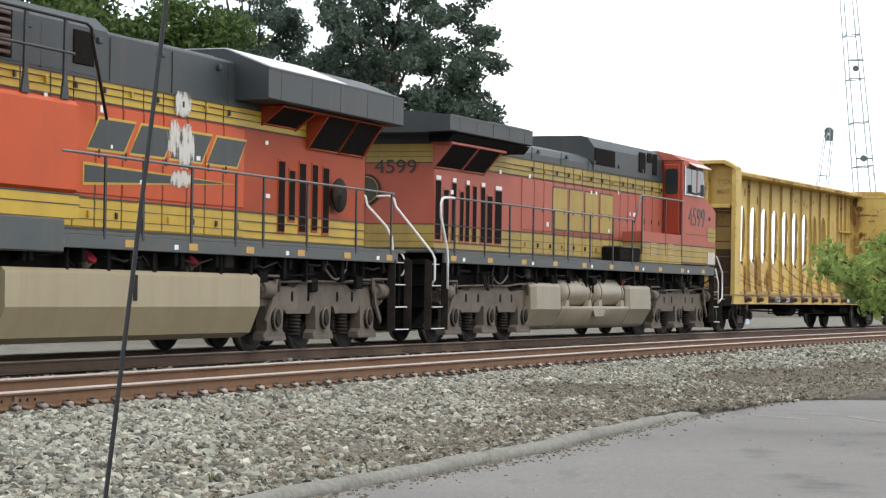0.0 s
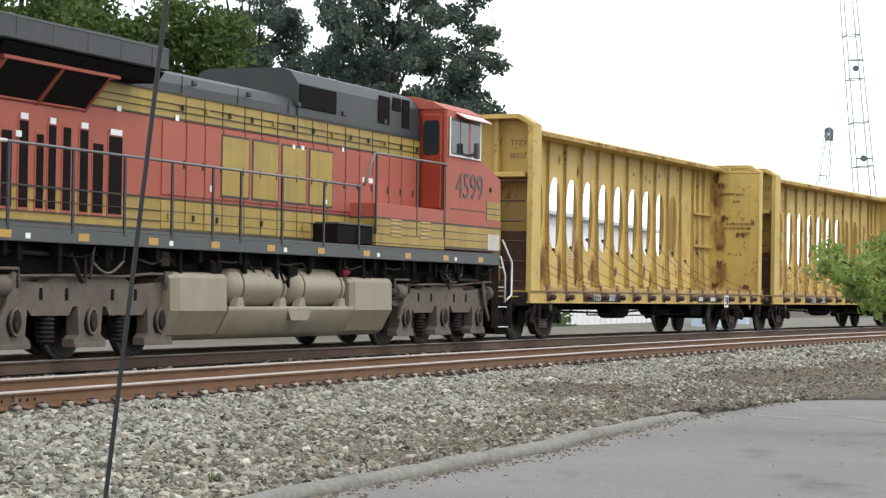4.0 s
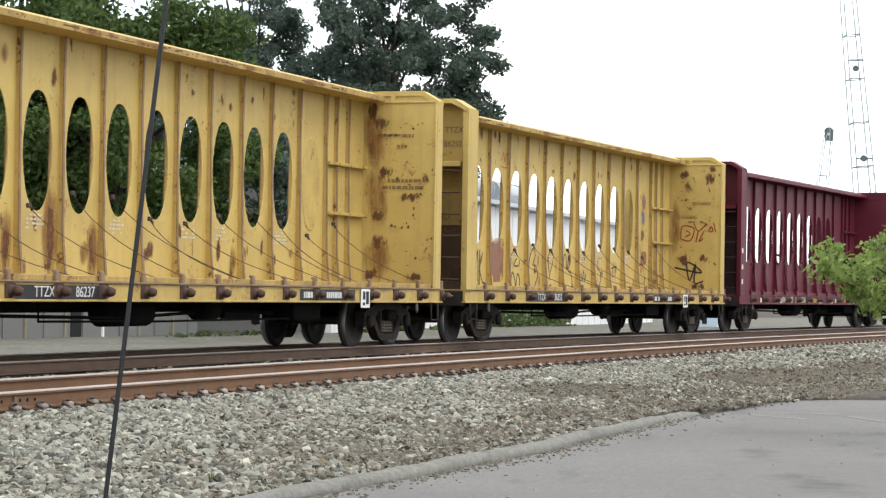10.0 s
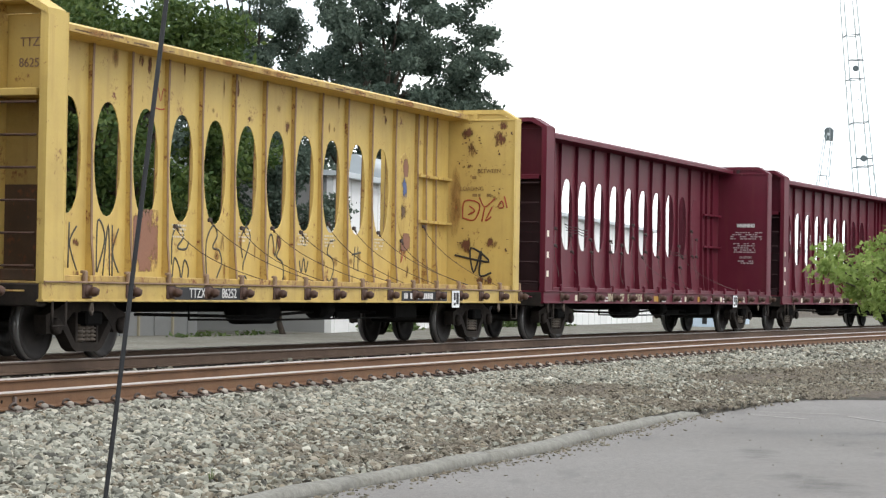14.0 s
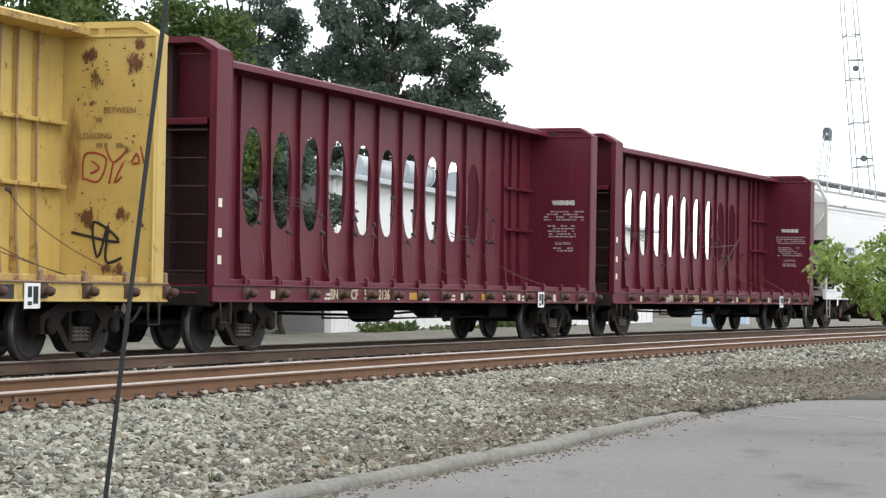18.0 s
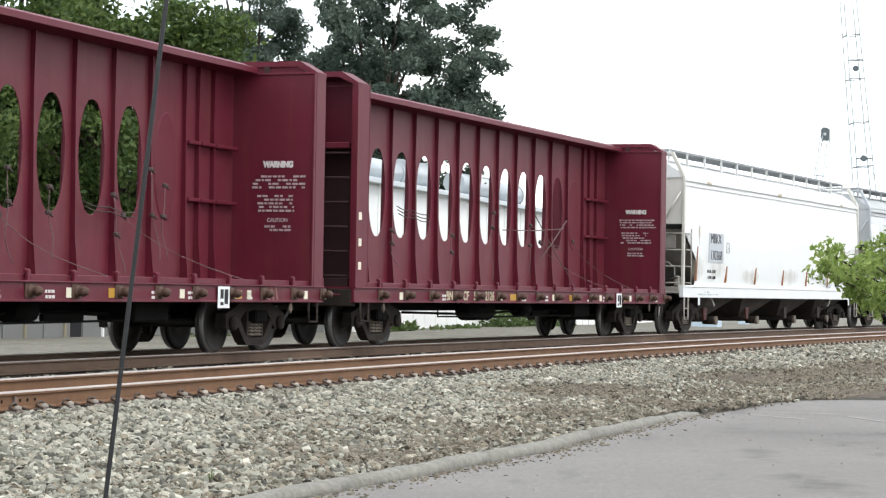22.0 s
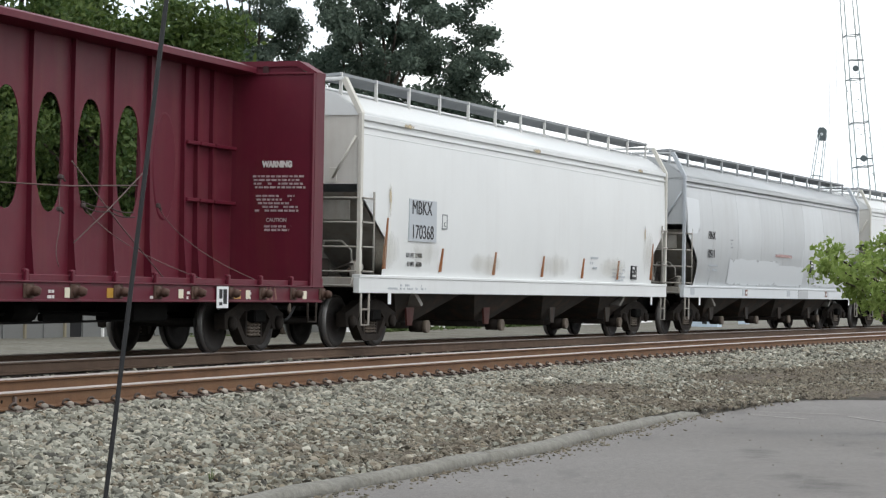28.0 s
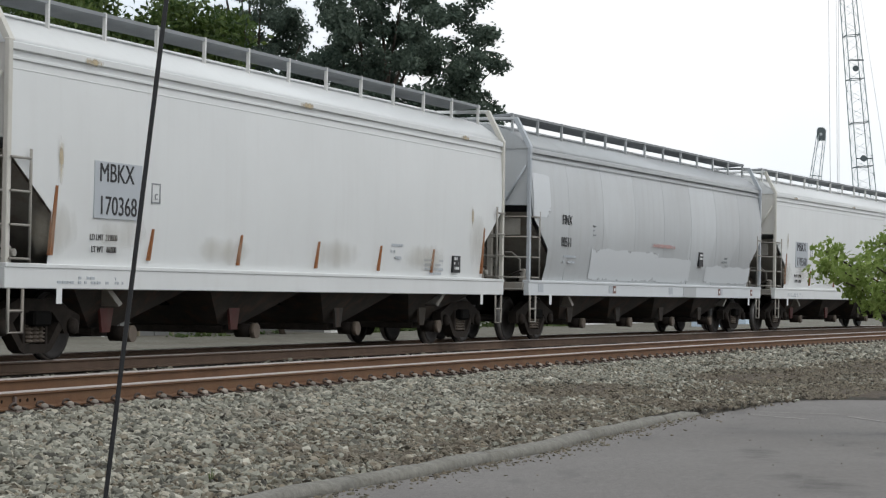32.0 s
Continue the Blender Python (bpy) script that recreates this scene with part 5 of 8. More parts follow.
            lettering("end_number", ("86237", "86252")[k], 0.17, "rust_edge", car, on_rear(-9.068, -0.98, 3.88), squeeze=0.9)
            for i in (-3, -1, 1, 2, 4):
                bars("panel_stencil", (i + 0.45) * PITCH, -0.044, 1.95, 0.5, 4, "rust_pale", car, rng, h=0.03, gap=0.06)
        else:
            lettering("bulkhead_word", "WARNING", 0.135, "ink_white", car, on_rear(f - 0.002, -0.84, 3.03), squeeze=0.8, bold=0.009)
            bars("bulkhead_stencil", 0.88, f - 0.002, 2.82, 1.0, 4, "ink_worn", car, rng, rear=True, h=0.032, gap=0.060, fill=0.8)
            bars("bulkhead_stencil", 0.84, f - 0.002, 2.50, 0.8, 5, "ink_worn", car, rng, rear=True, h=0.032, gap=0.060, fill=0.8)
            lettering("bulkhead_word", "CAUTION", 0.085, "ink_worn", car, on_rear(f - 0.002, -0.84, 2.12), squeeze=0.95, bold=0.002)
            bars("bulkhead_stencil", 0.86, f - 0.002, 2.0, 0.5, 2, "ink_worn", car, rng, rear=True, h=0.035, gap=0.058, fill=0.88)
            for x, m in ((-7.5, "reflector_white"), (-6.1, "reflector_white"), (-2.3, "reflector_white"), (-1.72, "reflector_amber"), (0.9, "reflector_white"), (2.05, "reflector_amber"), (4.2, "reflector_white"), (5.95, "reflector_amber"), (6.5, "reflector_white"), (8.7, "reflector_white")):
                part("sill_marker", Build().box(x, x + (0.36 if m == "reflector_amber" else 0.15), -1.462, -1.456, 0.84, 0.97), m, car, "reflective sill marker")
            for word, x in (("BN", -5.08), ("CF", -4.22), ("55", -3.68), ("2136" if k == 2 else "2126", -2.92)):
                lettering("car_number", word, 0.24, "old_cream", car, on_side(x, -1.465, 0.915), squeeze=1.05, bold=0.006)
            for i, w in ((-5.3, 0.3), (-0.9, 0.4), (0.5, 0.3), (3.4, 0.2), (4.6, 0.3), (6.6, 0.2)):
                bars("sill_stencil", i, -1.458, 0.9, w, 2, "ink_white", car, rng, h=0.04, gap=0.07)
            for i in range(3):
                x = 7.3 + i * 0.16
                part("sill_stripe", Build().prism([(x, 0.82), (x + 0.06, 0.82), (x - 0.02, 1.02), (x - 0.08, 1.02)], "y", -1.461, -1.457), "faded_red", car, "faded diagonal sill stripe")
            for z in (1.35, 1.75, 2.2):
                part("post_marker", Build().box(-9.40, -9.28, -1.480, -1.476, z, z + 0.13), "reflector_white", car)
    # scrawls on the second yellow car
    car = VEHICLES[1][0]
    strokes = {-6: (((-0.3, 1.2), (-0.12, 1.9), (-0.02, 1.25)), ((0.1, 1.9), (0.08, 1.25)), ((0.32, 1.85), (0.12, 1.6), (0.34, 1.22))),
               -5: (((-0.3, 1.2), (-0.28, 1.95), (-0.05, 1.7), (-0.28, 1.2)), ((-0.1, 1.15), (0.05, 1.9), (0.12, 1.15)), ((0.18, 1.9), (0.2, 1.15)), ((0.38, 1.85), (0.2, 1.5), (0.4, 1.2))),
               -3: (((-0.3, 1.35), (-0.28, 1.8), (-0.05, 1.95), (0.12, 1.8), (-0.1, 1.62), (0.2, 1.6), (0.3, 1.72)), ((-0.28, 1.12), (-0.2, 1.45), (-0.02, 1.3), (0.05, 1.12), (0.15, 1.42), (0.3, 1.3), (0.28, 1.12))),
               -2: (((-0.25, 1.1), (-0.3, 1.7), (-0.05, 2.0), (0.12, 1.85), (-0.05, 1.65), (0.2, 1.6), (0.3, 1.4), (0.15, 1.2), (0.1, 1.1)),),
               -1: (((-0.12, 1.5), (-0.2, 1.8), (0.0, 2.02), (0.18, 1.85), (0.05, 1.6), (-0.08, 1.42), (-0.1, 1.3)), ((-0.14, 1.12), (-0.02, 1.2), (0.1, 1.1))),
               0: (((-0.32, 1.1), (-0.3, 1.8), (-0.15, 1.9), (-0.02, 1.55), (0.08, 1.9), (0.2, 1.75), (0.05, 1.55), (0.3, 1.45), (0.35, 1.2), (0.22, 1.08)),),
               1: (((-0.1, 1.8), (-0.02, 1.95), (0.06, 1.78), (-0.1, 1.8)), ((-0.2, 1.5), (-0.1, 1.3), (0.0, 1.55), (0.1, 1.3), (0.2, 1.5))),
               2: (((0.2, 1.9), (-0.05, 1.85), (-0.15, 1.65), (0.1, 1.55), (0.15, 1.35), (-0.02, 1.15), (-0.15, 1.2)),),
               3: (((-0.2, 1.65), (0.25, 1.7)), ((-0.05, 1.8), (-0.1, 1.4)), ((0.1, 1.8), (0.12, 1.35)))}
    for i, lines in strokes.items():
        cx = (i + 0.5) * PITCH
        for pts in lines:
            scribble("graffiti", -0.044, [(cx + u * 0.95, z) for u, z in pts], 0.020, "old_ink", car)
    cx = 5.5 * PITCH
    for dx, z, w, h, m in ((0.02, 2.98, 0.42, 0.5, "blue_spray"), (-0.05, 2.55, 0.4, 0.5, "dark_spray"), (0.05, 3.4, 0.3, 0.35, "old_spray"), (-0.06, 1.85, 0.5, 0.5, "dark_spray"), (0.08, 1.95, 0.5, 0.35, "old_spray")):
        blotch("graffiti_patch", cx + dx, z, w, h, m, car, "worn spray-painted patch", side_y=-0.058)
    scribble("graffiti", -0.046, [(cx - 0.2, 1.75), (cx + 0.1, 1.9), (cx - 0.1, 1.55), (cx + 0.02, 2.0), (cx + 0.15, 1.6)], 0.016, "ink_red", car)
    scribble("graffiti", -0.044, [(-3.95, 3.75), (-3.7, 3.72), (-3.45, 3.76)], 0.012, "ink_red", car)
    blotch("graffiti_patch", -3.5 * PITCH + 0.02, 1.7, 0.8, 0.95, "old_spray", car, "faded red spray-painted patch", side_y=-0.041)
    f = 8.985
    scribble("graffiti", 0, [(0.2, 1.75), (0.95, 1.62), (0.55, 1.9), (0.62, 1.4), (0.78, 1.85), (0.75, 1.35), (1.0, 1.4)], 0.022, "ink_black", car, rear_x=f)
    for pts in (((0.36, 2.28), (0.40, 2.62), (0.72, 2.56), (0.62, 2.24), (0.36, 2.28)), ((0.5, 2.52), (0.62, 2.42), (0.48, 2.34)), ((0.72, 2.7), (0.84, 2.5), (1.06, 2.68)), ((0.84, 2.5), (0.78, 2.2)), ((1.0, 2.5), (0.86, 2.22), (0.98, 2.3)), ((1.12, 2.5), (1.2, 2.62), (1.24, 2.5), (1.14, 2.48)), ((1.26, 2.72), (1.32, 2.48))):
        scribble("graffiti", 0, [(u, z + 0.24) for u, z in pts], 0.015, "ink_red", car, rear_x=f)
    scribble("graffiti", -0.046, [(-3.95, 3.85), (-3.8, 4.05), (-3.7, 3.85), (-3.6, 4.05), (-3.45, 3.85), (-3.4, 4.08)], 0.012, "ink_red", car)


freight()


# ---- covered hopper cars ----
def hopper(style, label, group, seed):
    rng = random.Random(seed)
    body_mat = {"white": "hopper_white", "grey": "hopper_grey"}[style]
    car = thing("covered_hopper_car", label, "railway wagon", group)
    spins = []
    H = 9.5
    # barrel-sided body with sloping ends
    bulge = 0.05 if style == "white" else 0.16
    prof = []
    for k in range(9):
        u = k / 8
        prof.append((1.34 + bulge * math.sin(math.pi * u) ** 0.8 + (0.06 if style == "white" else 0.0), 1.25 + u * 2.72))
    skin = lambda z: 1.34 + bulge * math.sin(math.pi * min(max((z - 1.25) / 2.72, 0), 1)) ** 0.8 + (0.06 if style == "white" else 0.0)
    xz = lambda z: 9.4 if z >= 2.66 else (9.4 - (2.66 - z) * 1.52 if z > 1.9 else 8.25 + (1.9 - z) * 0.12)
    for sy in (-1, 1):
        panels = 8 if style == "grey" else 1
        cols = 2 if style == "grey" else 9
        for q in range(panels):
            b = Build()
            v, f = [], []
            for y, z in prof:
                e = xz(z)
                for i in range(cols):
                    v.append((-e + 2 * e * (q + i / (cols - 1)) / panels, sy * y, z))
            for j in range(len(prof) - 1):
                for i in range(cols - 1):
                    f.append((j * cols + i, j * cols + i + 1, (j + 1) * cols + i + 1, (j + 1) * cols + i))
            b.add(v, f, True)
            part("side_sheet", b, body_mat, car, "smooth bowed side sheet")
        part("side_sill", Build().box(-H + 0.05, H - 0.05, sy * 1.36, sy * 1.475, 0.95, 1.22, 0.01).box(-H + 0.05, H - 0.05, sy * 1.33, sy * 1.49, 1.21, 1.27, 0.01), body_mat if style == "white" else "repaint", car, "painted side sill")
        part("top_chord", Build().box(-9.4, 9.4, sy * 1.38, sy * (1.455 if style == "white" else 1.42), 3.92, 4.02, 0.01).box(-9.4, 9.4, sy * 1.40, sy * (1.44 if style == "white" else 1.41), 3.80, 3.84, 0.006), body_mat, car)
        if style == "white":
            part("side_rib", Build().box(-9.3, 9.3, sy * 1.405, sy * 1.425, 3.68, 3.70, 0.004), body_mat, car)
    roof = [(-1.42, 4.0), (-1.36, 4.10), (-0.95, 4.38), (-0.55, 4.50), (0.55, 4.50), (0.95, 4.38), (1.36, 4.10), (1.42, 4.0)]
    part("roof", Build().prism(roof, "x", -9.42, 9.42, True), body_mat, car, "curved pressed roof")
    for d in (-1, 1):
        # end wall, slope sheet, posts and ladders
        end = [(-1.40, 2.82), (-1.40, 3.98), (-1.36, 4.08), (-0.95, 4.36), (0.95, 4.36), (1.36, 4.08), (1.40, 3.98), (1.40, 2.82)]
        part("end_wall", Build().prism(end, "x", d * 9.36, d * 9.40), "hopper_end" if style == "white" else body_mat, car, "stained end wall")
        part("end_number_panel", Build().box(d * 9.402, d * 9.406, -0.89, -0.5, 4.0, 4.24), "patch_grey", car, "grey number patch")
        for sy in (-1, 1):
            part("end_brace", Build().tube([(d * 9.43, sy * 1.36, 3.64), (d * 9.43, sy * 0.93, 2.92)], 0.022, 6).box(d * 9.40, d * 9.42, sy * 0.86, sy * 1.0, 2.84, 3.1, 0.006), "post_cream" if style == "white" else "patch_grey", car, "diagonal end brace")
        sl = Build()
        sl.add([(d * 9.38, -1.36, 2.68), (d * 9.38, 1.36, 2.68), (d * 6.2, 1.30, 0.72), (d * 6.2, -1.30, 0.72), (d * 9.30, -1.36, 2.68), (d * 9.30, 1.36, 2.68), (d * 6.1, 1.30, 0.76), (d * 6.1, -1.30, 0.76)], [(0, 1, 2, 3), (4, 7, 6, 5), (0, 3, 7, 4), (1, 5, 6, 2)])
        # shade under the end wall is in this sheet's colour, along with dirt
        part("slope_sheet", sl, "hopper_shade", car, "dirty sloping end sheet with shade painted in")
        for sy in (-1, 1):
            part("corner_post", Build().box(d * 9.345, d * 9.44, sy * 1.40, sy * 1.475, 1.25, 4.05, 0.01).prism([(sy * 1.475, 4.03), (sy * 1.38, 4.03), (sy * 1.06, 4.62), (sy * 1.14, 4.66)], "x", d * 9.31, d * 9.43), "post_cream" if style == "white" else "patch_grey", car, "cream corner post" if style == "white" else "grey corner post")
            part("roof_bracket", Build().box(d * 9.31, d * 9.43, sy * 0.02, sy * 1.12, 4.60, 4.66, 0.01), body_mat, car)
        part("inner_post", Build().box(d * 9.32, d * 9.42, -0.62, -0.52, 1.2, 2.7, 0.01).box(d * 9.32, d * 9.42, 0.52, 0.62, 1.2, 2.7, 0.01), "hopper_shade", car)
        part("end_platform", Build().box(d * 8.2, d * 9.48, -1.36, 1.36, 1.05, 1.22, 0.01), "hopper_shade", car, "dirty end platform with shade painted in")
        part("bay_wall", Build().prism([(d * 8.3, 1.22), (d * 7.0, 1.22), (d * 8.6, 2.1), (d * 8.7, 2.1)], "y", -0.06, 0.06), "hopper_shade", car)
        for k in range(4):
            z = 1.32 + k * 0.42
            part("ladder_rung", Build().tube([(d * 9.46, -1.42, z), (d * 9.46, -0.60, z)], 0.017, 6), "rung_cream" if style == "white" else "hopper_shade", car, "steel ladder rung")
            part("side_rung", Build().tube([(d * 9.40, -1.50, z), (d * 8.92, -1.50, z)], 0.017, 6), "rung_cream" if style == "white" else "hopper_shade", car, "steel ladder rung")
        part("ladder_rail", Build().tube([(d * 8.92, -1.50, 1.27), (d * 8.92, -1.50, 2.7)], 0.02, 6), "rung_cream" if style == "white" else "hopper_shade", car)
        part("sill_step", Build().tube([(d * 9.34, -1.46, 0.95), (d * 9.34, -1.46, 0.40), (d * 9.0, -1.46, 0.40), (d * 9.0, -1.46, 0.95)], 0.022, 6).tube([(d * 9.34, -1.46, 0.67), (d * 9.0, -1.46, 0.67)], 0.018, 6), "hopper_shade", car, "hanging sill step")
        part("lifting_eye", Build().box(d * 8.06, d * 8.20, -1.482, -1.476, 0.76, 0.96), "patch_white", car, "white tie-down lug")
        part("brake_gear", Build().box(d * 8.5, d * 9.2, -0.5, 0.3, 1.22, 1.55, 0.04).cyl((d * 8.9, 0.5, 1.5), (d * 8.9, 0.9, 1.5), 0.16, n=10).tube([(d * 8.6, -0.9, 1.26), (d * 8.8, -1.1, 1.5), (d * 9.1, -1.1, 1.32)], 0.03, 6), "chute_dirty", car)
        part("brake_pipe", Build().tube([(d * 8.7, -1.0, 1.25), (d * 8.75, -1.0, 1.7), (d * 8.95, -0.9, 1.85), (d * 9.0, -0.6, 1.85), (d * 9.0, -0.5, 1.3)], 0.022, 6), "rung_cream", car, "bent brake pipe")
        part("brake_pipe", Build().tube([(d * 8.9, -1.2, 1.25), (d * 8.95, -1.15, 1.45), (d * 9.2, -1.15, 1.45), (d * 9.25, -0.8, 1.3)], 0.02, 6), "truck_dark", car)
        part("valve_body", Build().box(d * 8.86, d * 9.02, -1.22, -1.08, 1.22, 1.5, 0.03).cyl((d * 8.94, -1.24, 1.4), (d * 8.94, -1.3, 1.4), 0.05, n=10), "rung_cream", car, "pale brake valve")
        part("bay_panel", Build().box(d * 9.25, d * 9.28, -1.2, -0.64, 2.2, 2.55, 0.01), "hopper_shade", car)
        part("platform_grab", Build().tube([(d * 9.5, -1.36, 1.2), (d * 9.56, -1.36, 1.08), (d * 9.56, -0.6, 1.08), (d * 9.5, -0.6, 1.2)], 0.015, 6), "rung_cream", car)
        coupler(d * 9.42, d, car)
        part("draft_sill", Build().box(d * 5.9, d * 9.45, -0.36, 0.36, 0.62, 1.05, 0.02), "under_black", car)
        freight_truck(d * 8.02, car, spins)
    # discharge chutes
    for x in (-5.7, -1.65, 2.45, 6.45) if style == "white" else (-5.2, -1.75, 1.75, 5.2):
        b = Build()
        t, bo = (1.75, 0.95), (0.36, 0.42)
        v = [(x + sx * (t[0] if k == 0 else bo[0]), sy * (1.28 if k == 0 else 0.75), 1.0 if k == 0 else bo[1]) for k in (0, 1) for sx, sy in ((-1, -1), (1, -1), (1, 1), (-1, 1))]
        b.add(v, [(0, 1, 5, 4), (1, 2, 6, 5), (2, 3, 7, 6), (3, 0, 4, 7), (4, 5, 6, 7), (3, 2, 1, 0)])
        ch = part("discharge_chute", b, "chute_dirty", car, "grimy sloping discharge chute")
        part("outlet_gate", Build().box(x - 0.42, x + 0.42, -0.85, 0.85, 0.30, 0.42, 0.02).cyl((x + 0.1, -1.12, 0.34), (x + 0.1, -0.85, 0.34), 0.11, n=12), "truck_dark", ch)
        part("outlet_cap", Build().cyl((x + 0.1, -1.20, 0.34), (x + 0.1, -1.12, 0.34), 0.12, n=12), "truck_grey", ch, "pale pipe cap")
        part("gate_bracket", Build().prism([(x - 0.5, 0.72), (x - 0.1, 0.72), (x - 0.2, 0.36), (x - 0.42, 0.36)], "y", -1.0, -0.96), "dirty_red" if (style == "white" and x < 0) else "chute_dirty", ch)
    part("centre_sill", Build().box(-6.2, 6.2, -0.3, 0.3, 0.72, 1.1, 0.02), "under_black", car)
    # running boards on the roof
    n = 12
    bx = [-9.2 + 18.4 * i / n for i in range(n + 1)]
    for sy in (-1, 1):
        part("running_board", Build().prism([(sy * 0.42, 4.66), (sy * 0.98, 4.70), (sy * 0.98, 4.75), (sy * 0.42, 4.71)], "x", -9.3, 9.3), "board_grey", car, "grey grating walkway")
        for x in bx:
            part("board_bracket", Build().box(x - 0.02, x + 0.02, sy * 0.93, sy * 0.985, 4.33, 4.76, 0.004), "white_steel" if style == "white" else "hopper_grey", car)
    part("hatch_cover", Build().box(-8.9, 8.9, -0.30, 0.30, 4.50, 4.60, 0.03), body_mat, car, "long trough hatch cover")
    # markings
    f = -(1.34 + bulge + (0.06 if style == "white" else 0.0)) - 0.006
    if style == "white":
        part("number_panel", Build().box(-7.22, -5.9, f - 0.004, f + 0.03, 1.90, 2.66), "patch_grey", car, "grey paint patch behind the number")
        lettering("car_number", "MBKX", 0.36, "ink_black", car, on_side(-6.62, f - 0.007, 2.5), squeeze=1.0, bold=0.0)
        lettering("car_number", "170368", 0.36, "ink_black", car, on_side(-6.58, f - 0.007, 2.06), squeeze=1.0, bold=0.0)
        lettering("load_limit", "LD LMT  219800", 0.12, "ink_black", car, on_side(-6.9, f - 0.004 + 0.03, 1.64), squeeze=0.9)
        lettering("load_limit", "LT WT   66200", 0.12, "ink_black", car, on_side(-6.9, f + 0.02, 1.48), squeeze=0.9)
        part("stencil_box", Build().box(-5.60, -5.34, f + 0.0, f + 0.012, 2.16, 2.18).box(-5.60, -5.34, f, f + 0.012, 2.42, 2.44).box(-5.60, -5.58, f, f + 0.012, 2.16, 2.44).box(-5.36, -5.34, f, f + 0.012, 2.16, 2.44), "board_grey", car)
        lettering("stencil_letter", "C", 0.12, "board_grey", car, on_side(-5.47, f, 2.25))
        bars("side_stencil", 3.7, f + 0.015, 1.78, 0.7, 3, "patch_grey", car, rng, h=0.05, gap=0.11)
        bars("side_stencil", 5.6, f + 0.03, 1.55, 1.1, 4, "patch_grey", car, rng, h=0.04, gap=0.08)
        part("barcode_board", Build().box(6.55, 6.95, f - 0.0, f + 0.04, 1.36, 1.68), "ink_black", car, "black and white stencil board")
        bars("barcode_bars", 6.75, f - 0.002, 1.6, 0.3, 3, "patch_white", car, rng, h=0.05, gap=0.09)
        bars("sill_stencil", -7.3, -1.478, 1.08, 1.8, 2, "patch_grey", car, rng, h=0.035, gap=0.06, fill=0.5)
        # weld rust
        for x, z0, z1, w in ((-8.25, 1.38, 2.28, 0.04), (-5.58, 1.36, 1.80, 0.027), (-2.72, 1.34, 1.80, 0.027), (0.2, 1.34, 1.78, 0.025), (2.9, 1.34, 1.78, 0.024), (5.5, 1.34, 1.78, 0.024), (8.25, 1.36, 2.25, 0.035)):
            pts = [(x - w - 0.06, z0), (x + w - 0.06, z0), (x + w * 0.8 + 0.06, z1), (x - w * 0.6 + 0.06, z1)]
            part("rust_streak", Build().prism(pts, "y", f - 0.002, f + 0.04), "rust_orange", car, "orange rust streak down the side")
        for x, z0, z1 in ((-8.1, 2.3, 2.95), (7.6, 2.2, 2.7)):
            blotch("rust_stain", x, (z0 + z1) / 2, 0.2, (z1 - z0) * 1.2, "pale_rust_wash", car, "pale rust stain", side_y=f)
        for x, z, w, h in ((-8.3, 1.7, 1.6, 0.9), (-6.5, 1.7, 1.8, 0.7), (-3.2, 1.55, 2.4, 0.5), (1.0, 1.6, 3.0, 0.6), (5.0, 1.6, 2.6, 0.6), (7.8, 2.0, 1.2, 1.4)):
            blotch("dust_stain", x, z, w, h, "hopper_dust", car, "thin tan dust on the white side", side_y=f - 0.001)
        for x in (-7.55, -0.6, 6.9):
            blotch("chord_rust", x + 0.25, 3.95, 0.7, 0.13, "pale_rust_wash", car, "rust stain on the top chord", side_y=-1.456)
    else:
        lettering("car_number", "FINX", 0.30, "ink_black", car, on_side(-7.2, -skin(2.58) - 0.012, 2.58), squeeze=0.95, bold=0.0)
        lettering("car_number", "10511", 0.30, "ink_black", car, on_side(-7.2, -skin(2.1) - 0.016, 2.1), squeeze=0.95, bold=0.0)
        bars("side_stencil", -6.9, -skin(1.72) - 0.02, 1.78, 0.9, 2, "patch_grey", car, rng, h=0.05, gap=0.12)
        for x0, x1, z0, z1 in ((-5.45, -0.4, 1.32, 2.02), (-0.6, 2.45, 1.32, 1.92), (3.85, 8.3, 1.34, 1.78), (-9.3, -8.25, 2.6, 3.5)):
            b = Build()
            v, fc = [], []
            m = 24
            for i in range(m + 1):
                x = x0 + (x1 - x0) * i / m
                for j in range(5):
                    z = z0 + (z1 + 0.07 * noise.noise((x * 1.5, seed, 0)) - z0) * j / 4
                    u = (z - 1.25) / 2.72
                    y = 1.34 + bulge * math.sin(math.pi * min(max(u, 0), 1)) ** 0.8 + 0.012
                    v.append((x, -y, z))
            for i in range(m):
                for j in range(4):
                    fc.append((i * 5 + j, (i + 1) * 5 + j, (i + 1) * 5 + j + 1, i * 5 + j + 1))
            b.add(v, fc, True)
            part("repaint_patch", b, "fresh_paint", car, "fresh white paint patch")
        for q in range(1, 8):
            x = -9.4 + 18.8 * q / 8
            part("panel_seam", Build().tube([(x, -skin(z) + 0.004, z) for z in np.linspace(1.3, 3.9, 9)], 0.008, 5), body_mat, car, "vertical weld seam")
        part("barcode_board", Build().box(3.1, 3.45, f + 0.005, f + 0.06, 1.75, 2.12), "ink_black", car, "black stencil board")
        bars("barcode_bars", 3.27, f + 0.003, 2.02, 0.26, 3, "patch_white", car, rng, h=0.05, gap=0.09)
        blotch("faded_stripe", -0.1, 2.19, 1.9, 0.10, "pale_red_smear", car, "faded red paint smear", side_y=f - 0.004)
        bars("side_stencil", 5.6, -skin(1.95) - 0.01, 1.98, 0.6, 3, "board_grey", car, rng, h=0.05, gap=0.1)
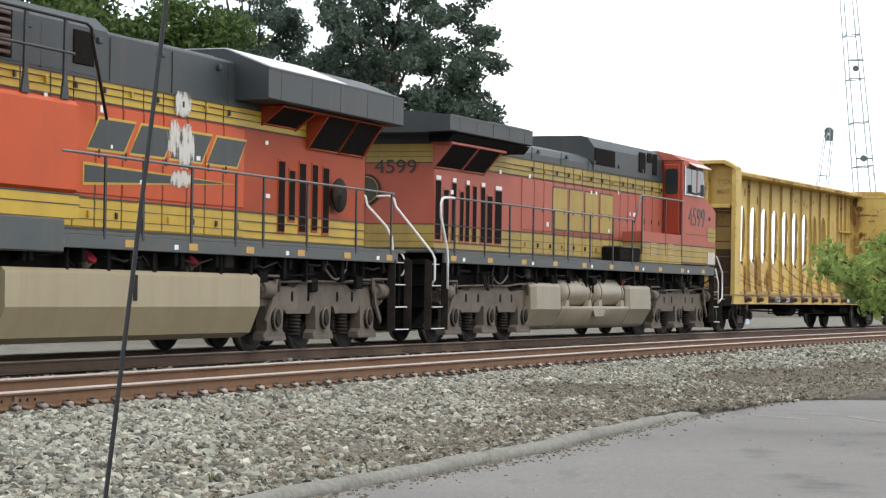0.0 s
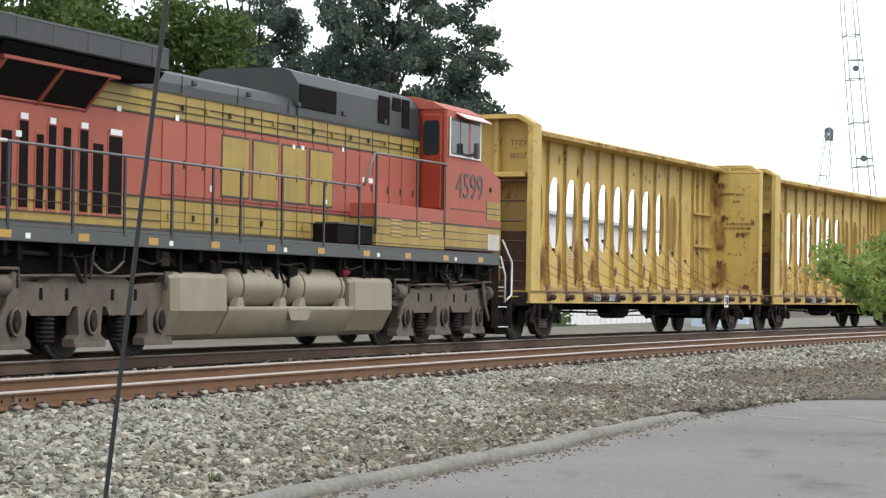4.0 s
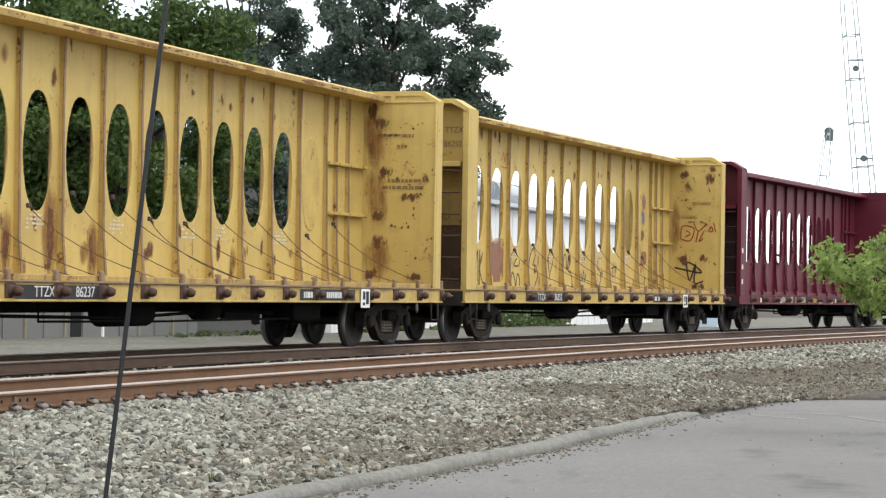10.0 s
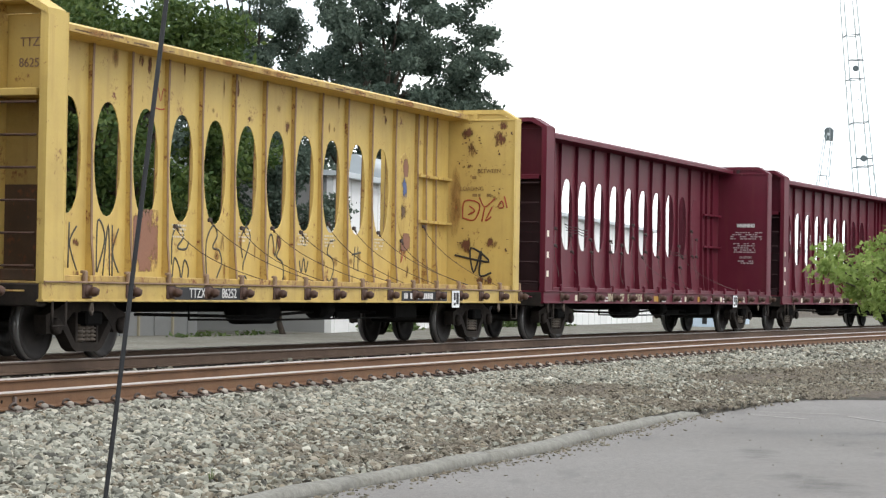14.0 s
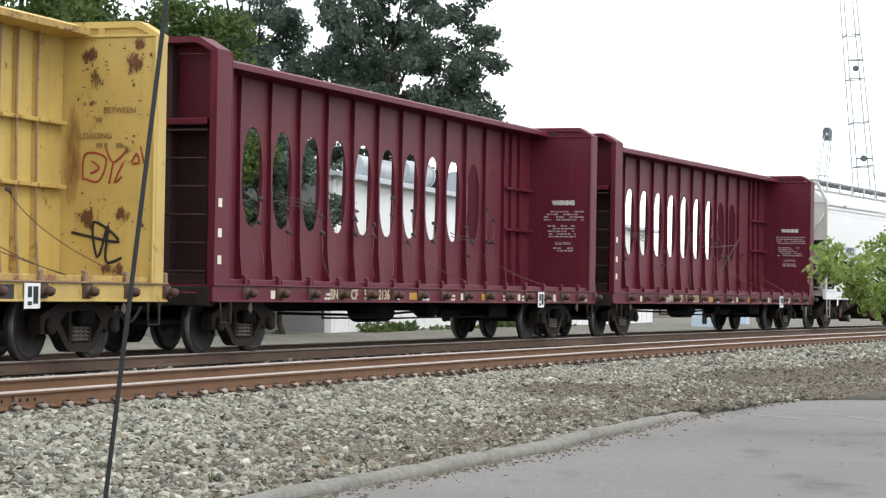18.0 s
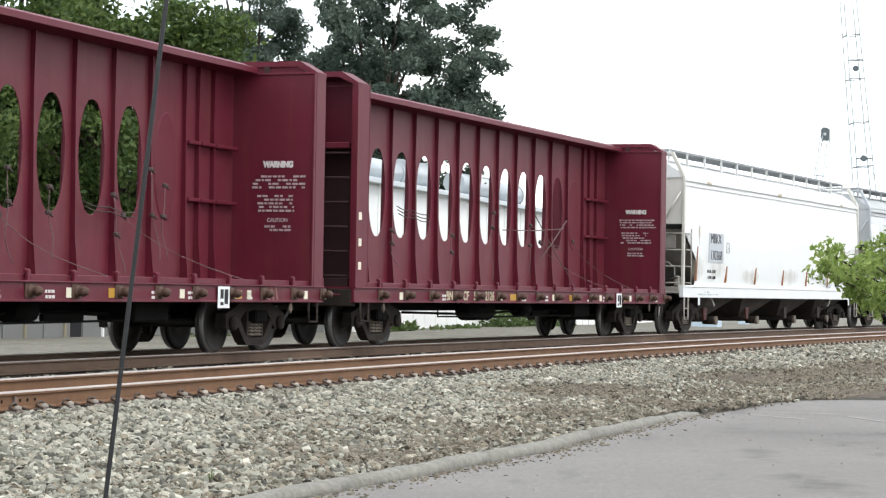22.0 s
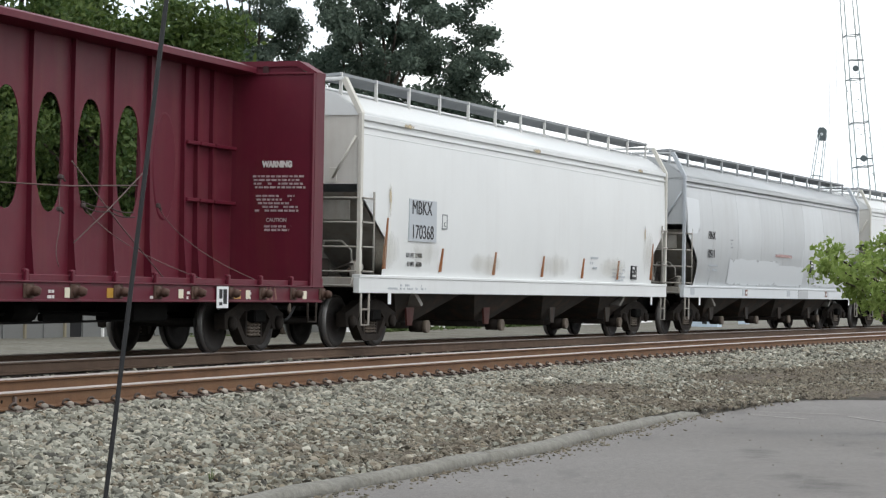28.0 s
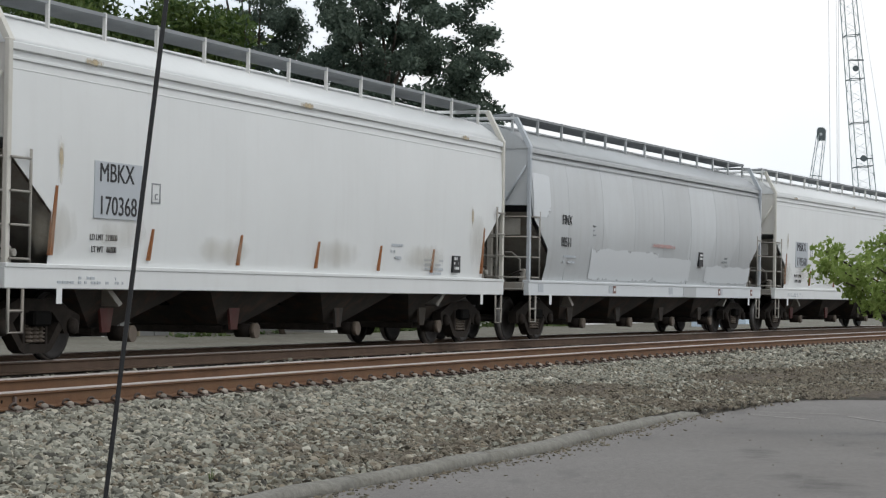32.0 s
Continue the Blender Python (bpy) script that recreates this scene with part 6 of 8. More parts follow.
        bars("side_stencil", -5.35, -skin(2.45) - 0.01, 2.5, 0.22, 3, "board_grey", car, rng, h=0.03, gap=0.1)
        part("sill_patch", Build().box(1.75, 2.9, -1.481, -1.47, 0.96, 1.21), "hopper_grey", car, "bare grey stretch of the sill")
        for x in (-3.9, 5.0, 8.3):
            em = part("sill_emblem", Build().box(x, x + 0.2, -1.484, -1.478, 1.02, 1.19), "faded_red", car, "small faded red emblem plate")
            part("emblem_ring", Build().box(x + 0.05, x + 0.15, -1.488, -1.484, 1.07, 1.14), "patch_white", em)
    for x in (-8.9, -4.2, 0.5, 5.1) if style == "grey" else ():
        part("sill_label", Build().box(x, x + 0.32, -1.480, -1.476, 1.02, 1.19), "patch_grey", car)
    return car, spins


def hoppers():
    for mid, style, label, seed in ((153.1, "white", "clean white covered hopper car with orange weld rust", 51), (173.55, "grey", "grey covered hopper car with fresh white paint patches", 52), (194.0, "white", "white covered hopper car at the end of the string", 53)):
        car, spins = hopper(style, label, "covered hoppers of the freight train", seed)
        VEHICLES.append((car, mid, 8.02, spins))


hoppers()


# ---- locomotives ----
def loco_truck(x, d, car, spins):
    """Three-axle truck: wide cast frame, springs, brake cylinders."""
    if "loco_frame" not in FRAME:
        b = Build()
        top = [(-2.75, 0.98), (-2.72, 0.80), (-2.5, 0.72), (-1.65, 0.72), (-1.5, 0.60), (-0.55, 0.60), (-0.45, 0.72), (0.45, 0.72), (0.55, 0.60), (1.5, 0.60), (1.65, 0.72), (2.5, 0.72), (2.72, 0.80), (2.75, 0.98), (2.3, 1.08), (1.2, 1.02), (0.9, 1.14), (-0.9, 1.14), (-1.2, 1.02), (-2.3, 1.08)]
        b.prism(top, "y", -0.09, 0.09)
        for ax in (-1.965, 0.0, 1.965):
            b.prism([(ax - 0.34, 0.73), (ax + 0.34, 0.73), (ax + 0.30, 0.34), (ax + 0.42, 0.28), (ax + 0.42, 0.18), (ax - 0.42, 0.18), (ax - 0.42, 0.28), (ax - 0.30, 0.34)], "y", -0.10, 0.08)
        FRAME["loco_frame"] = b.mesh("truck_frame", "truck_grey")
        prof = [(0.22, 0.02)]
        for k in range(6):
            z = 0.24 + k * 0.058
            prof += [(z, 0.085), (z + 0.012, 0.12), (z + 0.032, 0.12), (z + 0.044, 0.085)]
        b = Build().lathe(prof + [(0.6, 0.02)], 12, axis="x")
        b.v = [(y, z, x) for x, y, z in b.v]
        FRAME["coil"] = b.mesh("coil_spring", "truck_dark")
        FRAME["journal"] = Build().cyl((0, 0, 0), (0, -0.05, 0), 0.16, 0.15, n=16).cyl((0, -0.05, 0), (0, -0.08, 0), 0.09, 0.08, n=12).mesh("journal_cover", "truck_dark")
        FRAME["cylinder"] = Build().cyl((-0.2, 0, 0), (0.2, 0, 0), 0.14, n=16).cyl((-0.3, 0, 0), (-0.2, 0, 0), 0.05, 0.09, n=10).mesh("brake_cylinder", "truck_grey")
    core = part("truck_core", Build().box(-2.5, 2.5, -0.62, 0.62, 0.45, 1.0, 0.04).box(-2.6, 2.6, -0.95, -0.6, 0.75, 1.0, 0.03), "under_black", car, "dark truck centre", at=pose(x, 0, 0))
    for sy in (-1, 1):
        turn = 0 if sy < 0 else 180
        part("truck_frame", FRAME["loco_frame"], "truck_grey", core, "cast three-axle truck side frame", at=pose(0, sy * 1.12, 0, 0, 0, turn))
        for dx in (-1.0, 1.0):
            part("coil_spring", FRAME["coil"], "truck_dark", core, at=pose(dx, sy * 1.12, 0))
            part("side_cylinder", FRAME["cylinder"], "truck_grey", core, "round brake cylinder", at=pose(dx * 2.45, sy * 1.24, 0.98))
        for ax in (-1.965, 0, 1.965):
            part("journal_cover", FRAME["journal"], "truck_dark", core, at=pose(ax, sy * 1.22, 0.5, 0, 0, turn))
    for dx in (-1.28, 1.28, -0.62, 0.62):
        part("frame_slot", Build().prism([(dx - 0.035, 0.80), (dx + 0.035, 0.80), (dx + 0.045, 0.85), (dx + 0.035, 0.96), (dx - 0.035, 0.96), (dx - 0.045, 0.85)], "y", -1.215, -1.205), "under_black", core, "dark slot in the casting")
    for dx, sg in ((-2.2, 1), (2.2, -1)):
        part("brake_lever", Build().prism([(dx + sg * 0.08, 1.16), (dx + sg * 0.18, 1.14), (dx + sg * 0.02, 0.70), (dx - sg * 0.22, 0.42), (dx - sg * 0.26, 0.50), (dx - sg * 0.08, 0.74)], "y", -1.30, -1.26), "truck_grey", core, "slanted brake lever")
        part("lever_frame", Build().tube([(dx - sg * 0.5, -1.30, 0.92), (dx - sg * 0.5, -1.30, 1.20), (dx + sg * 0.2, -1.30, 1.20), (dx + sg * 0.2, -1.30, 0.95)], 0.022, 6), "truck_grey", core)
    for ax in (-1.965, 0, 1.965):
        part("journal_ring", Build().tube([(ax + 0.13 * math.cos(q * math.pi / 6), -1.262, 0.52 + 0.17 * math.sin(q * math.pi / 6)) for q in range(13)], 0.022, 5), "truck_grey", core)
        part("brake_shoe", Build().prism([(ax + 0.50, 0.40), (ax + 0.60, 0.32), (ax + 0.66, 0.60), (ax + 0.55, 0.72)], "y", -0.86, -0.66), "truck_dark", core)
        part("wear_plate", Build().box(ax - 0.42, ax + 0.42, -1.235, -1.22, 0.175, 0.235, 0.006), "truck_grey", core)
    chain = [(-0.2 + 0.1 * q, -1.33, 1.34 - 0.17 * math.sin(math.pi * q / 9)) for q in range(10)]
    part("safety_chain", Build().tube(chain, 0.02, 5), "truck_grey", core, "slack safety chain")
    part("chain_hanger", Build().tube([chain[0], (-0.15, -1.36, 1.52)], 0.015, 5).tube([chain[-1], (0.68, -1.36, 1.52)], 0.015, 5), "truck_grey", core)
    part("brake_pipe", Build().tube([(-2.4, -1.26, 1.1), (-0.6, -1.26, 1.13), (0.8, -1.26, 1.13), (1.6, -1.26, 1.18), (2.6, -1.26, 1.18), (2.62, -1.26, 1.0)], 0.022, 6), "truck_grey", core)
    for ax in (-1.965, 0, 1.965):
        wheelset(x + ax, 0.533, car, spins)


def railing(car, d, pts, posts, z_top, deck, mat_rail, y=-1.45):
    part("handrail", Build().tube([(d * x, y, z) for x, z in pts], 0.02, 8), mat_rail, car, "long steel handrail")
    for x in posts:
        part("stanchion", Build().box(d * x - 0.03, d * x + 0.03, y - 0.012, y + 0.012, deck - 0.1, z_top, 0.004), "handrail_black", car, "flat black handrail post")


def step_well(car, d, x, mat):
    """Corner steps at one end of the deck."""
    well = part("step_well", Build().box(d * (x - 0.40), d * (x + 0.40), -0.98, -0.95, 0.28, 1.6), "under_black", car, "dark corner step well")
    for q in (x - 0.42, x + 0.40):
        part("step_cheek", Build().prism([(-1.47, 0.28), (-1.47, 1.55), (-1.33, 1.6), (-1.33, 0.28)], "x", d * q, d * (q + 0.02)), mat, well, "grey step side plate")
    for k in range(4):
        z = 0.30 + k * 0.40
        part("tread_plate", Build().box(d * (x - 0.40), d * (x + 0.40), -1.44 + 0.04 * k, -0.98, z, z + 0.02, 0.004), "under_black", well)
        part("tread_edge", Build().box(d * (x - 0.36), d * (x + 0.30), -1.452 + 0.04 * k, -1.44 + 0.04 * k, z, z + 0.018), "white_steel", well, "white step edge")


def blocks_mark(car, x0, x1, z0, z1, y, mat, edge, slant, d=1):
    """Four plain slanted blocks in place of the maker's initials."""
    w = (x1 - x0) / 4
    for i in range(4):
        a, e = x0 + i * w + w * 0.06, x0 + (i + 1) * w - w * 0.10
        s = slant
        for grow, m, dy, nm in ((0.035, edge, 0.0, "emblem_edge"), (0.0, mat, 0.004, "emblem_block")):
            lo, hi = z0 - grow, z1 + grow
            poly = [(a - grow, lo), (e + grow, lo), (e + grow + s, hi), (a - grow + s, hi)]
            b = Build().prism(poly, "y", y - 0.005 - dy, y + 0.004)
            part(nm, b, m, car, "plain painted emblem block" if m == mat else "")


def sill_markers(car, d, x0, x1, z, step=1.95):
    x = x0
    k = 0
    while x < x1:
        part("sill_reflector", Build().box(d * x, d * (x + 0.28), -1.462, -1.456, z - 0.05, z + 0.05), "reflector_amber", car, "amber reflector patch")
        if k % 2 == 0:
            part("sill_tag", Build().box(d * (x + 0.62), d * (x + 0.74), -1.461, -1.456, z - 0.05, z + 0.02), "patch_white", car)
        x += step
        k += 1


def wing(car, d, x0, x1, z0, z1, ztop, lip, gusset):
    """Radiator housing that overhangs the hood, with slanted intake screens below it."""
    tall = ztop > 4.5
    sec = [(-1.50, z0), (-1.52, z0 + 0.02), (-1.52, z1), (-0.75, ztop), (0.75, ztop), (1.52, z1), (1.52, z0 + 0.02), (1.50, z0), (0.95, z0 - 0.02), (-0.95, z0 - 0.02)]
    part("radiator_housing", Build().prism(sec, "x", d * x0, d * x1), "loco_grey", car, "dark overhanging radiator housing")
    # on the tall housing a pale metal sheet stands in for reflected sky
    part("housing_roof", Build().prism([(-1.50, z1 + 0.012), (-0.75, ztop + 0.006), (0.75, ztop + 0.006), (0.75, ztop + 0.02), (-0.75, ztop + 0.02), (-1.50, z1 + 0.03)], "x", d * (x1 - 0.1), d * (x0 + (x1 - x0) * 0.45)), "sheen_metal" if tall else "loco_grey", car)
    part("housing_edge", Build().box(d * x0, d * x1, -1.528, -1.50, z1 - 0.02, z1 + 0.012, 0.004), "sill_grey", car, "pale worn upper edge")
    for k in range(5):
        x = x0 + 0.5 + k * (x1 - x0 - 1.0) / 4
        part("housing_seam", Build().box(d * x, d * (x + 0.012), -1.5235, -1.51, z0 + 0.04, z1 - 0.03), "stripe_dark", car)
    if tall:
        screens, zt = ((x0 + lip, 1.08, 0.58), (x0 + lip + 1.16, 1.22, 0.58), (x0 + lip + 2.95, 1.25, 0.30)), z0
        part("screen_lintel", Build().box(d * (x0 + 0.4), d * (x0 + 4.9), -1.36, -0.95, z0 - 0.045, z0 - 0.022, 0.006), gusset, car)
    else:
        zt = z0 - 0.19
        screens = ((x0 + lip, 1.32, 0.46), (x0 + lip + 1.42, 1.16, 0.46))
        part("housing_soffit", Build().prism([(-0.95, z0 - 0.02), (-1.46, z0 - 0.02), (-1.40, z0 - 0.10), (-1.34, z0 - 0.17), (-0.95, z0 - 0.17)], "x", d * (x0 + 0.35), d * x1), "under_black", car, "dark soffit under the housing")
        part("screen_lintel", Build().box(d * (x0 + 0.5), d * (x0 + 3.5), -1.36, -0.95, zt - 0.03, zt + 0.02, 0.006), gusset, car)
    for a, w, h in screens:
        b = Build()
        v = [(d * a, -0.96, zt - h), (d * (a + w), -0.96, zt - h), (d * (a + w), -1.33, zt - 0.03), (d * a, -1.33, zt - 0.03), (d * a, -0.94, zt - h + 0.04), (d * (a + w), -0.94, zt - h + 0.04), (d * (a + w), -1.31, zt), (d * a, -1.31, zt)]
        b.add(v, [(0, 1, 2, 3), (7, 6, 5, 4), (0, 4, 5, 1), (1, 5, 6, 2), (2, 6, 7, 3), (3, 7, 4, 0)])
        part("intake_screen", b, "grille_black", car, "black slanted air intake screen")
        part("screen_frame", Build().tube([(d * a, -0.97, zt - h), (d * (a + w), -0.97, zt - h)], 0.02, 5), gusset, car)
        for g in (a - 0.07, a + w + 0.01):
            part("screen_gusset", Build().prism([(-0.95, zt - h - 0.04), (-1.36, zt - 0.02), (-0.95, zt - 0.02)], "x", d * g, d * (g + 0.05)), gusset, car)


def locomotive(kind):
    """Six-axle freight engine. Its own x runs towards its cab."""
    first = kind == "lead"
    d = -1 if first else 1
    main = "loco_orange" if first else "loco_orange_faded"
    label = "orange, yellow and dark grey six-axle freight locomotive, freshly painted" if first else "faded orange and yellow six-axle freight locomotive, number 4599"
    car = thing("locomotive", label, "locomotive", "coupled locomotives of the freight train")
    spins = []
    Y = 0.95
    deck = 1.72 if first else 1.77
    rear = -9.3 if first else -9.05
    gold = "loco_yellow" if first else "loco_yellow_dull"
    tan = "tank_tan" if first else "tank_dusty"
    cab = 6.25
    # frame
    part("deck", Build().box(d * -10.1, d * 9.4, -1.45, 1.45, deck - 0.05, deck, 0.006), "sill_grey", car, "grey walkway deck")
    for sy in (-1, 1):
        part("side_sill", Build().box(d * -9.7, d * 9.42, sy * 1.40, sy * 1.455, deck - 0.23, deck - 0.05, 0.008), "sill_grey", car, "grey side sill")
    part("underframe", Build().box(-9.6, 9.3, -1.15, 1.15, 1.12, deck - 0.06, 0.03), "under_black", car, "black underframe")
    for i in range(14):
        part("sill_bracket", Build().box(d * (-9.2 + i * 1.35), d * (-9.1 + i * 1.35), -1.40, -1.1, deck - 0.42, deck - 0.23, 0.01), "under_black", car)
    sill_markers(car, d, -9.4, 9.2, deck - 0.14)
    # hood bands
    zl0, zl1, zu0, zu1, ztop = (1.73, 2.2, 3.52, 3.82, 4.52) if first else (1.78, 2.29, 3.47, 3.84, 4.2)
    hood_end = 6.3
    part("hood_lower", Build().box(d * rear, d * hood_end, -Y, Y, zl0, zl1, 0.004), gold, car, "yellow lower hood band")
    worn = "loco_orange_worn" if first else main
    part("hood_middle", Build().box(d * -3.95, d * hood_end, -Y, Y, zl1, zu0, 0.004), main, car, "orange hood side")
    part("hood_radiator_end", Build().box(d * rear, d * -3.95, -Y, Y, zl1, zu0, 0.004), worn, car, "worn orange radiator end of the hood")
    part("hood_upper", Build().box(d * rear, d * hood_end, -Y, Y, zu0, zu1, 0.004), gold, car, "yellow upper hood band")
    r = 0.05 if first else 0.22
    top = [(-Y, zu1), (-Y, ztop - r), (-Y + r * 0.45, ztop - r * 0.32), (-Y + r * 1.2, ztop), (Y - r * 1.2, ztop), (Y - r * 0.45, ztop - r * 0.32), (Y, ztop - r), (Y, zu1)]
    part("hood_top", Build().prism(top, "x", d * rear, d * hood_end), "loco_grey", car, "dark grey rounded hood top")
    for z, h in ((zl0 + 0.02, 0.04), (zl1 - 0.012, 0.022), (zl0 + 0.17, 0.010), (zl0 + 0.32, 0.010), (zu0 - 0.012, 0.022), (zu1 - 0.012, 0.022), (zu0 + 0.11, 0.009), (zu0 + 0.21, 0.009)):
        part("pinstripe", Build().box(d * (rear - 0.004), d * hood_end, -Y - 0.021, Y + 0.021, z, z + h), "stripe_dark", car, "thin dark painted stripe")
    # hood doors: raised panels with gaps
    x = -4.2
    k = 0
    while x < (6.0 if first else 5.9):
        w = 0.62 if k % 3 else 0.78
        part("hood_door", Build().box(d * x, d * (x + w - 0.04), -Y - 0.018, -Y, zl1 + 0.05, zu0 - 0.05, 0.008), main, car, "hinged hood door")
        part("door_latch", Build().box(d * (x + w - 0.12), d * (x + w - 0.08), -Y - 0.04, -Y - 0.018, 2.75, 2.87, 0.006), "stripe_dark", car)
        part("door_yellow", Build().box(d * x, d * (x + w - 0.04), -Y - 0.016, -Y, zl0 + 0.07, zl1 - 0.03, 0.006), gold, car)
        part("door_strip", Build().box(d * (x + w - 0.035), d * (x + w - 0.015), -Y - 0.008, -Y, zl0 + 0.07, zu1 - 0.02), "stripe_dark", car)
        x += w
        k += 1
    # vertical intake slots near the radiator
    slots = ((-7.64, 0.25, 3.06, 1.96), (-7.15, 0.22, 3.09, 1.99), (-6.65, 0.26, 3.08, 1.95), (-6.2, 0.23, 2.94, 2.13), (-5.79, 0.25, 3.07, 1.93)) if first else (
        (-9.0, 0.27, 3.13, 2.0), (-8.58, 0.25, 2.97, 2.0), (-8.15, 0.22, 3.12, 2.0), (-7.72, 0.18, 2.97, 2.0), (-7.41, 0.19, 3.11, 2.0), (-7.03, 0.20, 3.11, 2.0), (-6.58, 0.22, 3.11, 2.0), (-6.22, 0.28, 2.95, 2.0), (-5.78, 0.38, 3.08, 2.0))
    for i, (sx, w, z1, z0) in enumerate(slots):
        sf = part("slot_frame", Build().box(d * (sx - 0.03), d * (sx + w + 0.03), -Y - 0.012, -Y, z0 - 0.04, z1 + 0.05, 0.006), worn, car)
        part("intake_slot", Build().box(d * sx, d * (sx + w), -Y - 0.018, -Y - 0.008, z0, z1, 0.003), "grille_black", sf, "black vertical intake slot")
        if not first and i in (0, 2, 4, 6, 8):
            part("slot_tag", Build().box(sx + 0.02, sx + w - 0.02, -Y - 0.022, -Y - 0.012, z1 + 0.02, z1 + 0.10), "patch_white", sf, "small white notice")
    rt = random.Random(14 if first else 15)
    for k in range(26):
        x = -4.0 + k * 0.4
        z = (zu0 + 0.13) if k % 2 else (zl0 + 0.2)
        part("band_latch", Build().box(d * x - 0.025, d * x + 0.025, -Y - 0.05, -Y - 0.015, z, z + 0.09, 0.006), "stripe_dark" if k % 3 else gold, car)
    for k in range(12):
        x, z, w = rt.uniform(-8.5, 4.5), rt.choice((2.45, 2.9, 3.3, 3.38, 3.44)), rt.uniform(0.06, 0.2)
        part("safety_tag", Build().box(d * x, d * (x + w), -Y - 0.03, -Y - 0.018, z, z + rt.uniform(0.05, 0.1)), "patch_white", car, "small white safety tag")
    for k in range(5):
        x = -3.6 + k * 1.9
        part("hood_seam", Build().box(d * x, d * (x + 0.02), -Y - 0.012, -Y, zu1 + 0.02, ztop - 0.08), "stripe_dark", car)
        part("lift_lug", Build().box(d * (x + 0.3), d * (x + 0.42), -Y - 0.05, -Y, ztop - 0.2, ztop - 0.12, 0.01), "loco_grey", car)
    # rear end of the hood
    hx = -9.6 if first else -9.7
    lamp = part("rear_headlight", Build().box(d * (hx - 0.05), d * (hx - 0.002), -0.06, 0.20, 3.94, 4.28, 0.02), "handrail_grey", car, "twin rear headlight")
    for z in (4.20, 4.02):
        part("headlight_lens", Build().cyl((d * (hx - 0.05), 0.07, z), (d * (hx - 0.085), 0.07, z), 0.075, 0.068, n=16).cyl((d * (hx - 0.085), 0.07, z), (d * (hx - 0.092), 0.07, z), 0.055, n=14), "sheen_metal", lamp, "bright round headlight lens")
    part("hand_wheel_spoke", Build().box(d * -7.92, d * -7.88, -1.06, -1.03, 2.36, 2.88), "truck_dark", car) if first else None
    part("rear_ladder_strip", Build().box(d * (rear - 0.03), d * rear, 0.5, 0.56, 1.8, 4.0, 0.006), main, car)
    if first:
        wing(car, d, -9.68, -3.85, 3.93, 4.42, 4.72, 0.58, worn)
        blocks_mark(car, -0.92, 4.02, 2.88, 3.29, -Y - 0.02, "loco_grey", "loco_yellow", 0.34)
        return_mark = part("emblem_bar", Build().prism([(-0.92, 2.40), (3.70, 2.60), (-0.92, 2.64)], "y", -Y - 0.028, -Y), "loco_grey", car, "dark tapered painted bar")
        part("emblem_bar_edge", Build().prism([(-0.96, 2.36), (3.92, 2.605), (-0.96, 2.68)], "y", -Y - 0.024, -Y), "loco_yellow", return_mark)
        # bare primer patches
        for x0, x1, z0, z1 in ((1.66, 2.30, 3.50, 3.88), (1.5, 1.9, 2.9, 3.45), (1.86, 2.40, 2.74, 3.42), (1.62, 2.34, 2.46, 2.72)):
            blotch("primer_patch", (x0 + x1) / 2, (z0 + z1) / 2, x1 - x0, z1 - z0, "primer_white", car, "scraped white primer patch", side_y=-Y - 0.034)
        # cab-side cabinet and its rails
        cabinet = part("side_cabinet", Build().box(d * 1.92, d * 9.0, -1.46, -Y, 2.18, 3.40, 0.06), main, car, "orange equipment cabinet beside the hood")
        part("cabinet_lower", Build().box(d * 1.92, d * 9.0, -1.46, -Y, 1.86, 2.18, 0.01), "loco_yellow", cabinet)
        part("cabinet_stripe", Build().box(d * 1.91, d * 9.0, -1.466, -Y, 2.165, 2.19).box(d * 1.91, d * 9.0, -1.466, -Y, 2.04, 2.055), "stripe_dark", cabinet)
        part("cabinet_base", Build().box(d * 2.3, d * 9.0, -1.47, -Y, 1.42, 1.86, 0.02), "sill_grey", cabinet)
        part("upper_rail", Build().tube([(d * 0.55, -1.1, 3.28), (d * 1.5, -1.38, 4.26), (d * 1.6, -1.42, 4.40), (d * 1.75, -1.42, 4.45), (d * 9.0, -1.42, 4.46)], 0.024, 8), "handrail_black", car, "black upper handrail")
        part("upper_rail", Build().tube([(d * 2.05, -1.42, 4.01), (d * 9.0, -1.42, 4.01)], 0.02, 8), "handrail_black", car)
        for px in (2.28, 3.28, 4.8):
            part("stanchion", Build().prism([(d * px - 0.10, 3.40), (d * px + 0.10, 3.40), (d * px + 0.045, 3.66), (d * px + 0.035, 4.46), (d * px - 0.035, 4.46), (d * px - 0.045, 3.66)], "y", -1.43, -1.40), "handrail_black", car, "flat black handrail post")
        part("hood_vent", Build().box(d * 0.70, d * 1.27, -Y - 0.03, -Y, 3.98, 4.44, 0.01), "grille_black", car, "black hood vent")
        sec = [(-Y - 0.01, 3.86), (-Y - 0.01, 4.50), (-Y + 0.16, 4.68), (Y - 0.16, 4.68), (Y + 0.01, 4.50), (Y + 0.01, 3.86)]
        part("raised_hood", Build().prism(sec, "x", d * 0.32, d * 6.2), "loco_grey", car, "taller hood section behind the cab")
        for bx, bw, bh in ((0.2, 0.16, 0.2), (-0.1, 0.12, 0.12)):
            part("roof_fitting", Build().cyl((d * bx, -0.6, ztop), (d * bx, -0.6, ztop + bh), bw * 0.6, n=10).box(d * bx - bw, d * bx + bw, -0.72, -0.48, ztop, ztop + bh * 0.4, 0.02), "loco_grey", car)
